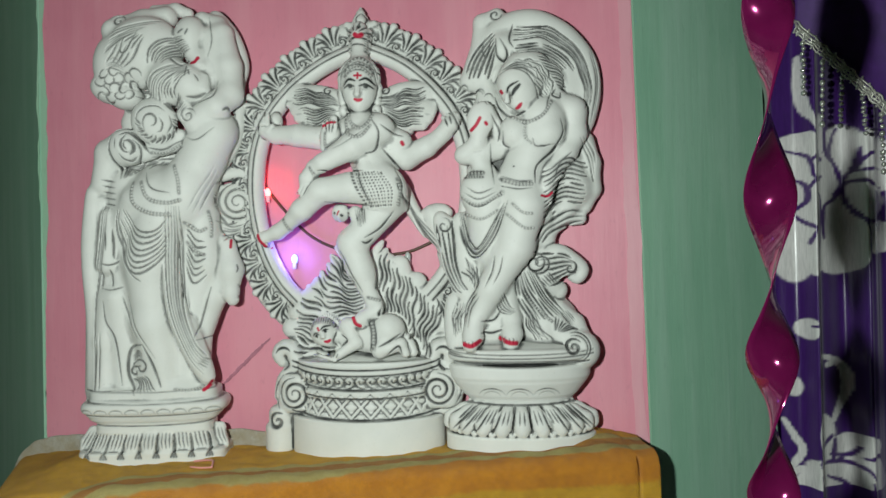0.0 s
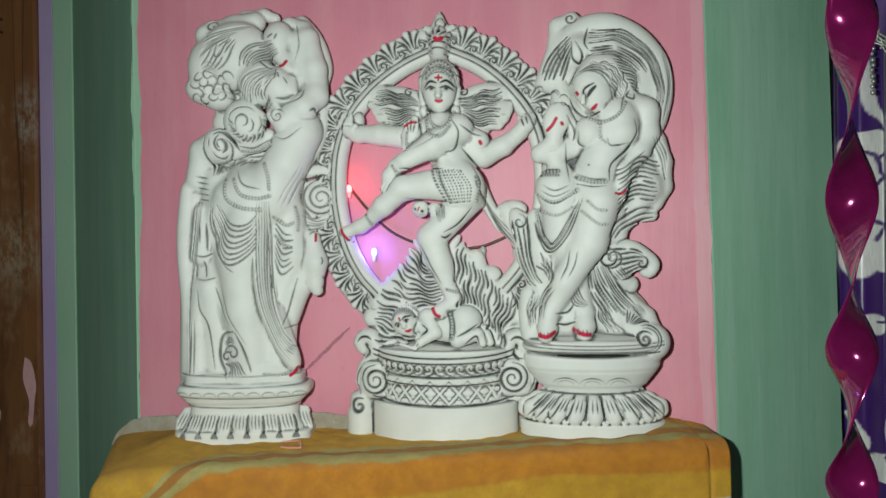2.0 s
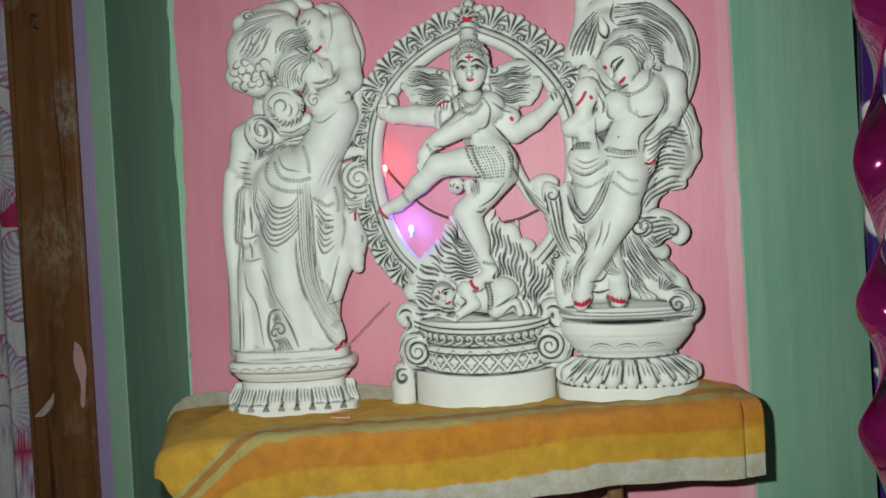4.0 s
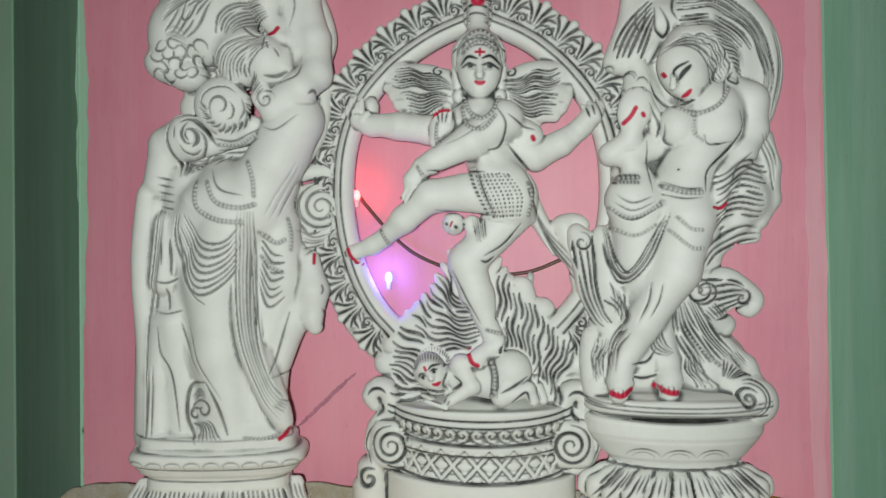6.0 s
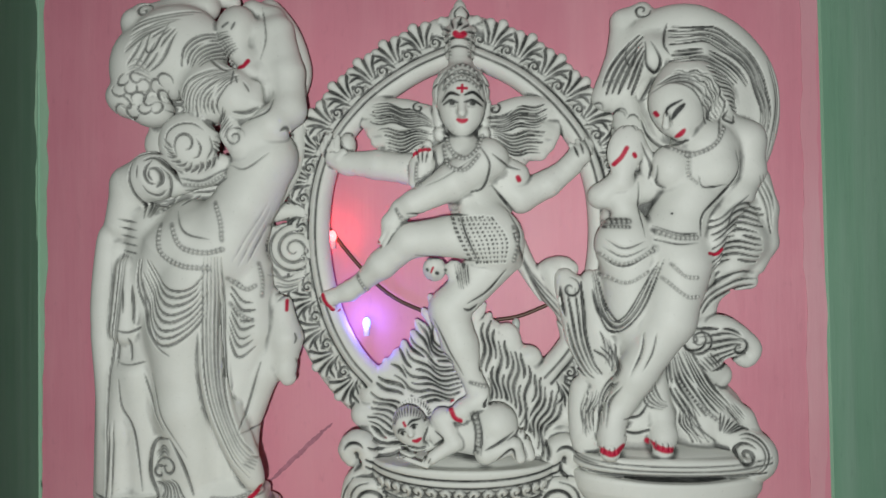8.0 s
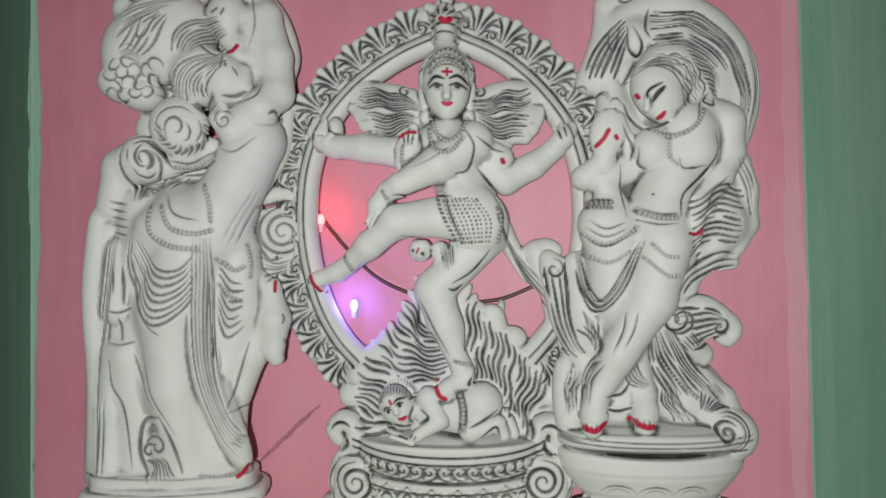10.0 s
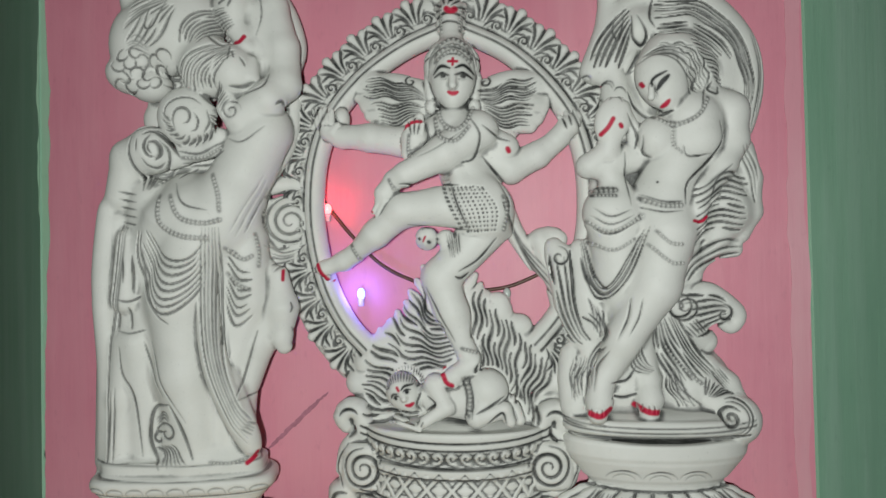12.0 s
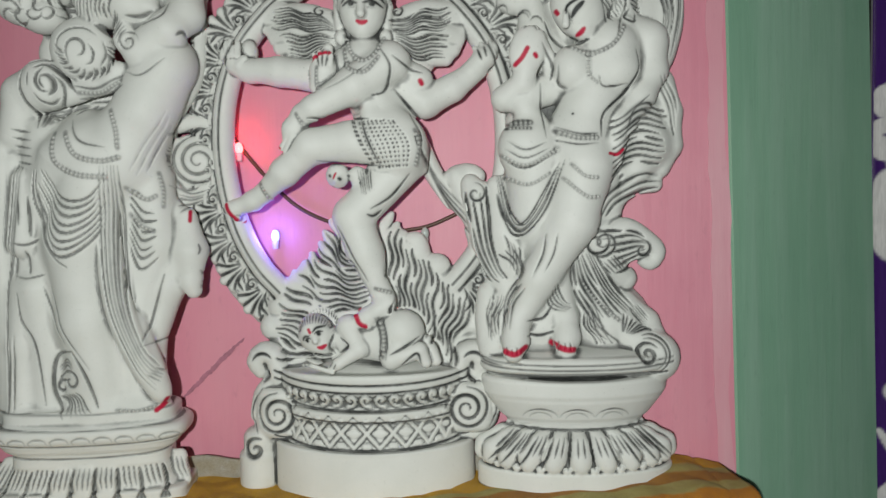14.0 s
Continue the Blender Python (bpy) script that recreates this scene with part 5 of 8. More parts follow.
    c.strand((64.3, 14.0, 248.8, 6), (82.7, 14.0, 255.6, 8), (91.8, 14.0, 253.3, 7), k=3)
    c.strand((75.7, 16.0, 253.4, 9), (87.1, 14.0, 225.6, 10), (96.1, 14.0, 193.3, 10), k=3)
    c.flow([(42.5, 22.0, 289.5), (57.3, 20.0, 255.9), (86.8, 18.0, 223.6)], [(51.4, 22.0, 258.2), (66.3, 20.0, 230.6), (84.4, 18.0, 202.9)], 4, 1.2, 1.5, 0.75, 0, 12)
    c.locks([(-0.2, 64.0, 296.6), (5.8, 64.0, 278.0), (15.9, 62.0, 257.7)], [(28.9, 60.0, 296.4), (41.7, 58.0, 277.8), (39.4, 54.0, 258.3)], 9, 0.75, 1.2, 0.75, 0, 30, 13, 0, 3.4)
    c.locks([(-5.2, 66.0, 298.2), (1.6, 66.0, 279.3), (10.8, 64.0, 260.3)], [(-1.7, 66.0, 297.3), (5.0, 66.0, 279.3), (14.2, 64.0, 260.3)], 2, 0.8, 1.4, 0.9, 0, 30, 14, 0, 3.6)
    c.beads((45.2, 56.0, 287.8), (48.6, 56.0, 275.6), (45.0, 54.0, 260.0), r=1.4, gap=3.2)
    c.groove((2.3, 62.0, 300.1), (9.7, 66.0, 278.4), (18.1, 64.0, 259.0), w=1.1, depth=1.3, ink=0.75)
    c.groove((39.6, 50.0, 302.5), (49.5, 50.0, 282.7), (46.8, 50.0, 265.2), w=1.0, depth=1.0, ink=0.5)
    c.groove((-38.2, 62.0, 298.4), (-9.9, 62.0, 298.1), (9.6, 62.0, 297.0), w=1.4, depth=1.8, ink=0.95)
    c.groove((-32.4, 58.0, 265.8), (-10.5, 58.0, 263.5), (20.0, 58.0, 260.7), w=1.0, depth=1.0, ink=0.55)
    c.groove((39.3, 50.0, 254.3), (23.9, 50.0, 236.8), (8.5, 52.0, 227.3), w=1.1, depth=1.3, ink=0.75)
    c.groove((16.1, 54.0, 226.1), (10.1, 56.0, 221.9), (5.7, 56.0, 223.2), w=1.3, depth=1.5, ink=0.85)
    c.groove((-18.5, 48.0, 214.6), (-7.5, 48.0, 192.4), (4.8, 48.0, 170.3), w=1.1, depth=1.0, ink=0.55)
    c.flow([(-3.1, 52.0, 259.0), (2.0, 52.0, 234.8)], [(8.8, 52.0, 258.9), (10.8, 52.0, 241.3)], 6, 0.9, 1.1, 0.65, 0, 15)
    c.groove((18.1, 52.0, 352.8), (27.0, 60.0, 336.5), (21.3, 60.0, 319.3), (11.8, 60.0, 315.2), w=1.1, depth=1.2, ink=0.55)
    c.groove((-22.8, 62.0, 319.9), (-5.0, 66.0, 327.8), (14.1, 60.0, 341.0), w=1.0, depth=0.7, ink=0.3)
    c.groove((28.6, 44.0, 320.7), (39.6, 44.0, 307.2), (48.3, 44.0, 297.4), w=1.2, depth=1.4, ink=0.7)
    c.groove((28.8, 46.0, 344.7), (39.8, 46.0, 337.0), (50.7, 46.0, 333.3), w=1.1, depth=1.2, ink=0.7)
    c.groove((-80.0, 40.0, 327.3), (-56.8, 42.0, 322.2), (-31.3, 46.0, 317.9), w=1.0, depth=1.0, ink=0.55)
    c.beads((-9.8, 48.0, 365.0), (-3.7, 54.0, 348.7), (6.6, 58.0, 341.4), (16.1, 56.0, 348.0), (21.1, 48.0, 362.1), r=1.5, gap=3.1)
    c.beads((-10.6, 50.0, 353.7), (-5.8, 56.0, 336.7), (7.4, 58.0, 331.9), (18.7, 56.0, 343.6), r=1.4, gap=3.0)
    c.beads((-10.4, 58.0, 403.3), (5.5, 60.0, 411.8), (20.9, 58.0, 402.4), r=1.7, gap=4.2)
    c.beads((-8.7, 56.0, 410.6), (5.0, 58.0, 418.4), (19.1, 56.0, 409.8), r=1.5, gap=4.0)
    for x0, y0, x1, y1 in ((-16.5, 415, -11.5, 421), (-19.5, 408, -13.0, 412), (-20.5, 400, -14.5, 403), (24.5, 415, 19.0, 421), (27.5, 408, 21.0, 412), (28.5, 400, 22.5, 403)):
        c.groove((x0, y0), (x1, y1), w=1.0, depth=1.8, ink=0.7)
    c.groove((-16.1, 50.0, 386.5), (-11.8, 52.0, 403.5), (4.2, 54.0, 410.3), (19.8, 52.0, 402.5), (24.0, 50.0, 385.4), w=1.0, depth=1.4, ink=0.55)
    c.beads((-9.3, 60.0, 397.6), (5.5, 60.0, 406.7), (20.1, 60.0, 396.8), r=1.4, gap=3.2)
    c.groove((-11.1, 60.0, 389.0), (-4.8, 62.0, 400.5), (5.6, 62.0, 403.6), (15.9, 62.0, 399.9), (21.7, 60.0, 388.1), w=0.9, depth=0.8, ink=0.4)
    c.flow([(-7.6, 54.0, 414.1), (-14.4, 52.0, 403.9), (-16.9, 46.0, 392.1)], [(-2.6, 56.0, 414.8), (-7.5, 56.0, 405.0), (-9.9, 54.0, 395.5)], 3, 0.9, 1.0, 0.55, 0, 16)
    c.flow([(17.7, 54.0, 413.3), (24.1, 52.0, 402.8), (25.6, 46.0, 390.9)], [(13.1, 56.0, 414.3), (17.8, 56.0, 404.2), (19.8, 54.0, 394.6)], 3, 0.9, 1.0, 0.55, 0, 17)
    c.beads((-6.9, 34.0, 450.5), (-5.7, 34.0, 428.0), r=1.2, gap=2.6)
    c.beads((11.2, 34.0, 449.8), (10.2, 34.0, 427.5), r=1.2, gap=2.6)
    c.beads((-47.0, 62.0, 302.0), (-42.2, 62.0, 293.3), r=1.2, gap=2.6)
    c.beads((-31.0, 58.0, 338.7), (-32.0, 58.0, 324.7), (-26.7, 58.0, 320.3), r=1.2, gap=2.6)
    c.beads((10.3, 52.0, 164.4), (22.5, 50.0, 161.1), r=1.3, gap=2.8)
    c.beads((-81.7, 44.0, 249.4), (-74.5, 44.0, 236.7), r=1.3, gap=2.8)
    c.groove((-30.9, 58.0, 348.2), (-29.2, 58.0, 339.5), w=0.7, depth=0.9, ink=0.7)
    c.groove((-27.0, 58.0, 348.2), (-26.6, 58.0, 339.4), w=0.7, depth=0.9, ink=0.7)
    c.groove((-23.0, 58.0, 347.2), (-23.9, 58.0, 339.4), w=0.7, depth=0.9, ink=0.7)
    # paint
    for a, m, b in (((-10.5, 62.0, 387.4), (-4.4, 62.0, 393.2), (3.3, 62.0, 390.9)), ((7.7, 62.0, 391.2), (14.6, 62.0, 393.5), (22.3, 62.0, 387.8))):
        c.paint(a, m, b, w=1.6, colour="ink", taper=True)
    for a, m, b in (((-9.7, 62.0, 384.8), (-3.6, 62.0, 387.2), (2.4, 62.0, 384.9)), ((7.6, 62.0, 385.2), (13.7, 62.0, 387.1), (20.9, 62.0, 383.9))):
        c.paint(a, m, b, w=1.45, colour="ink", taper=True)
    c.paint((-2.7, 62.0, 385.4), (-1.9, 62.0, 385.4), w=2.3, colour="ink")
    c.paint((13.2, 62.0, 385.0), (14.1, 62.0, 385.0), w=2.3, colour="ink")
    c.groove((-4.9, 62.0, 382.9), (-1.5, 62.0, 382.4), (1.1, 62.0, 383.2), w=0.8, depth=0.5, ink=0.25)
    c.groove((9.3, 62.0, 382.5), (13.2, 62.0, 382.0), (16.6, 62.0, 382.8), w=0.8, depth=0.5, ink=0.25)
    c.paint((1.5, 62.0, 372.4), (5.4, 62.0, 371.0), (9.2, 62.0, 372.2), w=2.0, taper=True)
    c.paint((2.1, 62.0, 396.8), (9.0, 62.0, 396.6), w=1.3)
    c.paint((5.6, 62.0, 399.3), (5.5, 62.0, 393.7), w=1.2)
    c.paint((-1.3, 36.0, 446.6), (2.3, 36.0, 444.7), (5.9, 36.0, 446.3), w=2.8)
    c.paint((-35.3, 58.0, 344.8), (-28.3, 58.0, 349.1), (-21.2, 58.0, 349.8), w=1.6)
    c.paint((48.9, 46.0, 327.2), (49.8, 46.0, 325.4), w=2.2)
    c.paint((-112.4, 38.0, 233.3), (-109.2, 38.0, 226.4), (-103.2, 38.0, 220.0), w=2.0)
    c.paint((-5.2, 58.0, 144.7), (-1.7, 58.0, 137.7), (2.6, 58.0, 135.2), w=2.2)
    c.paint((-63.7, 56.0, 277.0), (-61.9, 56.0, 276.1), w=1.3)
    c.paint((-34.6, 60.0, 119.6), (-31.9, 60.0, 119.3), (-28.8, 60.0, 121.1), w=1.9, taper=True)
    c.paint((-42.0, 60.0, 133.6), (-40.7, 60.0, 131.4), w=1.3)
    c.paint((-38.5, 60.0, 131.9), (-35.8, 60.0, 135.0), (-29.6, 60.0, 136.0), w=1.2, colour="ink", taper=True)
    c.paint((-46.8, 58.0, 124.7), (-45.4, 58.0, 127.8), (-41.1, 60.0, 128.8), w=1.2, colour="ink", taper=True)
    c.paint((-36.7, 60.0, 130.6), (-34.5, 60.0, 132.4), (-31.4, 60.0, 132.0), w=0.9, colour="ink", taper=True)
    c.paint((-34.0, 60.0, 130.6), (-33.6, 60.0, 130.2), w=1.7, colour="ink")
    c.paint((-45.0, 58.0, 124.7), (-42.5, 60.0, 127.0), (-40.3, 60.0, 126.6), w=0.9, colour="ink", taper=True)
    c.paint((-43.2, 58.0, 125.2), (-42.8, 58.0, 124.7), w=1.5, colour="ink")
    c.paint((-23.7, 54.0, 254.3), (-23.3, 54.0, 253.8), w=1.3, colour="ink")
    c.paint((-15.8, 54.0, 251.6), (-15.3, 54.0, 251.2), w=1.6, colour="ink")
    c.paint((-9.5, 50.0, 254.1), (-9.1, 50.0, 253.7), w=1.3, colour="ink")
    c.paint((-18.8, 54.0, 256.0), (-20.2, 54.0, 252.1), w=0.9)
    c.paint((-22.9, 54.0, 245.5), (-20.7, 54.0, 244.2), w=1.2)
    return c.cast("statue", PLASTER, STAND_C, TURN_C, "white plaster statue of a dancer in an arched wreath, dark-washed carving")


CELL = 0.80
STAND_C, TURN_C = (-0.235, 0.826, 0.9435), 2.0
ringed_statue()


def deer_statue():
    """A draped standing figure with a bird above and a deer at its side, on a lotus base."""
    c = Clay(-112, 100, -1, 84, -12, 502, CELL)
    px = -15
    # lotus base
    c.drum(px, 26, 78, 38, -10, 9, 2.5, square=5)
    c.drum(px, 26, 72, 34, 6, 30, 2, 2, a2=60, b2=27, square=4)
    c.drum(px, 26, 62, 29, 26, 42, 3, 2, square=4)
    c.drum(px, 26, 66, 30, 38, 50, 4, 2, a2=74, b2=35, square=4)
    c.drum(px, 26, 77, 37, 46, 62, 7, 2, square=4)
    c.drum(px, 26, 68, 31, 58, 73, 4, 2, square=4)
    for i in range(-4, 5):
        x = px + i * 16.6
        y = 59 - 0.005 * (x - px) ** 2
        lean = i * 1.7
        for q in (-4.2, 0, 4.2):
            c.limb((x + q * 0.8, y - 8, 28, 4.0), (x + q + lean * 0.6, y - 1, 17, 4.6), (x + lean + q * 0.7, y + 2, 8.5 if q else 6.5, 3.4), k=2.2, flat=1.1)
            c.groove((x + q * 0.9, 27), (x + q + lean * 0.5, 18), (x + q * 0.9 + lean, 12), w=0.85, depth=1.4, ink=0.7)
        c.groove((x + 8.3, 25), (x + 8.4 + lean * 0.6, 16), (x + 8.3 + lean, 6), w=1.5, depth=3.5, ink=0.95)
        c.groove((x + 5.6 + lean, 3.2), (x + 8.3 + lean, 9.5), w=1.3, depth=2.6, ink=0.95, taper=False)
        c.groove((x + 11.0 + lean, 3.2), (x + 8.3 + lean, 9.5), w=1.3, depth=2.6, ink=0.95, taper=False)
        c.groove((x + 8.3 + lean, 7), (x + 8.3 + lean, 3.5), w=1.8, depth=2.6, ink=0.95, taper=False)
        c.groove((x - 6, 48), (x - 7, 51), (x - 2, 53.5), (x + 5, 52.5), (x + 7, 49), w=0.9, depth=0.9, ink=0.4)
    for z, ink in ((36, 0.5), (47, 0.5), (60, 0.3), (72, 0.35)):
        c.groove((px - 72, z + 1), (px, z - 1), (px + 72, z + 1), w=1.0, depth=0.9, ink=ink, taper=False)
    # solid drapery behind
    for a, b, r in (((-72.8, 24.0, 273.4), (-77.8, 24.0, 70.5), 15), ((-42.0, 26.0, 291.9), (-47.1, 26.0, 70.3), 22), ((-9.2, 28.0, 291.7), (-11.3, 30.0, 65.9), 26), ((23.0, 28.0, 272.7), (20.8, 28.0, 69.2), 22)):
        c.limb((*a, r), (*b, r), k=6)
    c.strand((-78.2, 30.0, 287.3, 8), (-81.0, 32.0, 245.6, 9), (-81.0, 34.0, 208.6, 9), (-78.5, 32.0, 143.2, 8), (-79.0, 32.0, 68.5, 8), k=3)
    c.limb((-59.0, 38.0, 259.4, 10), (-60.3, 40.0, 208.9, 13), k=3)
    c.limb((-59.6, 34.0, 210.6, 9), (-58.2, 34.0, 182.7, 10), k=3)
    # legs and skirt
    c.limb((-2.4, 38.0, 263.6, 30), (-16.1, 40.0, 208.3, 27), (-14.6, 40.0, 143.5, 21), (2.3, 38.0, 72.8, 17), k=8)
    c.limb((37.9, 34.0, 258.5, 20), (42.4, 36.0, 207.2, 17), (27.5, 34.0, 146.2, 13), k=6)
    c.limb((-61.5, 34.0, 171.1, 14), (-66.6, 34.0, 124.7, 12), (-67.3, 34.0, 73.4, 15), k=5)
    c.limb((-53.3, 38.0, 171.7, 14), (-50.2, 36.0, 115.5, 8), (-43.3, 38.0, 69.4, 10), k=4)
    c.limb((-6.4, 40.0, 69.0, 18), (37.1, 40.0, 72.6, 13), k=5)
    c.strand((11.0, 52.0, 263.7, 7), (10.0, 54.0, 209.4, 9), (16.5, 56.0, 155.3, 10), (31.3, 54.0, 113.6, 10), (43.7, 50.0, 84.8, 7), k=3, flat=1.1)
    c.strand((25.8, 48.0, 144.4, 8), (39.0, 48.0, 102.7, 9), (45.2, 46.0, 83.5, 7), k=3)
    # deer
    c.limb((65.7, 36.0, 227.9, 9), (69.4, 38.0, 200.0, 14), (69.1, 38.0, 174.3, 9), (70.9, 38.0, 167.2, 7), k=4)
    c.limb((65.2, 34.0, 206.7, 12), (48.2, 32.0, 169.0, 14), (31.5, 32.0, 122.1, 13), (35.4, 30.0, 93.2, 10), k=5)
    c.limb((50.9, 30.0, 234.8, 11), (65.4, 34.0, 225.4, 9), k=3)
    # trunk of the figure
    c.limb((53.1, 36.0, 351.6, 27), (41.7, 38.0, 323.6, 24), (23.0, 38.0, 286.6, 30), (-0.1, 38.0, 258.9, 30), k=10)
    c.ball(58.1, 44.0, 348.3, 17, 18, 20, k=8)
    c.limb((-9.6, 44.0, 282.0, 24), (20.0, 46.0, 268.1, 20), k=8)
    c.limb((-24.4, 40.0, 273.0, 24), (-44.7, 34.0, 245.3, 16), k=6)
    for a, b, r in (((-36.0, 12.0, 366.0), (15.3, 12.0, 316.2), 18), ((-41.5, 12.0, 311.6), (34.3, 12.0, 316.1), 22), ((-31.2, 12.0, 388.2), (49.7, 12.0, 422.2), 20), ((26.3, 12.0, 450.8), (54.5, 12.0, 417.4), 16), ((-54.8, 14.0, 321.0), (-22.5, 14.0, 273.0), 18)):
        c.limb((*a, r), (*b, r), k=5, flat=1.6)
    # raised arm, head, hair, bird
    c.limb((37.6, 50.0, 361.2, 14), (60.6, 52.0, 376.8, 15), (73.4, 46.0, 391.6, 14), k=4)
    c.limb((74.0, 44.0, 389.7, 14), (71.9, 40.0, 422.8, 14), (63.1, 34.0, 459.0, 13), (58.0, 28.0, 470.1, 11), (41.6, 28.0, 476.9, 10), k=4)
    c.strand((54.3, 20.0, 480.4, 10), (71.0, 18.0, 459.4, 9), (80.9, 16.0, 429.7, 8), (78.1, 18.0, 406.6, 6), (78.1, 20.0, 377.6, 6), (74.2, 22.0, 343.9, 6), (55.0, 22.0, 310.6, 6), k=3)
    c.ball(30.9, 48.0, 400.1, 21, 20, 24, 25, k=4)
    c.ball(42.9, 52.0, 397.1, 10, 10, 12, k=5)
    c.limb((48.7, 54.0, 408.0, 4), (48.0, 56.0, 394.1, 6), k=4)
    c.ball(9.8, 44.0, 405.4, 24, 22, 27, k=5)
    c.ball(-19.6, 34.0, 439.7, 42, 26, 40, 20, k=6)
    c.ball(-50.5, 30.0, 426.6, 26, 22, 36, k=6)
    c.ball(-59.3, 32.0, 400.7, 20, 18, 16, -20, k=4)
    c.ball(-41.2, 32.0, 391.5, 18, 16, 14, k=4)
    c.limb((-54.8, 26.0, 465.5, 14), (-22.1, 24.0, 475.5, 14), (0.8, 22.0, 482.5, 12), k=6)
    c.ball(-49.9, 24.0, 475.2, 10, 10, 9, k=3)
    c.limb((-13.7, 16.0, 491.1, 7), (9.7, 16.0, 492.9, 7), (23.0, 16.0, 488.7, 6), k=4)
    c.ball(29.9, 38.0, 457.8, 17, 17, 21, -10, k=3)
    c.limb((28.1, 40.0, 447.5, 12), (39.9, 42.0, 430.5, 9), (42.0, 46.0, 421.1, 9), k=4)
    c.limb((51.5, 34.0, 454.3, 14), (59.2, 36.0, 412.1, 14), k=5)
    c.limb((47.6, 40.0, 420.3, 9), (56.5, 40.0, 397.3, 10), k=5)
    # big ear roll and shoulder curl
    c.ball(-7.2, 46.0, 363.1, 25, 16, 25, k=4)
    c.ball(27.4, 54.0, 371.9, 9, 8, 14, k=3)
    c.limb((-40.0, 38.0, 335.3, 21), (-58.1, 34.0, 328.8, 16), (-68.1, 30.0, 296.6, 13), k=5)
    c.limb((-24.3, 38.0, 328.3, 10), (14.0, 46.0, 336.7, 8), (18.6, 46.0, 345.8, 8), k=4)
    # scroll beside the hip
    c.ball(72.5, 14.0, 274.3, 25, 13, 26, k=3)
    c.strand((53.0, 16.0, 306.2, 7), (84.7, 14.0, 305.2, 8), (89.7, 14.0, 272.2, 7), (77.0, 14.0, 248.1, 8), (57.7, 14.0, 238.6, 8), k=3)
    c.limb((49.1, 16.0, 291.8, 9), (52.4, 16.0, 248.4, 9), (72.2, 14.0, 243.3, 9), k=4)
    sx, sd, sz = 75.2, 24.0, 274.7
    c.flow([(55.2, 24.0, 296.2), (64.6, 24.0, 301.9), (85.8, 24.0, 298.5)], [(54.8, 24.0, 262.9), (64.1, 24.0, 246.2), (83.1, 24.0, 258.0)], 6, 1.0, 1.3, 0.7, 0, 3)
    c.flow([(54.8, 24.0, 255.8), (68.5, 22.0, 248.5), (84.9, 20.0, 252.1)], [(64.2, 26.0, 229.6), (68.7, 24.0, 234.2), (77.7, 20.0, 238.7)], 5, 1.1, 1.4, 0.8, 0, 4)
    c.wipe((sx - 1, sz), (sx + 1, sz), w=25)
    c.spiral(sx, sz, 23, 2.7, 60, 1, 1.7, 2.4, 0.85)
    c.groove(*[(sx + 27 * math.cos(radians(a)), sz + 27 * math.sin(radians(a))) for a in range(-60, 150, 15)], w=1.3, depth=1.6, ink=0.7)
    # engraving: hair
    c.locks([(25.1, 54.0, 453.3), (3.8, 54.0, 451.2), (-8.7, 54.0, 437.7), (-13.4, 54.0, 418.0)], [(34.2, 56.0, 438.4), (23.1, 58.0, 434.2), (12.5, 58.0, 428.8), (4.4, 58.0, 419.8)], 8, 1.1, 2.4, 0.85, 0.6, 34, 38, 0.25)
    c.locks([(-23.5, 48.0, 459.0), (-41.6, 50.0, 448.4), (-55.5, 46.0, 432.2), (-61.8, 44.0, 416.4)], [(-12.1, 54.0, 451.1), (-17.6, 54.0, 434.9), (-27.1, 52.0, 424.6), (-39.3, 50.0, 416.0)], 5, 1.0, 1.8, 0.6, 1.2, 40, 60, 0.5)
    c.flow([(-51.0, 40.0, 461.5), (-18.4, 40.0, 468.9), (7.3, 38.0, 473.1)], [(-59.6, 46.0, 430.8), (-49.2, 48.0, 443.1), (-29.1, 50.0, 452.0)], 6, 1.0, 1.3, 0.55, 0.5, 7)
    c.groove((-34.8, 54.0, 452.1), (-39.4, 54.0, 436.5), (-32.4, 54.0, 436.5), (-20.3, 54.0, 459.0), w=1.2, depth=1.6, ink=0.8)
    c.flow([(-52.7, 50.0, 428.5), (-46.1, 50.0, 430.7), (-36.5, 50.0, 422.7)], [(-59.5, 50.0, 414.9), (-49.8, 50.0, 417.3), (-36.0, 52.0, 411.5)], 4, 1.0, 1.2, 0.55, 0, 8)
    rnd = random.Random(5)
    bx, _, bz = (-63.5, 46.0, 395.1)
    for i in range(17):
        x, z = bx + (i % 5) * 9.8 + (i // 5 % 2) * 4.6 + rnd.uniform(-1, 1), bz - 7 + (i // 5) * 8.6 + (i % 5) * 1.6 + rnd.uniform(-1, 1)
        rx, rz, tilt = rnd.uniform(4.8, 6.6), rnd.uniform(3.6, 5.2), rnd.uniform(-1.2, 1.2)
        ring = [(x + rx * math.cos(a) * math.cos(tilt) - rz * math.sin(a) * math.sin(tilt), z + rx * math.cos(a) * math.sin(tilt) + rz * math.sin(a) * math.cos(tilt)) for a in np.linspace(0.9 * i, 0.9 * i + 4.6, 7)]
        c.groove(*ring, w=0.9, depth=2.0, ink=0.55)
    c.spiral(*(-45.9, 34.0, 473.6)[::2], 8, 1.2, 0, 1, 1.3, 1.8, 0.9)
    c.flow([(13.4, 60.0, 377.5), (20.5, 62.0, 383.9), (23.2, 64.0, 392.3)], [(24.2, 60.0, 364.2), (26.9, 62.0, 370.6), (31.8, 64.0, 374.7)], 6, 1.0, 1.4, 0.8, 0, 10)
    ex, ed, ez = -1.6, 62.0, 360.7
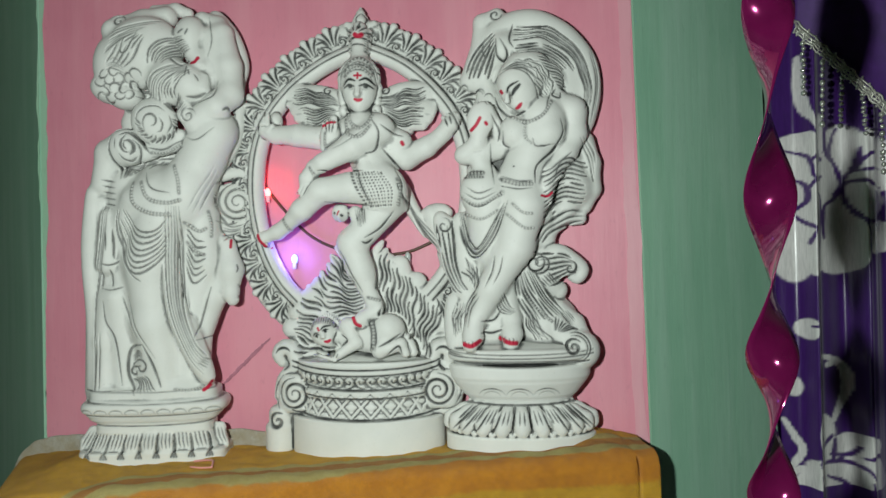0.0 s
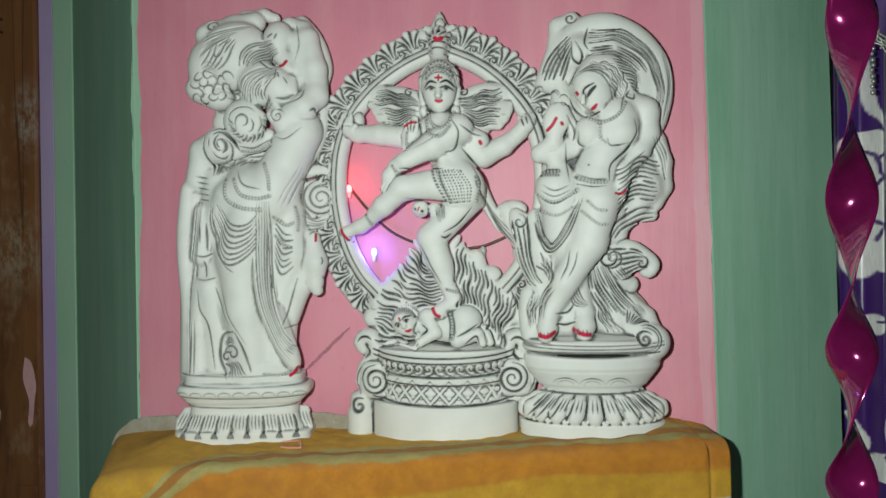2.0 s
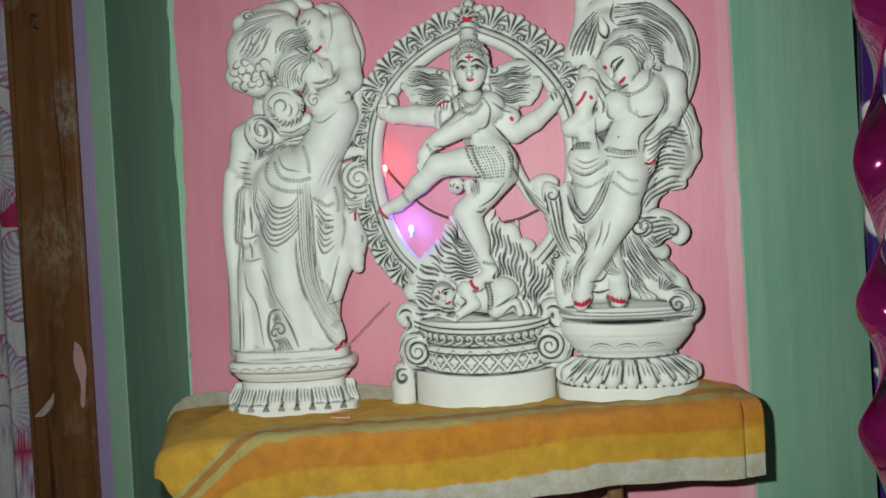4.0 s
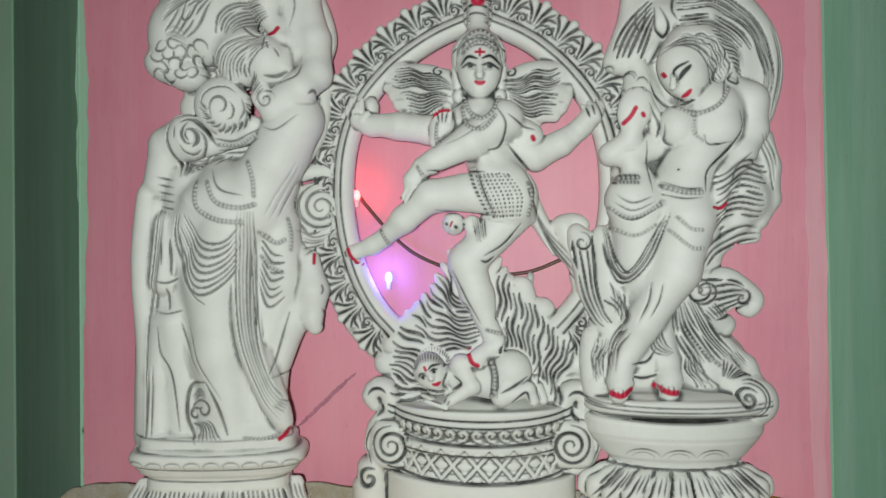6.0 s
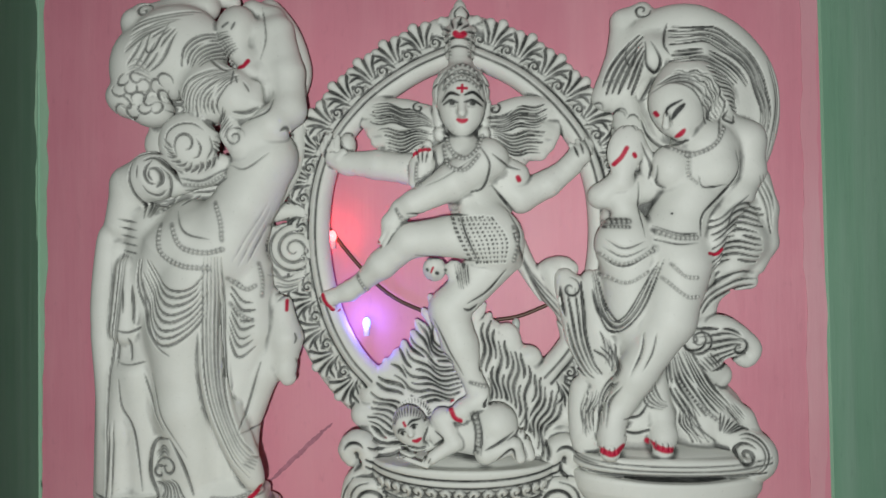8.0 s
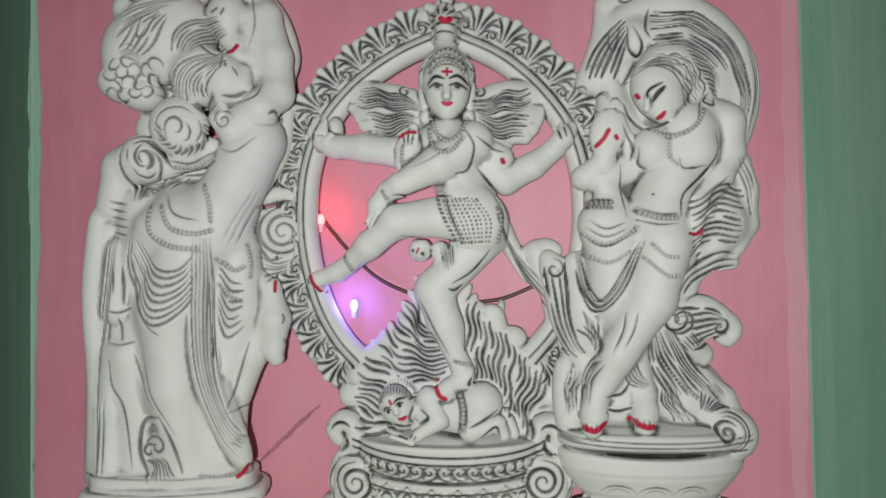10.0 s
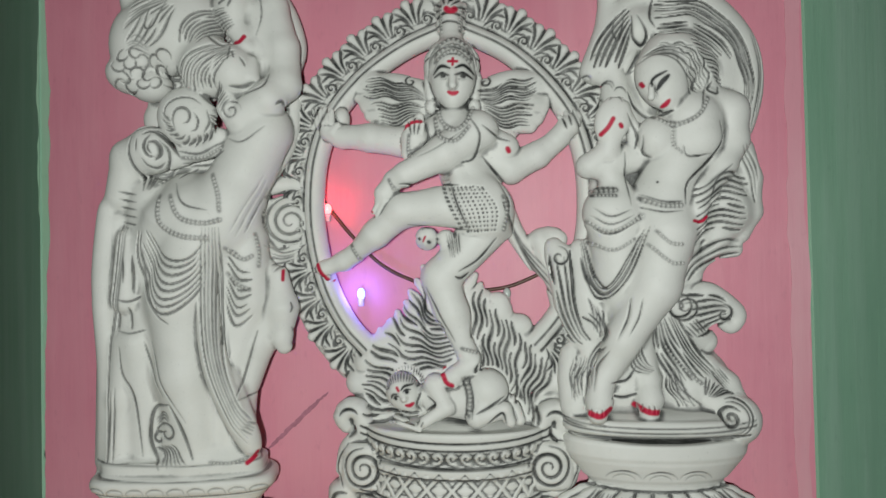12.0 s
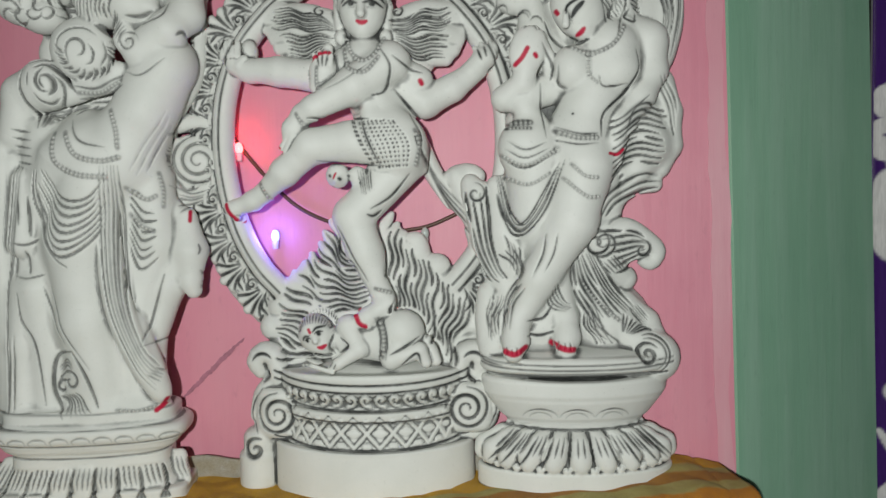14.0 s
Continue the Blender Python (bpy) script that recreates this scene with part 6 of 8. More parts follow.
    c.groove((-14.5, 62.0, 350.5), (-15.7, 62.0, 359.4), (-12.2, 62.0, 366.5), (-5.6, 62.0, 367.4), (-1.7, 62.0, 363.0), (-2.7, 62.0, 356.8), (-7.1, 62.0, 355.0), w=1.2, depth=2.2, ink=0.5)
    c.groove((1.8, 62.0, 363.9), (4.8, 62.0, 357.7), (2.9, 62.0, 350.6), (-1.5, 62.0, 348.3), w=1.0, depth=1.5, ink=0.4)
    c.groove((-23.7, 60.0, 357.9), (-21.9, 60.0, 369.0), (-13.1, 60.0, 375.7), (-1.7, 60.0, 376.6), (7.0, 60.0, 371.7), w=1.1, depth=1.6, ink=0.45)
    c.groove((11.4, 60.0, 366.9), (13.0, 60.0, 357.1), (8.5, 60.0, 348.1), w=1.0, depth=1.4, ink=0.5)
    for i in range(26):
        q = radians(186 + 7.4 * i + rnd.uniform(-2, 2))
        r0, r1 = rnd.uniform(14.5, 18.5), rnd.uniform(20.5, 24)
        c.groove((ex + r0 * math.cos(q), ez + r0 * math.sin(q)), (ex + 0.5 * (r0 + r1) * math.cos(q - 0.10), ez + 0.5 * (r0 + r1) * math.sin(q - 0.10)), (ex + r1 * math.cos(q - 0.26), ez + r1 * math.sin(q - 0.26)), w=rnd.uniform(0.7, 1.1), depth=1.8, ink=rnd.uniform(0.45, 0.9))
    c.locks([(4.9, 58.0, 379.7), (13.6, 58.0, 372.5), (22.4, 58.0, 368.1)], [(8.9, 60.0, 381.1), (17.6, 60.0, 377.6), (25.5, 60.0, 374.9)], 4, 1.0, 2.2, 1.0, 0, 30, 33, 0)
    c.locks([(26.5, 58.0, 422.6), (2.7, 60.0, 416.6), (-16.0, 58.0, 398.3), (-24.4, 54.0, 377.6)], [(38.6, 66.0, 411.9), (27.2, 66.0, 405.7), (21.0, 66.0, 391.5), (23.0, 64.0, 378.7)], 11, 0.8, 1.9, 0.55, 0.9, 30, 34, 0.5)
    c.spiral(*(32.1, 58.0, 365.4)[::2], 9, 1.6, 0, 1, 1.0, 1.4, 0.3)
    c.groove((-52.1, 50.0, 345.8), (-53.6, 50.0, 333.6), (-51.1, 50.0, 322.3), (-45.5, 50.0, 311.5), (-44.3, 50.0, 300.7), w=1.4, depth=2.2, ink=0.85)
    c.groove((-46.2, 52.0, 342.8), (-46.8, 52.0, 333.0), w=0.9, depth=1.2, ink=0.6)
    c.groove((-55.2, 50.0, 346.7), (-46.5, 52.0, 351.8), (-36.8, 52.0, 354.5), (-27.1, 52.0, 352.3), w=1.0, depth=1.4, ink=0.6)
    c.groove((-41.5, 54.0, 347.1), (-34.5, 54.0, 349.8), (-26.6, 54.0, 346.2), (-19.6, 54.0, 338.1), (-12.7, 54.0, 327.8), w=1.8, depth=2.6, ink=1.0)
    c.groove((-31.8, 54.0, 348.0), (-23.1, 54.0, 340.8), (-16.2, 54.0, 330.9), w=0.9, depth=1.4, ink=0.7)
    c.groove((-35.4, 54.0, 347.1), (-39.0, 54.0, 340.8), (-39.5, 54.0, 334.1), (-36.5, 54.0, 328.7), (-32.1, 54.0, 327.8), w=1.4, depth=2.2, ink=0.85)
    c.groove((-36.3, 54.0, 339.9), (-31.9, 54.0, 340.8), (-28.0, 54.0, 336.8), (-27.6, 54.0, 330.5), (-31.2, 54.0, 325.6), w=2.0, depth=3.0, ink=1.0)
    c.groove((-36.3, 54.0, 339.0), (-36.8, 54.0, 334.5), (-33.8, 54.0, 330.5), w=1.0, depth=1.8, ink=0.8)
    c.groove((-28.4, 54.0, 341.7), (-22.7, 54.0, 335.4), (-21.5, 54.0, 326.4), (-25.6, 54.0, 318.4), (-33.1, 54.0, 315.2), w=1.2, depth=1.9, ink=0.75)
    c.groove((-41.8, 54.0, 326.5), (-38.3, 54.0, 321.1), (-31.3, 54.0, 319.3), (-25.1, 54.0, 323.8), w=1.0, depth=1.5, ink=0.6)
    c.groove((-37.3, 52.0, 312.2), (-31.6, 52.0, 312.7), (-24.9, 52.0, 316.7), w=1.6, depth=2.2, ink=0.95)
    c.locks([(-42.6, 52.0, 315.0), (-41.8, 52.0, 306.9), (-43.2, 52.0, 298.8)], [(-35.5, 52.0, 313.1), (-35.6, 52.0, 307.7), (-39.2, 52.0, 299.6)], 3, 1.2, 2.2, 0.95, 0, 40, 35, 0)
    c.beads((-35.6, 52.0, 305.0), (-31.2, 52.0, 308.6), (-26.3, 52.0, 313.1), r=1.5, gap=3.4)
    c.groove((-14.6, 54.0, 311.1), (-9.3, 54.0, 316.5), (-3.9, 54.0, 321.0), w=1.2, depth=1.6, ink=0.7)
    c.groove((-15.1, 54.0, 333.6), (3.5, 58.0, 331.0), (23.9, 60.0, 340.6), w=1.2, depth=1.6, ink=0.85)
    c.groove((-10.8, 54.0, 323.3), (10.1, 58.0, 325.6), (25.2, 60.0, 333.0), w=1.1, depth=1.4, ink=0.75)
    c.beads((-11.1, 56.0, 327.6), (7.5, 60.0, 328.1), (23.9, 62.0, 336.8), r=1.4, gap=3)
    c.groove((27.5, 66.0, 343.4), (40.6, 66.0, 339.9), (60.1, 64.0, 352.5), w=1.0, depth=1.0, ink=0.45)
    c.groove((43.2, 66.0, 379.7), (58.6, 66.0, 385.5), (62.7, 64.0, 397.0), w=1.2, depth=1.4, ink=0.75)
    c.groove((69.2, 50.0, 370.4), (73.7, 50.0, 373.6), (74.6, 50.0, 369.9), w=1.4, depth=1.8, ink=0.9)
    c.groove((50.8, 44.0, 478.5), (55.5, 48.0, 451.4), (51.0, 50.0, 431.6), w=1.0, depth=1.0, ink=0.35)
    c.groove((9.5, 52.0, 431.7), (23.0, 56.0, 420.9), (32.6, 56.0, 424.0), w=1.6, depth=2.0, ink=0.8)
    c.flow([(15.8, 50.0, 445.0), (22.4, 52.0, 431.5)], [(22.7, 52.0, 450.8), (32.5, 54.0, 437.3)], 4, 1.0, 1.0, 0.5, 0, 12)
    # engraving: jewellery and pleats
    c.beads((16.3, 66.0, 312.5), (22.2, 68.0, 296.9), (23.8, 68.0, 281.4), r=1.5, gap=3.2)
    c.beads((-17.7, 62.0, 295.1), (-8.9, 66.0, 277.2), (9.8, 68.0, 271.8), (25.0, 68.0, 274.8), r=1.6, gap=3.4)
    c.beads((-28.5, 58.0, 295.3), (-25.8, 62.0, 273.0), (-8.2, 66.0, 261.8), (14.0, 68.0, 259.4), r=1.6, gap=3.4)
    c.groove((-15.4, 62.0, 306.2), (-5.8, 66.0, 288.3), (14.2, 68.0, 282.4), w=1.0, depth=1.1, ink=0.65)
    c.beads((26.0, 64.0, 251.2), (39.1, 64.0, 242.2), (48.1, 60.0, 245.5), r=1.5, gap=3.2)
    c.beads((25.8, 64.0, 230.3), (34.5, 64.0, 221.3), (44.7, 60.0, 216.3), r=1.5, gap=3.2)
    c.beads((49.3, 58.0, 263.4), (51.9, 56.0, 249.8), (51.8, 54.0, 236.1), r=1.3, gap=3)
    c.locks([(-36.4, 62.0, 270.8), (-22.4, 66.0, 248.6), (-1.9, 68.0, 245.8), (15.2, 66.0, 264.2)], [(-46.7, 58.0, 244.9), (-30.3, 62.0, 196.9), (-2.9, 66.0, 205.0), (22.0, 66.0, 244.6)], 8, 0.85, 2.2, 0.42, 0, 40, 13, 0.1)
    c.locks([(-40.5, 60.0, 270.8), (-43.2, 58.0, 245.8), (-23.3, 62.0, 194.1)], [(-48.0, 56.0, 268.2), (-47.5, 56.0, 236.8), (-27.5, 60.0, 191.2)], 2, 1.1, 2.4, 0.6, 0, 40, 14, 0)
    c.groove((-43.5, 58.0, 250.8), (-41.0, 60.0, 219.6), (-29.1, 64.0, 197.6), (-19.2, 64.0, 189.5), w=1.4, depth=1.9, ink=0.9)
    c.locks([(27.7, 64.0, 247.2), (36.4, 64.0, 236.4), (49.3, 58.0, 233.2)], [(23.3, 62.0, 205.1), (31.8, 62.0, 182.5), (50.4, 56.0, 195.0)], 7, 0.85, 2.1, 0.42, 0, 40, 16, 0.1)
    c.flow([(8.7, 64.0, 268.3), (5.1, 66.0, 210.7), (10.6, 68.0, 153.2), (33.2, 64.0, 98.2), (48.7, 58.0, 83.4)], [(24.0, 64.0, 268.2), (22.5, 66.0, 210.5), (25.4, 66.0, 157.0), (38.3, 62.0, 120.0), (50.7, 58.0, 105.2)], 6, 1.3, 1.6, 0.6, 0, 18, 0.03)
    c.groove((-36.3, 56.0, 174.3), (-26.7, 60.0, 138.9), (-7.3, 60.0, 107.1), w=1.0, depth=0.9, ink=0.45)
    c.groove((49.9, 54.0, 181.6), (40.6, 54.0, 149.9), (33.6, 54.0, 125.0), w=1.1, depth=1.3, ink=0.7)
    c.groove((33.6, 54.0, 125.0), (52.9, 48.0, 130.0), (61.8, 46.0, 147.9), w=1.0, depth=1.1, ink=0.55)
    c.groove((-64.4, 50.0, 169.2), (-62.0, 50.0, 146.5), (-52.1, 50.0, 125.9), (-45.2, 50.0, 77.9), w=1.2, depth=1.4, ink=0.8)
    c.groove((-43.5, 54.0, 174.1), (-35.1, 54.0, 146.8), (-26.4, 54.0, 128.5), w=1.0, depth=1.0, ink=0.5)
    c.groove((-69.0, 48.0, 209.9), (-75.0, 46.0, 145.9), (-75.1, 46.0, 72.8), w=1.0, depth=1.2, ink=0.55, taper=False)
    for x in range(5):
        c.groove((-66 + x * 0.6, 300 - x * 6.4), (-50 + x * 0.3, 297 - x * 6.4), w=0.9, depth=1.1, ink=0.5)
    c.groove((-60.8, 50.0, 246.1), (-59.9, 52.0, 223.7), w=1.3, depth=1.6, ink=0.85)
    c.groove((-52.8, 50.0, 246.1), (-51.6, 52.0, 214.5), w=1.3, depth=1.6, ink=0.85)
    c.groove((-55.6, 46.0, 202.6), (-54.1, 46.0, 184.4), w=1.4, depth=1.6, ink=0.9)
    c.groove((-67.4, 50.0, 210.0), (-55.4, 54.0, 207.6), (-45.5, 52.0, 211.8), w=1.2, depth=1.5, ink=0.6)
    c.groove((-67.6, 48.0, 182.6), (-55.8, 50.0, 180.9), (-41.9, 52.0, 183.7), w=1.0, depth=1.1, ink=0.5)
    # carved panel between the legs
    c.groove((-21.5, 56.0, 122.1), (-36.0, 52.0, 116.9), (-39.2, 50.0, 91.4), (-30.6, 50.0, 68.4), w=1.7, depth=2.6, ink=0.9)
    c.groove((-21.5, 56.0, 122.1), (-10.7, 56.0, 101.5), (-2.1, 56.0, 76.4), w=1.6, depth=2.2, ink=0.85)
    c.spiral(*(-24.8, 52.0, 97.4)[::2], 10, 1.3, 200, -1, 1.3, 2.4, 0.85)
    c.spiral(*(-32.0, 52.0, 92.1)[::2], 7, 1.0, 20, 1, 1.1, 2.0, 0.75)
    c.locks([(-35.3, 52.0, 108.6), (-27.3, 52.0, 116.6), (-19.3, 52.0, 110.1)], [(-33.7, 52.0, 102.2), (-27.4, 52.0, 108.4), (-21.2, 52.0, 103.7)], 3, 1.0, 1.8, 0.85, 0, 30, 19, 0)
    c.locks([(-37.4, 52.0, 84.1), (-29.5, 52.0, 79.3), (-28.7, 52.0, 66.6)], [(-19.9, 54.0, 88.8), (-13.7, 54.0, 83.2), (-4.1, 54.0, 70.2)], 6, 1.1, 2.2, 0.95, 0.8, 20, 20, 0)
    c.beads((11.7, 58.0, 73.5), (27.2, 58.0, 72.2), (42.4, 56.0, 75.2), r=1.2, gap=3)
    c.flow([(36.8, 60.0, 101.5), (47.5, 58.0, 93.9)], [(43.5, 60.0, 108.1), (50.7, 58.0, 102.9)], 4, 0.9, 1.1, 0.6, 0, 21)
    # soft folds on the cloth over the legs, veil lines, hair ends
    c.flow([(-64.9, 46.0, 273.3), (-68.6, 46.0, 227.9), (-73.5, 44.0, 182.1)], [(-56.7, 48.0, 268.7), (-60.8, 48.0, 227.9), (-65.8, 46.0, 173.1)], 3, 1.0, 1.4, 0.6, 0, 42)
    c.flow([(-74.1, 44.0, 136.4), (-75.8, 44.0, 72.2)], [(-67.1, 46.0, 136.7), (-68.0, 46.0, 72.6)], 2, 1.0, 1.2, 0.5, 0, 43)
    c.flow([(46.3, 50.0, 123.8), (53.0, 48.0, 143.9), (61.4, 48.0, 166.7)], [(51.8, 48.0, 116.2), (61.7, 46.0, 138.7), (67.8, 48.0, 166.6)], 2, 0.9, 1.0, 0.35, 0, 44)
    c.flow([(27.9, 62.0, 263.6), (40.5, 64.0, 285.8), (56.8, 60.0, 312.8)], [(42.9, 60.0, 259.0), (52.6, 58.0, 281.4), (63.8, 54.0, 308.6)], 3, 0.9, 0.7, 0.22, 0, 45)
    # paint
    c.paint((34.1, 62.0, 423.9), (38.0, 62.0, 424.8), (41.6, 62.0, 429.2), w=2.1)
    c.paint((71.1, 48.0, 231.9), (71.1, 48.0, 224.1), w=1.5)
    c.paint((41.8, 60.0, 71.5), (46.3, 60.0, 75.0), (50.5, 58.0, 80.2), w=2.2)
    c.paint((28.7, 56.0, 454.7), (31.3, 56.0, 459.8), w=1.2, colour="ink", taper=True)
    c.paint((21.1, 56.0, 457.1), (25.6, 56.0, 459.8), w=1.2, colour="ink")
    c.groove((40.0, 62.0, 409.3), (43.0, 62.0, 404.9), (44.3, 60.0, 401.8), w=1.0, depth=1.2, ink=0.6)
    c.groove((31.4, 62.0, 385.3), (41.0, 62.0, 385.3), (50.9, 58.0, 389.7), w=1.6, depth=1.8, ink=0.7)
    c.paint((31.4, 60.0, 419.2), (30.5, 60.0, 407.1), w=1.1, colour="ink", taper=True)
    c.paint((33.5, 66.0, 414.0), (35.2, 66.0, 408.8), w=1.0, colour="ink", taper=True)
    c.paint((78.0, 50.0, 205.4), (79.3, 50.0, 200.8), (77.9, 50.0, 197.1), w=0.9, colour="ink", taper=True)
    c.groove((78.1, 46.0, 183.7), (80.1, 44.0, 177.3), (77.5, 46.0, 168.4), w=1.3, depth=1.4, ink=0.8)
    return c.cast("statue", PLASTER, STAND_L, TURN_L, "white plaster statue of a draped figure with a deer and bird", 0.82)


STAND_L, TURN_L = (-0.455, 0.815, 0.940), 11.0
deer_statue()


def leaning_statue():
    """A figure with sweeping hair and a hand mirror, on a bowl-shaped lotus base."""
    c = Clay(-105, 100, -1, 84, -2, 474, CELL)
    px = -6
    # base
    c.drum(px, 22, 79, 38, -1, 17, 2.5)
    c.drum(px, 22, 74, 34, 16, 48, 3, 2, a2=46, b2=20)
    c.drum(px, 22, 52, 24, 46, 56, 3, 2, a2=56, b2=27)
    c.drum(px, 22, 57, 28, 54, 74, 4, 3, a2=73, b2=37)
    c.drum(px, 22, 73, 37, 72, 90, 5, 2, a2=76, b2=38)
    c.drum(px, 22, 70, 34, 88, 96, 2, 0)
    c.drum(px, 22, 76, 38, 94, 106, 4, 0, square=2.6)
    for i in range(-5, 6):
        a = radians(i * 16.0)
        lift = 5.5 * (1 - math.cos(a))
        tip = 22.5 + lift
        c.limb((px + 48 * math.sin(a), 22 + 22 * math.cos(a), 45 + lift, 5.0), (px + 60 * math.sin(a), 23 + 29 * math.cos(a), 36 + lift, 8.0), (px + 73 * math.sin(a), 21 + 34 * math.cos(a), 27 + lift, 9.4), (px + 76 * math.sin(a), 21 + 36 * math.cos(a), tip, 6.5), k=2.5, flat=1.3)
        m = radians((i + 0.5) * 16.0)
        lift_m = 5.5 * (1 - math.cos(m))
        c.groove((px + 50 * math.sin(m), 43 + lift_m), (px + 63 * math.sin(m), 31 + lift_m), (px + 75 * math.sin(m), 20 + lift_m), w=1.1, depth=2.0, ink=0.85)
        c.ball(px + 76 * math.sin(m), 21 + 36 * math.cos(m), 18.5 + lift_m, 3.6, 3.0, 3.2, k=0.8)
        for turn in (-2.4, 2.4):
            b = a + radians(turn)
            c.groove((px + 51 * math.sin(b), 43 + lift), (px + 59 * math.sin(b), 36 + lift), (px + 66 * math.sin(b), 30 + lift), w=0.9, depth=1.3, ink=0.62)
    for z, ink, h in ((48, 0.6, 5), (97, 0.5, 5), (101, 0.35, 5)):
        c.groove(*[(px + 76 * math.sin(radians(a)), z + h * (1 - math.cos(radians(a)))) for a in range(-80, 81, 16)], w=1.1, depth=1.0, ink=ink, taper=False)
    c.groove(*[(px + 74 * math.sin(radians(a)), 90.5 + 4 * (1 - math.cos(radians(a)))) for a in range(-72, 73, 12)], w=3.0, depth=3.0, ink=0.95)
    for x in (-36, -8, 20):
        c.groove(*[(x + 14 * math.cos(radians(a)), 57 + 9 * math.sin(radians(a))) for a in range(15, 166, 15)], w=0.9, depth=0.9, ink=0.4)
        c.groove(*[(x + 9 * math.cos(radians(a)), 57 + 6 * math.sin(radians(a))) for a in range(15, 166, 15)], w=0.8, depth=0.7, ink=0.3)
    c.ball(px, 22, 101, 76, 38, 11, k=1)
    # backing drapery
    c.limb((-42.3, 18.0, 291.1, 16), (-38.1, 18.0, 237.0, 22), (-38.3, 18.0, 173.8, 22), (-29.9, 20.0, 129.0, 26), k=6, flat=1.1)
    c.limb((15.2, 18.0, 304.0, 20), (15.0, 18.0, 236.8, 18), (-2.8, 18.0, 173.9, 18), (19.2, 18.0, 128.9, 24), k=6, flat=1.1)
    c.strand((-87.2, 18.0, 244.1, 8), (-81.9, 18.0, 228.2, 10), (-74.2, 20.0, 192.1, 11), (-59.0, 22.0, 160.8, 11), (-43.5, 22.0, 147.4, 9), k=3)
    c.strand((-65.1, 20.0, 241.8, 9), (-58.9, 22.0, 201.3, 12), (-48.3, 24.0, 165.7, 12), k=4)
    c.ball(-82.1, 20.0, 235.1, 12, 10, 12, k=3)
    c.strand((-74.6, 22.0, 156.2, 8), (-75.0, 24.0, 129.6, 9), (-71.2, 28.0, 112.6, 9), (-57.1, 24.0, 158.9, 9), k=4)
    c.limb((-63.3, 20.0, 142.4, 14), (-65.9, 22.0, 115.6, 14), k=5)
    # drapery on the other side
    c.limb((66.2, 16.0, 321.4, 13), (72.7, 16.0, 299.0, 12), (73.5, 16.0, 272.2, 11), (66.1, 16.0, 254.4, 9), k=4)
    c.limb((45.8, 18.0, 303.6, 18), (54.5, 18.0, 272.3, 20), (45.8, 18.0, 252.3, 14), k=5)
    c.limb((61.7, 16.0, 241.0, 7), (41.4, 18.0, 241.2, 9), (26.0, 18.0, 227.8, 10), (21.5, 18.0, 200.9, 12), k=4)
    c.limb((21.0, 20.0, 196.6, 16), (41.3, 18.0, 191.9, 14), (57.3, 16.0, 189.4, 9), k=4)
    c.ball(53.5, 18.0, 189.7, 10, 10, 11, k=3)
    c.limb((25.3, 20.0, 174.2, 14), (36.8, 18.0, 165.0, 10), k=4)
    c.strand((2.4, 24.0, 179.2, 10), (17.6, 24.0, 148.0, 12), (39.3, 24.0, 121.4, 13), (52.3, 24.0, 112.6, 12), k=4)
    c.limb((36.2, 20.0, 142.9, 12), (53.6, 20.0, 129.5, 10), (59.5, 22.0, 116.6, 10), k=4)
    c.ball(58.9, 30.0, 102.3, 19, 18, 20, k=3)
    # hair sweep
    arc = [(-47.9, 14.0, 393.2), (-34.8, 16.0, 421.7), (-15.2, 18.0, 445.2), (15.5, 18.0, 451.1), (46.7, 16.0, 435.3), (68.3, 14.0, 408.6), (72.6, 14.0, 375.1), (64.7, 14.0, 341.7)]
    c.strand(*[(*p, 13) for p in arc], k=4, flat=1.1)
    c.ball(24.8, 16.0, 409.1, 46, 16, 46, k=6)
    c.ball(42.2, 16.0, 375.3, 32, 14, 36, k=6)
    c.limb((-33.4, 20.0, 407.2, 13), (-16.2, 22.0, 424.1, 16), (14.9, 20.0, 423.9, 20), k=6)
    c.limb((-54.6, 14.0, 391.0, 9), (-41.5, 16.0, 412.8, 12), (-38.2, 14.0, 454.0, 9), (-22.5, 14.0, 460.8, 9), k=5)
    c.limb((-37.5, 18.0, 394.3, 9), (-32.8, 16.0, 363.2, 14), (-24.0, 16.0, 345.1, 14), k=5)
    for a, b, r in (((-14.1, 12.0, 386.1), (-14.2, 12.0, 345.5), 20), ((-23.2, 12.0, 341.1), (-14.4, 12.0, 295.7), 20), ((43.3, 12.0, 304.1), (34.4, 12.0, 245.5), 18), ((12.0, 12.0, 163.9), (38.6, 12.0, 136.8), 18), ((-37.1, 12.0, 200.3), (-23.9, 12.0, 118.1), 24)):
        c.limb((*a, r), (*b, r), k=5, flat=1.6)
    for a, b in (((-17.9, 20.0, 438.0), (-55.8, 16.0, 390.7)), ((-18.3, 22.0, 435.2), (-49.9, 18.0, 386.5)), ((-17.4, 24.0, 432.4), (-43.2, 20.0, 386.0)), ((-16.6, 24.0, 430.2), (-36.1, 20.0, 386.7)), ((-15.7, 24.0, 428.0), (-29.0, 20.0, 390.2))):
        c.limb((*a, 6), ((a[0] + b[0]) / 2, b[1] + 4, (a[2] + b[2]) / 2, 6.5), (*b, 4.5), k=1.2)
    # trunk
    c.limb((21.7, 34.0, 344.1, 27), (8.2, 36.0, 307.2, 21), (-2.0, 34.0, 279.1, 26), k=8)
    c.ball(-6.5, 44.0, 330.4, 16.5, 15, 18, k=4)
    c.ball(26.5, 46.0, 329.7, 18, 16, 19, k=4)
    c.limb((53.6, 34.0, 352.3, 15), (55.6, 34.0, 328.5, 13), (45.8, 38.0, 308.8, 12), k=4)
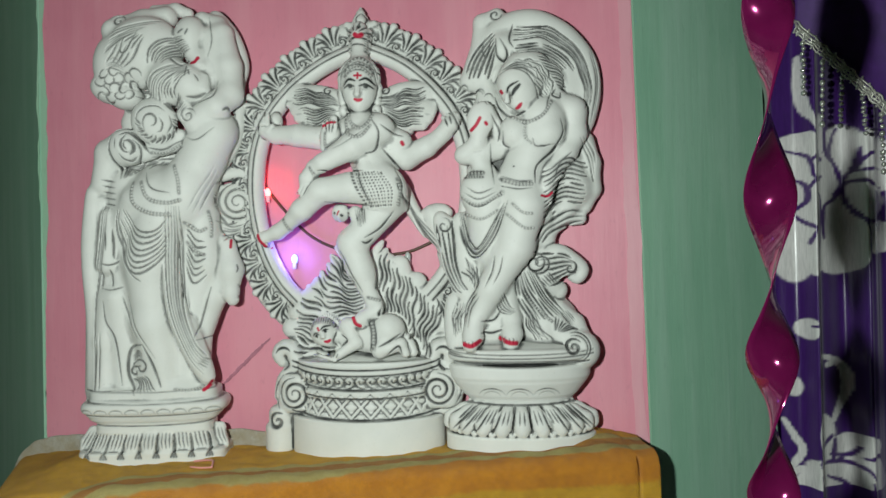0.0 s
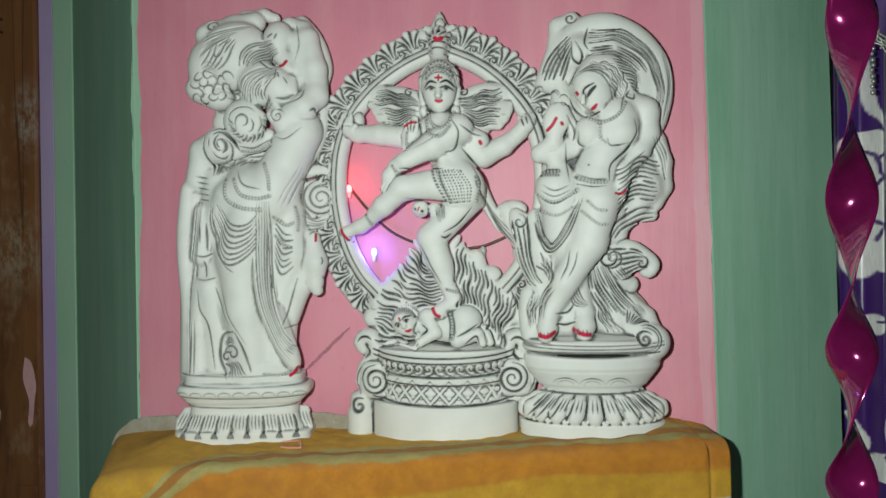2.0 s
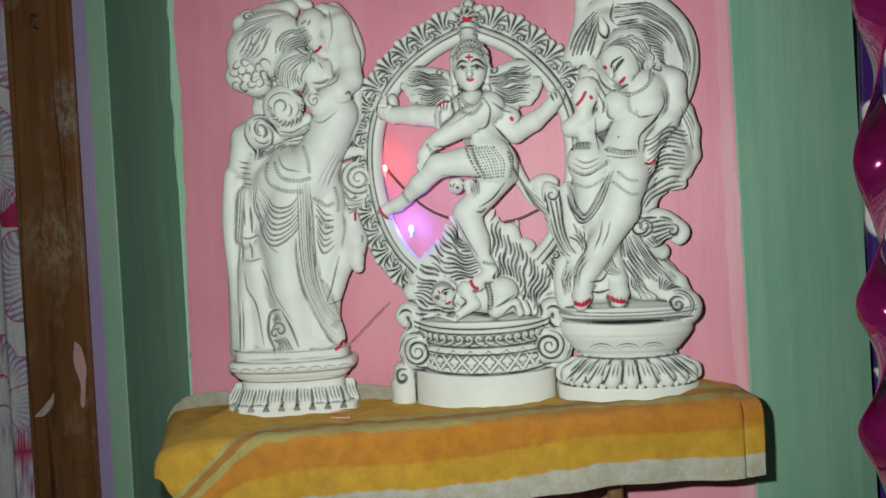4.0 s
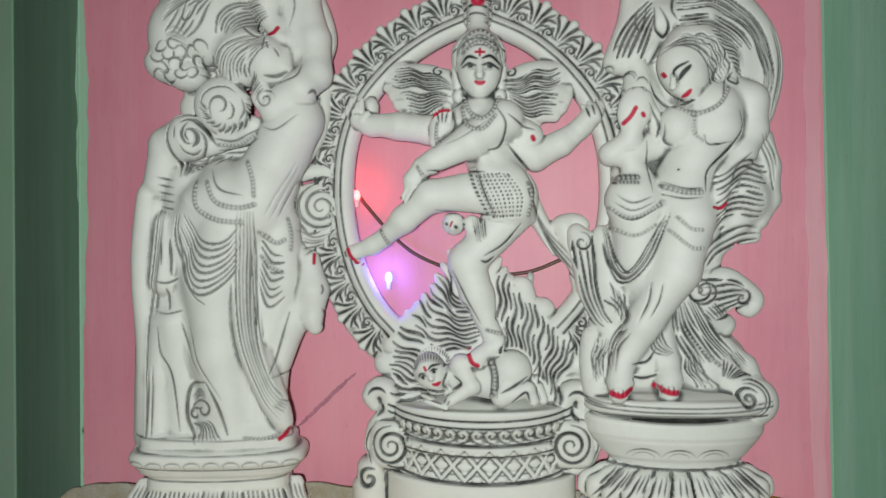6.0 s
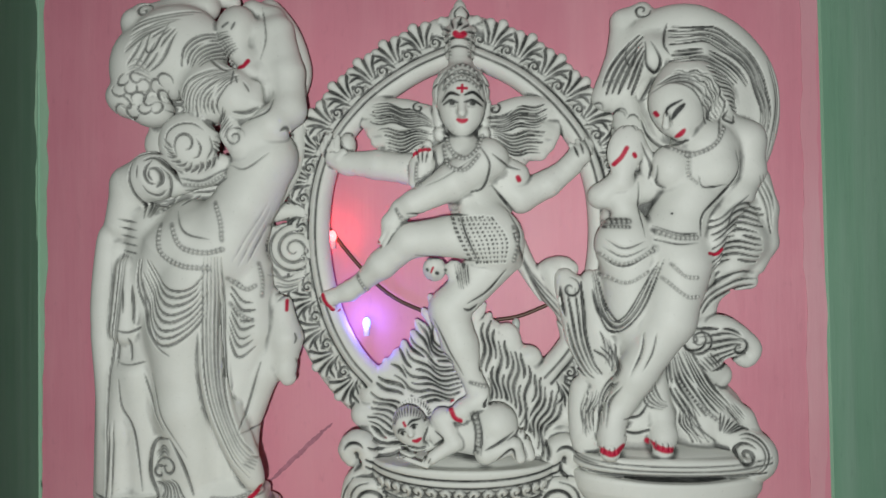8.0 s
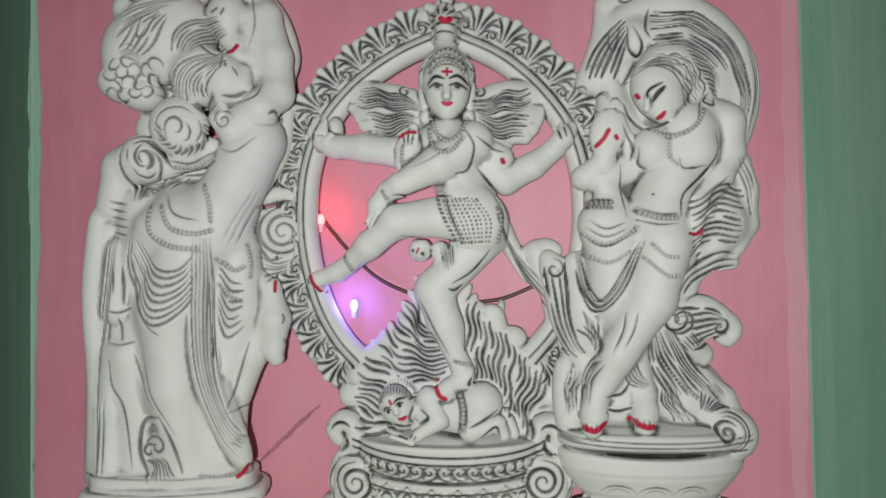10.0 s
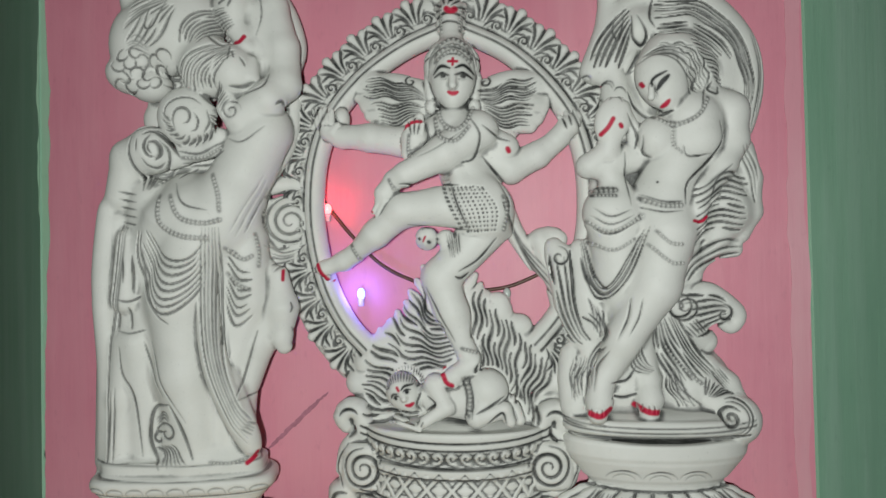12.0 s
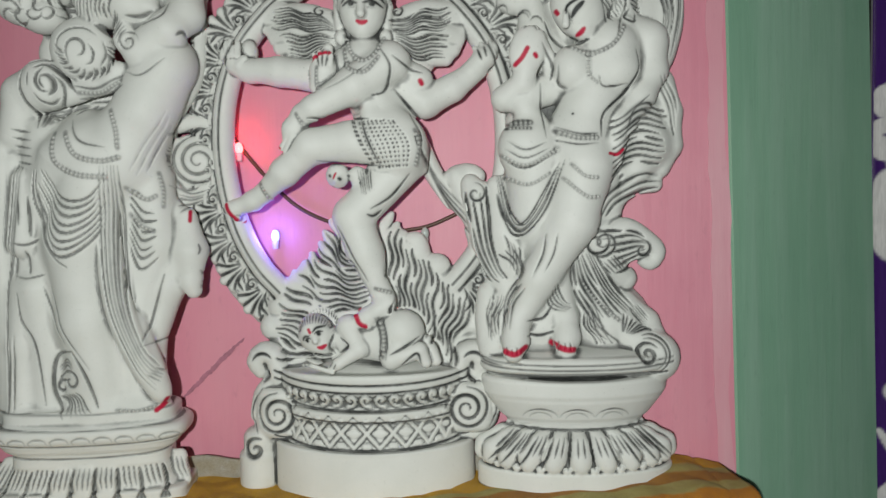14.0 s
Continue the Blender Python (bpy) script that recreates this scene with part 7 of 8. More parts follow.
    c.limb((45.8, 38.0, 308.8, 12), (31.3, 44.0, 287.1, 10.5), (25.6, 46.0, 272.1, 8.5), (25.6, 46.0, 261.5, 7), k=4)
    c.limb((36.6, 34.0, 361.2, 14), (53.6, 34.0, 352.3, 15), k=5)
    c.limb((-9.6, 30.0, 321.0, 13), (-40.7, 34.0, 312.3, 13), (-60.2, 34.0, 309.0, 10), k=4)
    c.limb((-58.4, 36.0, 310.2, 10), (-45.6, 42.0, 320.4, 9), (-43.3, 44.0, 330.9, 9), k=3)
    c.ball(-41.9, 46.0, 344.8, 14, 8, 20, -15, k=3)
    c.limb((-33.5, 42.0, 352.5, 7), (-24.6, 40.0, 337.6, 6), (-22.1, 38.0, 322.6, 6), k=3)
    c.limb((-44.9, 38.0, 303.3, 10), (-37.2, 38.0, 290.2, 10), k=4)
    # hips and legs
    c.ball(-41.6, 38.0, 270.6, 24, 20, 24, k=6)
    c.ball(-0.4, 36.0, 263.8, 28, 22, 25, k=6)
    c.limb((-36.6, 34.0, 259.7, 23), (-36.3, 32.0, 220.0, 20), (-23.0, 30.0, 175.6, 13), (-13.2, 34.0, 134.4, 9.5), k=6)
    c.limb((-13.7, 36.0, 134.8, 9.5), (-13.8, 42.0, 120.9, 10.5), (-15.7, 50.0, 113.4, 8), k=4)
    c.limb((0.7, 40.0, 255.1, 25), (-8.9, 44.0, 212.2, 20), (-34.5, 44.0, 168.9, 14.5), (-51.4, 42.0, 135.9, 10), k=6)
    c.limb((-52.6, 44.0, 136.3, 10), (-54.6, 48.0, 119.9, 10.5), (-57.2, 56.0, 112.0, 8), k=4)
    # head
    c.limb((16.9, 36.0, 363.4, 10), (19.8, 36.0, 348.2, 11), k=4)
    c.ball(-3.1, 46.0, 377.0, 20, 18, 26.0, 24, k=3)
    c.ball(7.4, 40.0, 393.0, 26, 20, 24, k=5)
    c.ball(28.1, 34.0, 383.1, 18, 16, 24, k=5)
    c.ball(-0.0, 52.0, 356.8, 7, 6, 6, k=5)
    c.limb((-14.4, 62.0, 367.9, 2.0), (-14.5, 62.0, 359.6, 3), k=3)
    c.ball(33.5, 44.0, 363.9, 6, 6, 6, k=2)
    # engraving: hair
    c.locks([(-7.4, 26.0, 445.4), (35.0, 26.0, 442.5), (66.6, 24.0, 413.4), (76.7, 22.0, 373.2), (69.8, 22.0, 332.7)], [(-8.7, 28.0, 426.4), (24.9, 28.0, 428.2), (54.3, 26.0, 411.4), (67.4, 24.0, 377.4), (62.2, 24.0, 337.9)], 6, 1.35, 3.2, 0.55, 0.7, 40, 3, 0.3)
    c.locks([(-6.6, 30.0, 423.1), (21.8, 30.0, 425.1), (49.3, 28.0, 413.6), (63.3, 26.0, 391.1)], [(-5.4, 32.0, 410.4), (18.6, 32.0, 411.6), (39.7, 30.0, 402.9), (52.3, 28.0, 389.1)], 5, 1.3, 3.0, 0.68, 0.6, 40, 13, 0.4)
    c.locks([(77.2, 22.0, 421.5), (84.4, 20.0, 386.6), (77.4, 20.0, 338.2)], [(73.3, 22.0, 417.2), (80.0, 20.0, 382.3), (72.2, 20.0, 335.6)], 2, 1.0, 1.4, 0.5, 0, 40, 23, 0)
    c.locks([(15.5, 34.0, 409.4), (32.9, 30.0, 406.5), (46.3, 28.0, 398.0)], [(41.6, 32.0, 373.7), (47.3, 30.0, 371.4), (51.4, 28.0, 369.9)], 10, 1.0, 2.2, 0.55, 0.5, 30, 24, 0)
    c.locks([(-25.6, 30.0, 442.0), (-48.4, 26.0, 420.8), (-63.8, 22.0, 386.5)], [(-23.9, 34.0, 419.9), (-28.3, 30.0, 399.1), (-31.1, 26.0, 388.6)], 6, 1.4, 3.6, 0.66, 0.4, 40, 5, 0.1)
    c.groove((-35.5, 36.0, 433.9), (-38.5, 36.0, 420.9), (-34.3, 36.0, 413.0), (-30.8, 36.0, 425.1), (-29.9, 36.0, 433.7), w=1.2, depth=1.6, ink=0.8)
    c.groove((-24.3, 36.0, 431.4), (-23.5, 36.0, 414.1), (-15.8, 36.0, 408.2), (-12.8, 36.0, 416.0), (-20.1, 36.0, 431.3), w=1.3, depth=1.7, ink=0.85)
    c.groove((-5.9, 34.0, 446.7), (-10.2, 34.0, 429.5), (-5.9, 34.0, 420.7), w=1.2, depth=1.6, ink=0.7)
    c.spiral(*(-24.1, 20.0, 460.4)[::2], 7, 1.2, 0, -1, 1.1, 1.6, 0.8)
    c.locks([(-13.1, 50.0, 396.8), (1.9, 50.0, 392.2), (16.5, 48.0, 374.6), (23.8, 46.0, 358.7)], [(-6.3, 46.0, 403.5), (21.9, 44.0, 400.0), (33.4, 42.0, 380.5), (35.0, 42.0, 364.3)], 7, 0.9, 1.9, 0.45, 1.1, 12, 6, 0.6)
    c.groove((-23.8, 60.0, 387.1), (-10.7, 62.0, 393.5), (4.1, 60.0, 389.5), (14.2, 56.0, 376.8), (17.8, 52.0, 362.8), w=1.0, depth=1.2, ink=0.5)
    c.flow([(-20.0, 58.0, 392.9), (-5.1, 56.0, 401.4), (12.5, 52.0, 399.5)], [(-12.2, 60.0, 394.0), (4.7, 58.0, 392.4), (21.3, 50.0, 377.8)], 4, 1.0, 1.3, 0.6, 0, 26)
    rnd = random.Random(7)
    for i in range(14):
        x, z = -62 + rnd.uniform(0, 34), 355 + rnd.uniform(0, 52)
        c.groove(*[(x + 5 * math.cos(radians(a)), z + 5 * math.sin(radians(a))) for a in range(0, 200, 40)], w=1.0, depth=1.2, ink=0.4)
    c.groove((36.4, 48.0, 373.7), (32.3, 48.0, 367.4), (39.7, 48.0, 364.4), (41.4, 48.0, 370.2), w=1.3, depth=1.6, ink=0.7)
    c.groove((-26.3, 58.0, 370.9), (-20.6, 60.0, 357.9), (-6.7, 62.0, 348.2), (4.0, 60.0, 350.4), w=1.5, depth=1.8, ink=0.85)
    # necklaces, girdle, pleats
    c.beads((-11.4, 56.0, 345.8), (4.5, 58.0, 339.0), (21.5, 56.0, 345.3), (31.6, 50.0, 360.8), r=1.4, gap=3)
    c.groove((24.8, 52.0, 350.0), (27.5, 50.0, 360.8), (32.3, 48.0, 373.8), w=0.9, depth=0.9, ink=0.5)
    c.beads((3.2, 60.0, 338.0), (3.4, 62.0, 324.0), (10.1, 60.0, 315.8), r=1.0, gap=2.6, ink=0.3)
    c.groove((-19.3, 54.0, 331.5), (-18.5, 54.0, 318.8), (-12.0, 58.0, 314.2), w=1.0, depth=1.0, ink=0.4)
    c.groove((10.6, 58.0, 322.2), (14.7, 58.0, 313.8), (33.8, 56.0, 315.9), w=1.0, depth=1.0, ink=0.35)
    c.groove((39.9, 50.0, 341.7), (41.9, 50.0, 326.9), (30.9, 52.0, 309.9), (14.3, 52.0, 293.3), (12.8, 50.0, 276.4), w=1.3, depth=1.7, ink=0.8)
    c.groove((50.8, 48.0, 307.9), (37.7, 50.0, 295.2), (31.5, 50.0, 276.3), w=1.1, depth=1.4, ink=0.6)
    c.beads((-22.4, 58.0, 281.6), (-5.9, 58.0, 275.6), (9.0, 56.0, 275.5), r=1.7, gap=3.4)
    c.groove((-22.4, 58.0, 284.9), (-5.9, 58.0, 278.9), (9.9, 56.0, 278.8), w=0.9, depth=0.9, ink=0.5)
    c.groove((-22.4, 58.0, 274.4), (-5.9, 58.0, 270.5), (9.8, 56.0, 271.3), w=0.9, depth=0.9, ink=0.5)
    c.beads((-59.1, 54.0, 288.8), (-41.0, 58.0, 288.5), r=1.8, gap=3.6, ink=0.8)
    c.beads((-59.1, 54.0, 284.6), (-41.1, 58.0, 283.9), r=1.2, gap=2.6, ink=0.6)
    c.beads((-64.4, 52.0, 264.2), (-45.7, 60.0, 255.7), (-20.8, 60.0, 267.3), r=1.2, gap=3, ink=0.3)
    c.beads((-61.1, 52.0, 247.1), (-43.3, 58.0, 240.9), (-26.7, 58.0, 249.2), r=1.2, gap=3, ink=0.3)
    c.beads((-17.7, 64.0, 245.2), (-1.4, 64.0, 231.4), (9.2, 58.0, 230.2), r=1.2, gap=3, ink=0.3)
    c.beads((-11.6, 64.0, 255.5), (-1.4, 64.0, 246.3), (9.2, 58.0, 244.8), r=1.2, gap=3, ink=0.3)
    c.groove((-32.3, 50.0, 319.4), (-31.5, 52.0, 298.0), (-29.0, 56.0, 276.6), w=1.0, depth=1.1, ink=0.45)
    c.groove((-30.9, 50.0, 349.1), (-23.0, 48.0, 332.3), (-24.3, 48.0, 321.6), w=1.1, depth=1.3, ink=0.6)
    c.flow([(-67.1, 50.0, 251.4), (-61.2, 52.0, 213.0), (-49.0, 54.0, 200.4), (-29.2, 60.0, 222.0), (-15.2, 62.0, 259.7)], [(-63.2, 52.0, 251.4), (-55.2, 54.0, 221.6), (-47.2, 56.0, 213.3), (-33.3, 60.0, 234.6), (-21.3, 62.0, 255.6)], 5, 1.5, 2.0, 0.85, 0, 8, 0.05)
    c.groove((-66.2, 52.0, 234.4), (-61.5, 54.0, 217.4), (-56.8, 56.0, 211.2), w=2.2, depth=2.2, ink=1.0)
    c.locks([(-100.1, 32.0, 234.8), (-91.4, 32.0, 199.3), (-76.0, 34.0, 166.7), (-59.8, 36.0, 160.1)], [(-71.6, 36.0, 241.9), (-70.0, 36.0, 202.3), (-64.3, 38.0, 176.2), (-54.0, 38.0, 164.0)], 5, 1.4, 2.6, 0.85, 0.4, 40, 9, 0.25)
    c.locks([(-68.0, 40.0, 185.3), (-57.7, 40.0, 180.0), (-53.4, 40.0, 167.8)], [(-52.8, 42.0, 194.2), (-49.4, 42.0, 185.5), (-49.4, 42.0, 176.0)], 3, 1.1, 1.8, 0.7, 0.5, 30, 29, 0)
    c.spiral(*(-83.4, 32.0, 235.6)[::2], 9, 1.2, 90, -1, 1.2, 1.6, 0.7)
    c.flow([(-63.7, 40.0, 203.2), (-57.6, 42.0, 190.3), (-59.8, 42.0, 172.9)], [(-49.4, 44.0, 190.6), (-47.3, 44.0, 177.6), (-49.5, 44.0, 164.6)], 4, 1.1, 1.3, 0.6, 0.6, 10)
    c.flow([(-74.2, 36.0, 154.3), (-76.7, 38.0, 132.7), (-74.9, 40.0, 117.8)], [(-59.0, 36.0, 154.4), (-67.2, 38.0, 132.7), (-66.2, 40.0, 117.8)], 7, 1.1, 1.6, 0.65, 0.8, 11)
    c.groove((-24.0, 44.0, 147.3), (-32.5, 44.0, 136.4), (-45.7, 46.0, 135.5), w=1.2, depth=1.5, ink=0.7)
    c.groove((-45.7, 46.0, 123.8), (-35.1, 46.0, 122.6), (-24.9, 48.0, 125.7), w=1.6, depth=1.8, ink=0.85)
    c.flow([(-29.9, 42.0, 151.3), (-25.7, 42.0, 142.6), (-11.2, 44.0, 140.9)], [(-21.3, 42.0, 168.7), (-15.0, 42.0, 151.3), (-9.1, 44.0, 147.4)], 5, 1.0, 1.3, 0.6, 0, 12)
    c.locks([(-11.1, 46.0, 181.8), (-6.4, 44.0, 151.3), (14.3, 42.0, 119.8)], [(0.9, 42.0, 185.6), (16.4, 38.0, 157.2), (37.4, 36.0, 134.3)], 6, 1.3, 2.3, 0.85, 0.6, 40, 13, 0.3)
    c.beads((-1.1, 46.0, 165.1), (12.0, 44.0, 147.5), (29.5, 42.0, 132.1), r=1.4, gap=3.2)
    c.flow([(-0.8, 36.0, 141.5), (3.5, 36.0, 124.0), (11.5, 38.0, 113.6)], [(7.3, 38.0, 146.3), (20.0, 38.0, 122.4), (30.1, 40.0, 114.3)], 6, 1.3, 1.7, 0.9, 1.0, 14)
    c.spiral(*(17.8, 36.0, 194.0)[::2], 13, 1.5, 160, 1, 1.2, 1.6, 0.8)
    c.flow([(14.3, 36.0, 176.5), (23.4, 34.0, 167.5)], [(27.7, 34.0, 185.0), (36.9, 32.0, 173.8)], 5, 1.3, 1.6, 0.9, 0, 16)
    c.locks([(20.4, 34.0, 291.1), (45.7, 32.0, 302.3), (76.1, 28.0, 302.2)], [(18.5, 34.0, 237.9), (41.4, 32.0, 254.4), (71.0, 28.0, 254.1)], 10, 1.2, 2.3, 0.8, 1.6, 42, 17, 0.5)
    c.flow([(58.4, 32.0, 324.3), (69.8, 30.0, 302.6), (74.7, 28.0, 276.4)], [(67.7, 30.0, 326.5), (76.9, 28.0, 311.4), (78.5, 26.0, 294.0)], 3, 1.0, 1.2, 0.45, 0, 18)
    c.flow([(35.6, 36.0, 141.7), (49.0, 34.0, 126.0)], [(44.8, 34.0, 145.7), (56.1, 32.0, 132.2)], 5, 1.1, 1.4, 0.6, 0, 19)
    sx, sd, sz = 51.2, 46.0, 106.6
    c.spiral(sx - 2, sz, 9, 1.5, 40, 1, 1.8, 2.8, 1.0)
    c.groove(*[(sx + 15 * math.cos(radians(a)), sz + 15 * math.sin(radians(a))) for a in range(-70, 111, 20)], w=1.2, depth=1.5, ink=0.7)
    c.groove(*[(sx + 12 * math.cos(radians(a)), sz + 12 * math.sin(radians(a))) for a in range(-70, 111, 20)], w=1.0, depth=1.3, ink=0.6)
    c.groove((-65.6, 64.0, 100.6), (-79.4, 58.0, 103.0), (-84.8, 50.0, 107.2), w=1.2, depth=1.0, ink=0.5)
    c.strand((18.1, 26.0, 194.2, 9), (34.6, 26.0, 204.8, 9), (52.5, 24.0, 195.7, 8), (61.8, 22.0, 186.6, 7), (56.6, 22.0, 177.7, 6), (46.4, 24.0, 184.2, 5), k=2)
    c.spiral(*(11.7, 40.0, 194.0)[::2], 12, 1.5, 100, -1, 1.4, 2.4, 0.8)
    c.spiral(*(49.2, 34.0, 188.1)[::2], 8, 1.2, 120, -1, 1.3, 2.4, 0.85)
    # more folds: swirls of the shawl, fan leaf, waist cloth
    c.locks([(11.1, 36.0, 204.0), (32.2, 34.0, 207.3), (54.8, 30.0, 195.5)], [(28.7, 34.0, 166.2), (43.8, 32.0, 174.7), (58.9, 28.0, 182.1)], 7, 1.2, 2.4, 0.85, 1.3, 34, 51, 0.3)
    c.locks([(9.9, 34.0, 216.1), (20.8, 32.0, 234.3), (44.6, 30.0, 249.1), (73.4, 26.0, 251.4)], [(23.3, 32.0, 215.9), (33.4, 30.0, 225.4), (51.2, 28.0, 232.3), (68.3, 26.0, 234.7)], 3, 1.2, 2.0, 0.75, 0.5, 40, 52, 0.2)
    c.locks([(30.0, 38.0, 139.9), (30.2, 40.0, 131.6), (30.4, 42.0, 121.7)], [(58.5, 34.0, 122.6), (50.3, 38.0, 124.4), (35.5, 42.0, 120.9)], 7, 1.0, 2.0, 0.85, 0, 30, 53, 0)
    c.flow([(2.1, 42.0, 186.0), (16.0, 42.0, 156.7), (35.0, 38.0, 136.9)], [(11.7, 38.0, 186.4), (27.1, 36.0, 161.3), (43.9, 34.0, 141.3)], 4, 1.2, 1.8, 0.8, 0, 54, 0.05)
    c.flow([(-59.2, 54.0, 281.2), (-45.2, 58.0, 272.5), (-26.6, 58.0, 278.7)], [(-63.2, 52.0, 255.7), (-45.3, 58.0, 249.3), (-23.7, 58.0, 259.7)], 3, 0.9, 0.8, 0.25, 0, 56)
    c.flow([(-32.2, 50.0, 204.2), (-35.3, 48.0, 186.8), (-43.8, 48.0, 169.6)], [(-20.1, 56.0, 204.8), (-23.5, 56.0, 187.9), (-32.3, 54.0, 170.6)], 2, 0.9, 0.8, 0.25, 0, 57)
    c.flow([(-52.1, 42.0, 168.6), (-62.1, 42.0, 151.1), (-63.5, 42.0, 129.3)], [(-46.5, 44.0, 160.2), (-55.1, 44.0, 147.2), (-59.5, 44.0, 127.6)], 3, 1.0, 1.4, 0.6, 0, 58)
    for a, b in (((-62.3, 62.0, 116.1), (-63.2, 62.0, 110.6)), ((-58.5, 64.0, 115.4), (-58.9, 64.0, 109.9)), ((-54.4, 64.0, 115.9), (-54.0, 64.0, 110.4)), ((-21.7, 58.0, 118.8), (-22.5, 58.0, 112.9)), ((-17.1, 58.0, 118.0), (-17.1, 58.0, 112.1)), ((-13.0, 58.0, 118.1), (-12.1, 58.0, 112.1))):
        c.groove(a, b, w=0.9, depth=1.3, ink=0.6)
    # paint
    c.paint((-14.5, 54.0, 367.3), (-12.5, 54.0, 374.0), (-2.9, 54.0, 379.3), w=1.35, colour="ink", taper=True)
    c.paint((-9.6, 54.0, 365.5), (-6.7, 54.0, 370.5), (-1.3, 54.0, 375.9), w=2.3, colour="ink", taper=True)
    c.paint((-5.8, 54.0, 371.3), (-1.7, 54.0, 374.6), w=1.2, colour="ink", taper=True)
    c.paint((-20.8, 50.0, 371.9), (-19.1, 52.0, 369.4), w=1.4)
    c.paint((-5.0, 54.0, 353.2), (-2.6, 54.0, 354.4), (-0.1, 54.0, 357.3), w=2.2, taper=True)
    c.paint((-51.7, 58.0, 332.8), (-46.7, 58.0, 337.7), (-42.5, 58.0, 344.8), w=2.0)
    c.paint((-36.7, 56.0, 339.9), (-35.9, 56.0, 338.7), w=2.0)
    c.paint((18.7, 54.0, 263.2), (25.3, 54.0, 262.7), (29.8, 54.0, 266.5), w=1.4)
    c.paint((-63.5, 64.0, 113.3), (-56.0, 64.0, 111.6), (-47.4, 62.0, 115.8), w=2.6)
    c.paint((-25.8, 58.0, 117.1), (-17.5, 58.0, 113.8), (-10.1, 58.0, 113.0), w=2.6)
    c.paint((-9.2, 60.0, 293.9), (-8.8, 60.0, 293.9), w=0.9, colour="ink")
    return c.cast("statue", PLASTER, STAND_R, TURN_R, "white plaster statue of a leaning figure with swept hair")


STAND_R, TURN_R = (-0.062, 0.828, 0.9462), 4.0
leaning_statue()


# ---- small things ----
def bulb_material(name, colour, strength):
    m, nt, bs = material(name)
    bs.inputs["Base Color"].default_value = (*colour, 1)
    bs.inputs["Roughness"].default_value = 0.2
    bs.inputs["Emission Color"].default_value = (*colour, 1)
    bs.inputs["Emission Strength"].default_value = strength
    return m


WIRE = plain("brown_wire", (0.10, 0.05, 0.03), 0.45, vary=0.2, relief=0)
CAP = plain("clear_plastic", (0.55, 0.55, 0.55), 0.2, vary=0.05, relief=0)
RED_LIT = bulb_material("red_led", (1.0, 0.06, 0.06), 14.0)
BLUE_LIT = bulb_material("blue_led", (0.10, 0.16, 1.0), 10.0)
UNLIT = plain("unlit_led", (0.5, 0.55, 0.52), 0.15, vary=0.05, relief=0)


def light_string():
    thing = tagged(new("light_string"), "thin brown wire of fairy lights pinned to the wall", "string lights")
    thing.location = (0, WALL - 0.004, 0)
    path = [(-0.395, 0, 1.30), (-0.372, 0, 1.262), (-0.353, 0, 1.233), (-0.326, 0, 1.200), (-0.301, 0, 1.176), (-0.274, 0, 1.162), (-0.240, 0, 1.152), (-0.204, 0, 1.153), (-0.175, 0, 1.160), (-0.130, 0, 1.185), (-0.090, 0, 1.23), (-0.075, 0, 1.30), (-0.10, 0, 1.36)]
    pts = spline(path, 0.006)
    part("wire", tube([tuple(p) for p in pts], 0.0017, 8), WIRE, thing)
    for (x, z), mat, label in (((-0.348, 1.226), RED_LIT, "glowing red LED"), ((-0.318, 1.150), BLUE_LIT, "glowing blue LED"), ((-0.188, 1.150), UNLIT, "unlit LED"), ((-0.085, 1.262), UNLIT, "unlit LED")):
        bm = bmesh.new()
        bmesh.ops.create_uvsphere(bm, u_segments=16, v_segments=10, radius=0.0035)
        bmesh.ops.scale(bm, vec=(1, 1, 1.5), verts=bm.verts)
        led = part("led", bm, mat, thing, label)
        led.location = (x, -0.007, z)
        cap = part("cap", tube(((0, 0, -0.011), (0, 0, -0.004)), [0.0026, 0.0031], 10), CAP, led)
    return thing


light_string()
lamp("red_led_light", (-0.348, WALL - 0.020, 1.228), 0.036, 0.004, (1.0, 0.05, 0.08))
lamp("blue_led_light", (-0.318, WALL - 0.020, 1.152), 0.055, 0.004, (0.24, 0.18, 1.0))


def smear(name, a, b, width, mat, label, seed):
    """A dry smear on the wall, ragged along both sides."""
    rnd = random.Random(seed)
    n = 40
    ax, az, bx, bz = *a, *b
    d = Vector((bx - ax, bz - az)).normalized()
    verts, faces = [], []
    for i in range(n):
        t = i / (n - 1)
        w = width * (0.25 + 0.75 * math.sin(math.pi * t) ** 0.6) * rnd.uniform(0.6, 1.2)
        o = rnd.uniform(-0.12, 0.12) * width
        for s in (-0.5, 0.5):
            verts.append((ax + (bx - ax) * t - d.y * (w * s + o), WALL - 0.0012, az + (bz - az) * t + d.x * (w * s + o)))
    for i in range(n - 1):
        faces.append((2 * i, 2 * i + 1, 2 * i + 3, 2 * i + 2))
    ob = mesh_object(name, verts, faces, mat, smooth=False)
    ob.modifiers.new("thickness", "SOLIDIFY").thickness = 0.0005
    return tagged(ob, label, "mark", kind="structure")


SMUDGE = plain("grey_smudge", (0.42, 0.17, 0.23), 0.7, vary=0.3, scale=90)
smear("trim_smudge", (-0.412, 1.004), (-0.352, 1.060), 0.0042, SMUDGE, "dark scuff on the pink wall", 3)


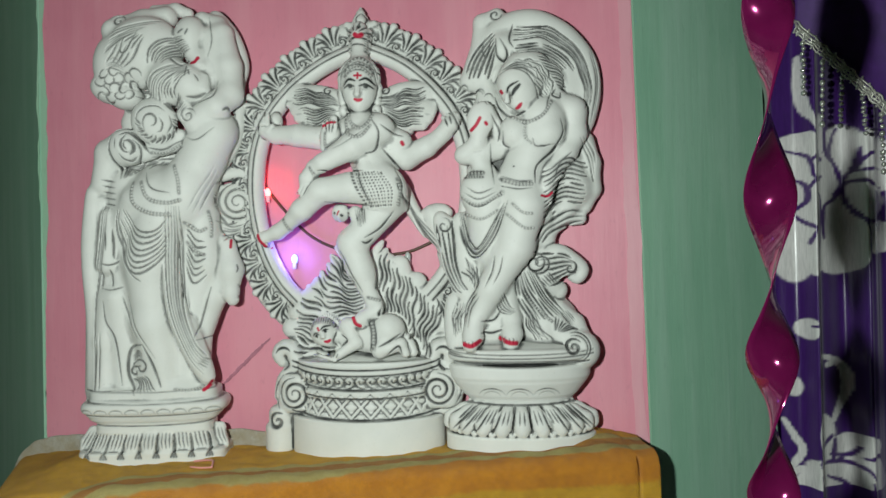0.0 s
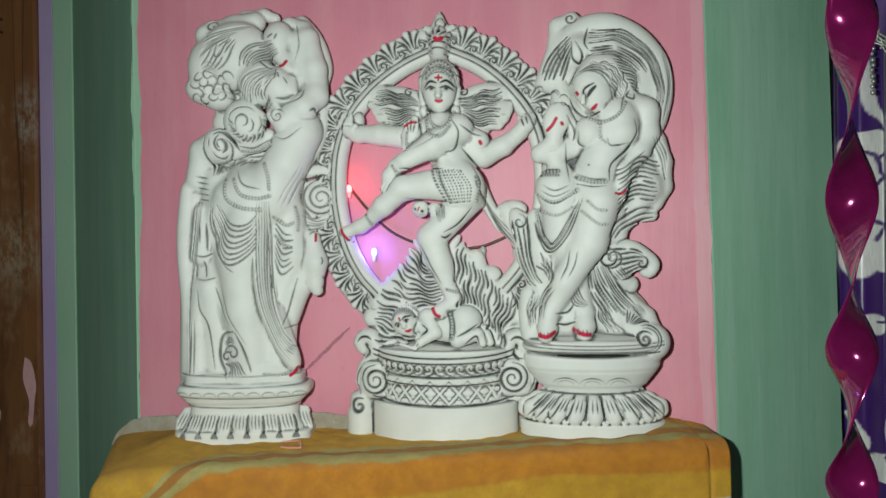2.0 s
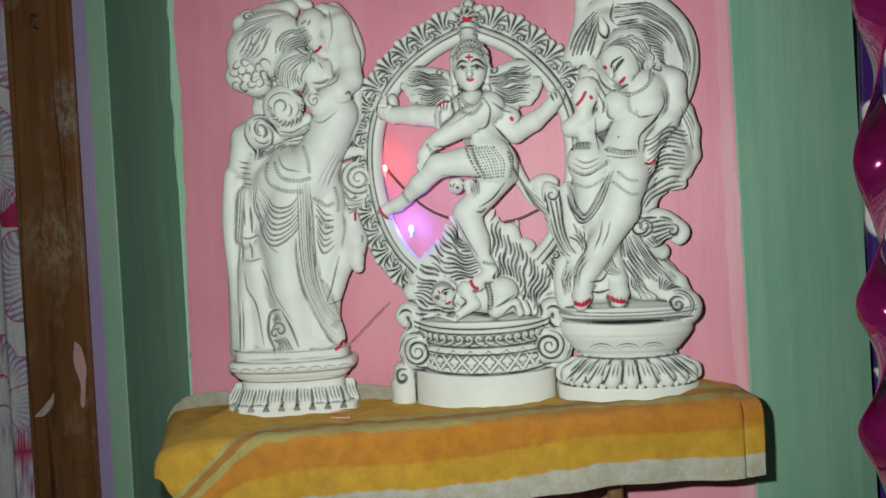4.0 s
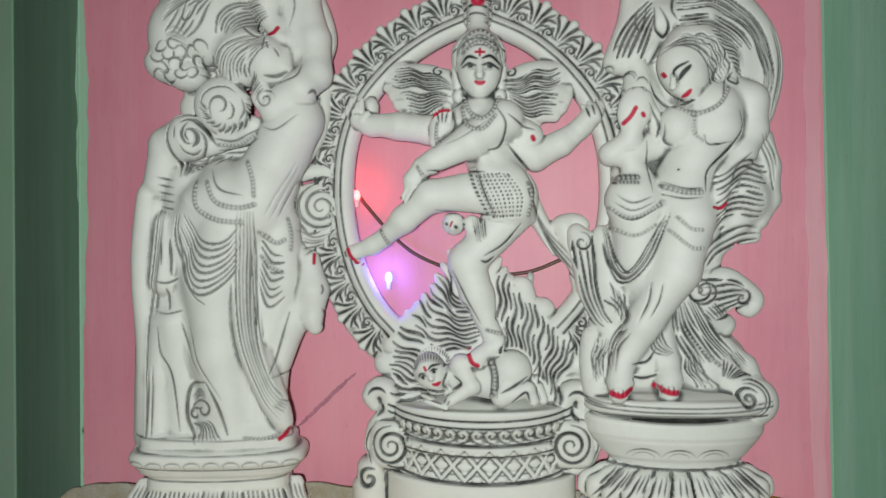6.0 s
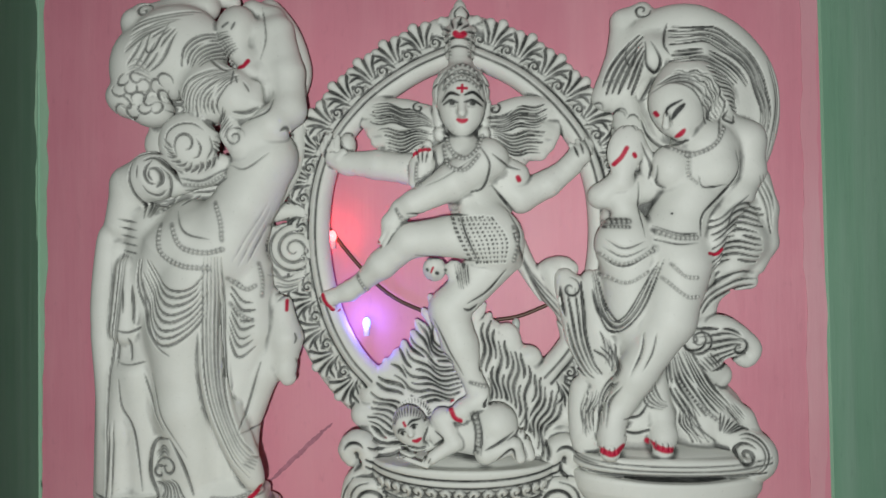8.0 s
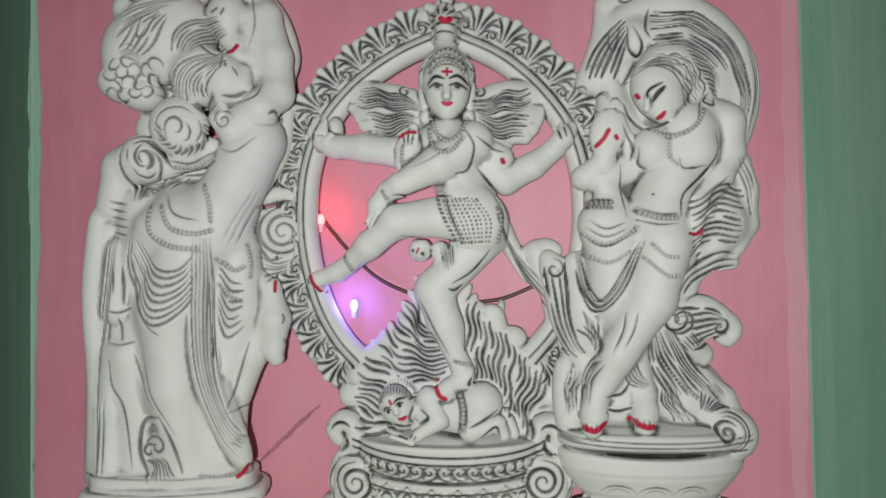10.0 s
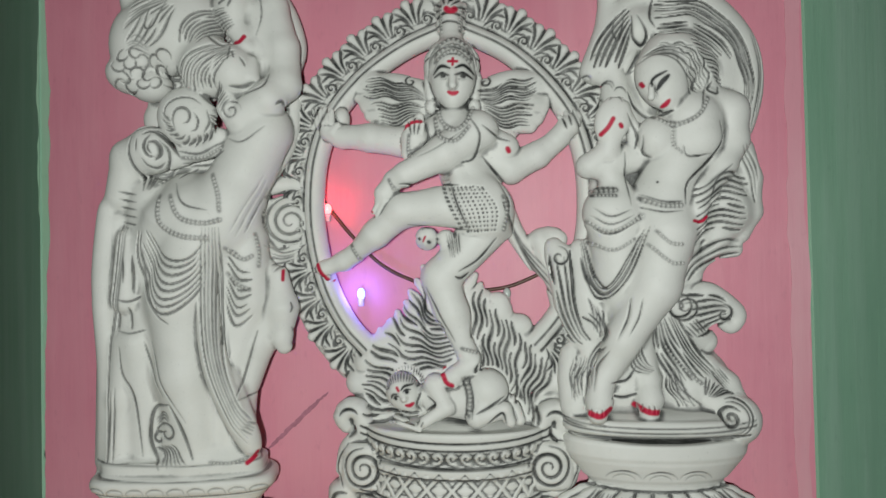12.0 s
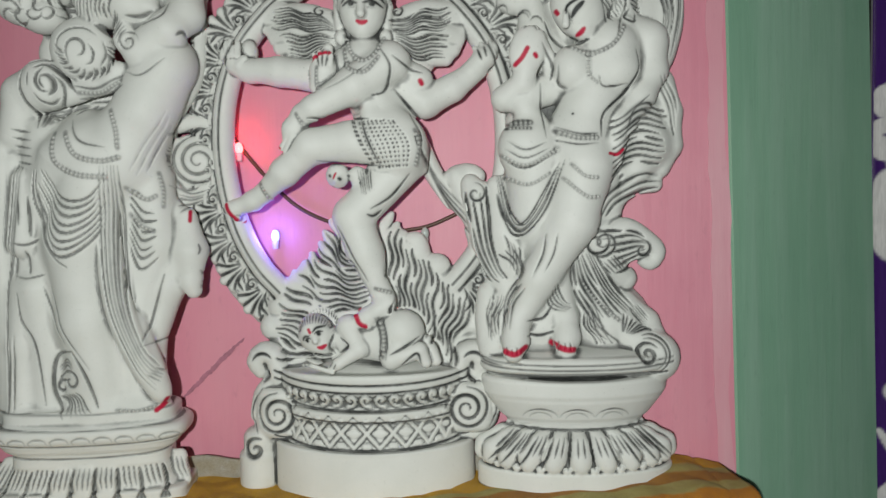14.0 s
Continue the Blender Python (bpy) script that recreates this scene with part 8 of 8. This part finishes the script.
def bent_clip():
    thing = tagged(new("hair_clip"), "small pink bent wire clip lying on the towel", "clip")
    thing.location = (-0.391, 0.735, shelf_z(-0.391) + 0.0062)
    mat = plain("pink_wire", (0.75, 0.32, 0.28), 0.35, vary=0.15, relief=0)
    part("wire", tube([tuple(p) for p in spline([(-0.014, 0.012, 0), (0.000, 0.013, 0.001), (0.009, 0.006, 0.002), (0.016, -0.012, 0.001)], 0.001)], 0.0011, 8), mat, thing)
    part("prong", tube([tuple(p) for p in spline([(0.016, -0.012, 0.0005), (0.004, -0.012, 0), (-0.008, -0.009, 0)], 0.001)], 0.0009, 8), mat, thing, "dull end of the clip")
    return thing


bent_clip()

SPLASH = plain("pink_splash", (0.74, 0.42, 0.44), 0.5, vary=0.15, scale=60)
PALE_SPLASH = plain("pale_splash", (0.60, 0.50, 0.42), 0.6, vary=0.3, scale=70)


def splash(outline, mat, label):
    """A dried drip of paint on the front of the door frame."""
    pts = spline(outline + outline[:1], 0.004)[:-1]
    bm = bmesh.new()
    bm.faces.new([bm.verts.new((p[0], 0, p[1])) for p in pts])
    ext = bmesh.ops.extrude_face_region(bm, geom=bm.faces[:])
    bmesh.ops.translate(bm, vec=(0, -0.0012, 0), verts=[v for v in ext["geom"] if isinstance(v, bmesh.types.BMVert)])
    ob = part("paint_splash", bm, mat, door_frame, label, smooth=False)
    return ob


a = splash([(-0.048, 1.005), (-0.036, 0.995), (-0.028, 0.960), (-0.031, 0.930), (-0.036, 0.890), (-0.043, 0.892), (-0.041, 0.930), (-0.052, 0.968)], SPLASH, "pink paint drip")
a.location = (0.022, -0.0124, -0.028)
b = splash([(-0.120, 0.862), (-0.085, 0.895), (-0.078, 0.905), (-0.080, 0.885), (-0.100, 0.864)], PALE_SPLASH, "pale paint smear")
b.location = (-0.004, -0.0044, -0.022)

# swag over the satin curtain with bead tassels
SWAG = plain("violet_velvet", (0.055, 0.008, 0.14), 0.6, vary=0.3, scale=50, Sheen_Weight=0.12)
BEAD = plain("silver_bead", (0.62, 0.62, 0.56), 0.22, 0.7, 0.15, 200, 0)
BRAID = plain("silver_braid", (0.55, 0.54, 0.48), 0.4, 0.5, 0.3, 300, 0.3)


def swag_edge(t):
    return 0.256 + 0.42 * t, 0.925 - 0.01 * math.sin(t * 9), 1.406 - 0.235 * math.sin(t * math.pi * 0.62) * 1.02


def build_swag():
    thing = tagged(new("curtain_swag"), "dark violet swag edged with silver bead tassels over the curtain", "curtain swag")
    nu, nv = 90, 60
    verts = []
    for i in range(nu):
        t = i / (nu - 1)
        ex, ey, ez = swag_edge(t)
        for j in range(nv):
            v = j / (nv - 1)
            z = ez + (2.26 - ez) * v
            y = ey - 0.010 * math.sin(9 * v + 5 * t + 3 * t * v) * min(1, 8 * v) - 0.012 * math.sin(26 * t + 4 * v) * min(1, 6 * v)
            verts.append((ex, y - 0.004, z))
    cloth = mesh_object("cloth", verts, grid_faces(nu, nv), SWAG, thing)
    cloth.modifiers.new("thickness", "SOLIDIFY").thickness = 0.0015
    # a ladder of thin silver cords
    for row in range(4):
        cord = []
        for i in range(150):
            x, y, z = swag_edge(i / 149)
            cord.append((x + 0.0012 * math.sin(i * 1.9 + row), y - 0.0085 + 0.001 * math.cos(i * 1.3 + row), z + 0.0080 - 0.0045 * row + 0.0012 * math.sin(i * 1.3 + 2 * row)))
        part("cord", tube(cord, 0.0012, 6), BRAID, thing, "silver cord of the edge")
    knot = None
    for i in range(110):
        x, y, z = swag_edge(i / 109)
        if knot is None:
            first = part("rung", tube([(-0.0022, 0, -0.0065), (0.0012, -0.002, 0), (-0.0015, 0, 0.0095)], 0.0011, 6), BRAID, thing)
            knot, ob = first.data, first
        else:
            ob = new("rung", knot)
            ob.parent = thing
        ob.location = (x, y - 0.0085, z)
        ob.rotation_euler = (0, 0.5 * math.sin(i * 2.7), 0)
    me = None
    for k in range(21):
        x, y, z = swag_edge((k + 0.4) / 21)
        if me is None:
            bm = bmesh.new()
            zz = 0.0
            for q in range(10):
                r = 0.0030 if q % 3 else 0.0036
                zz -= r * 2.0
                bmesh.ops.create_icosphere(bm, subdivisions=1, radius=r, matrix=Matrix.Translation((0.0008 * math.sin(q * 2.1), 0, zz)))
            first = part("tassel", bm, BEAD, thing, "string of silver beads")
            me = first.data
            ob = first
        else:
            ob = new("tassel", me)
            ob.parent = thing
            ob["label"] = "string of silver beads"
        ob.location = (x, y - 0.007, z - 0.003)
        ob.rotation_euler = (0, 0.10 * math.sin(k * 2.3), k * 0.9)
        ob.scale = (1, 1, 1.0 + 0.25 * math.sin(k * 1.7))
    return thing


build_swag()
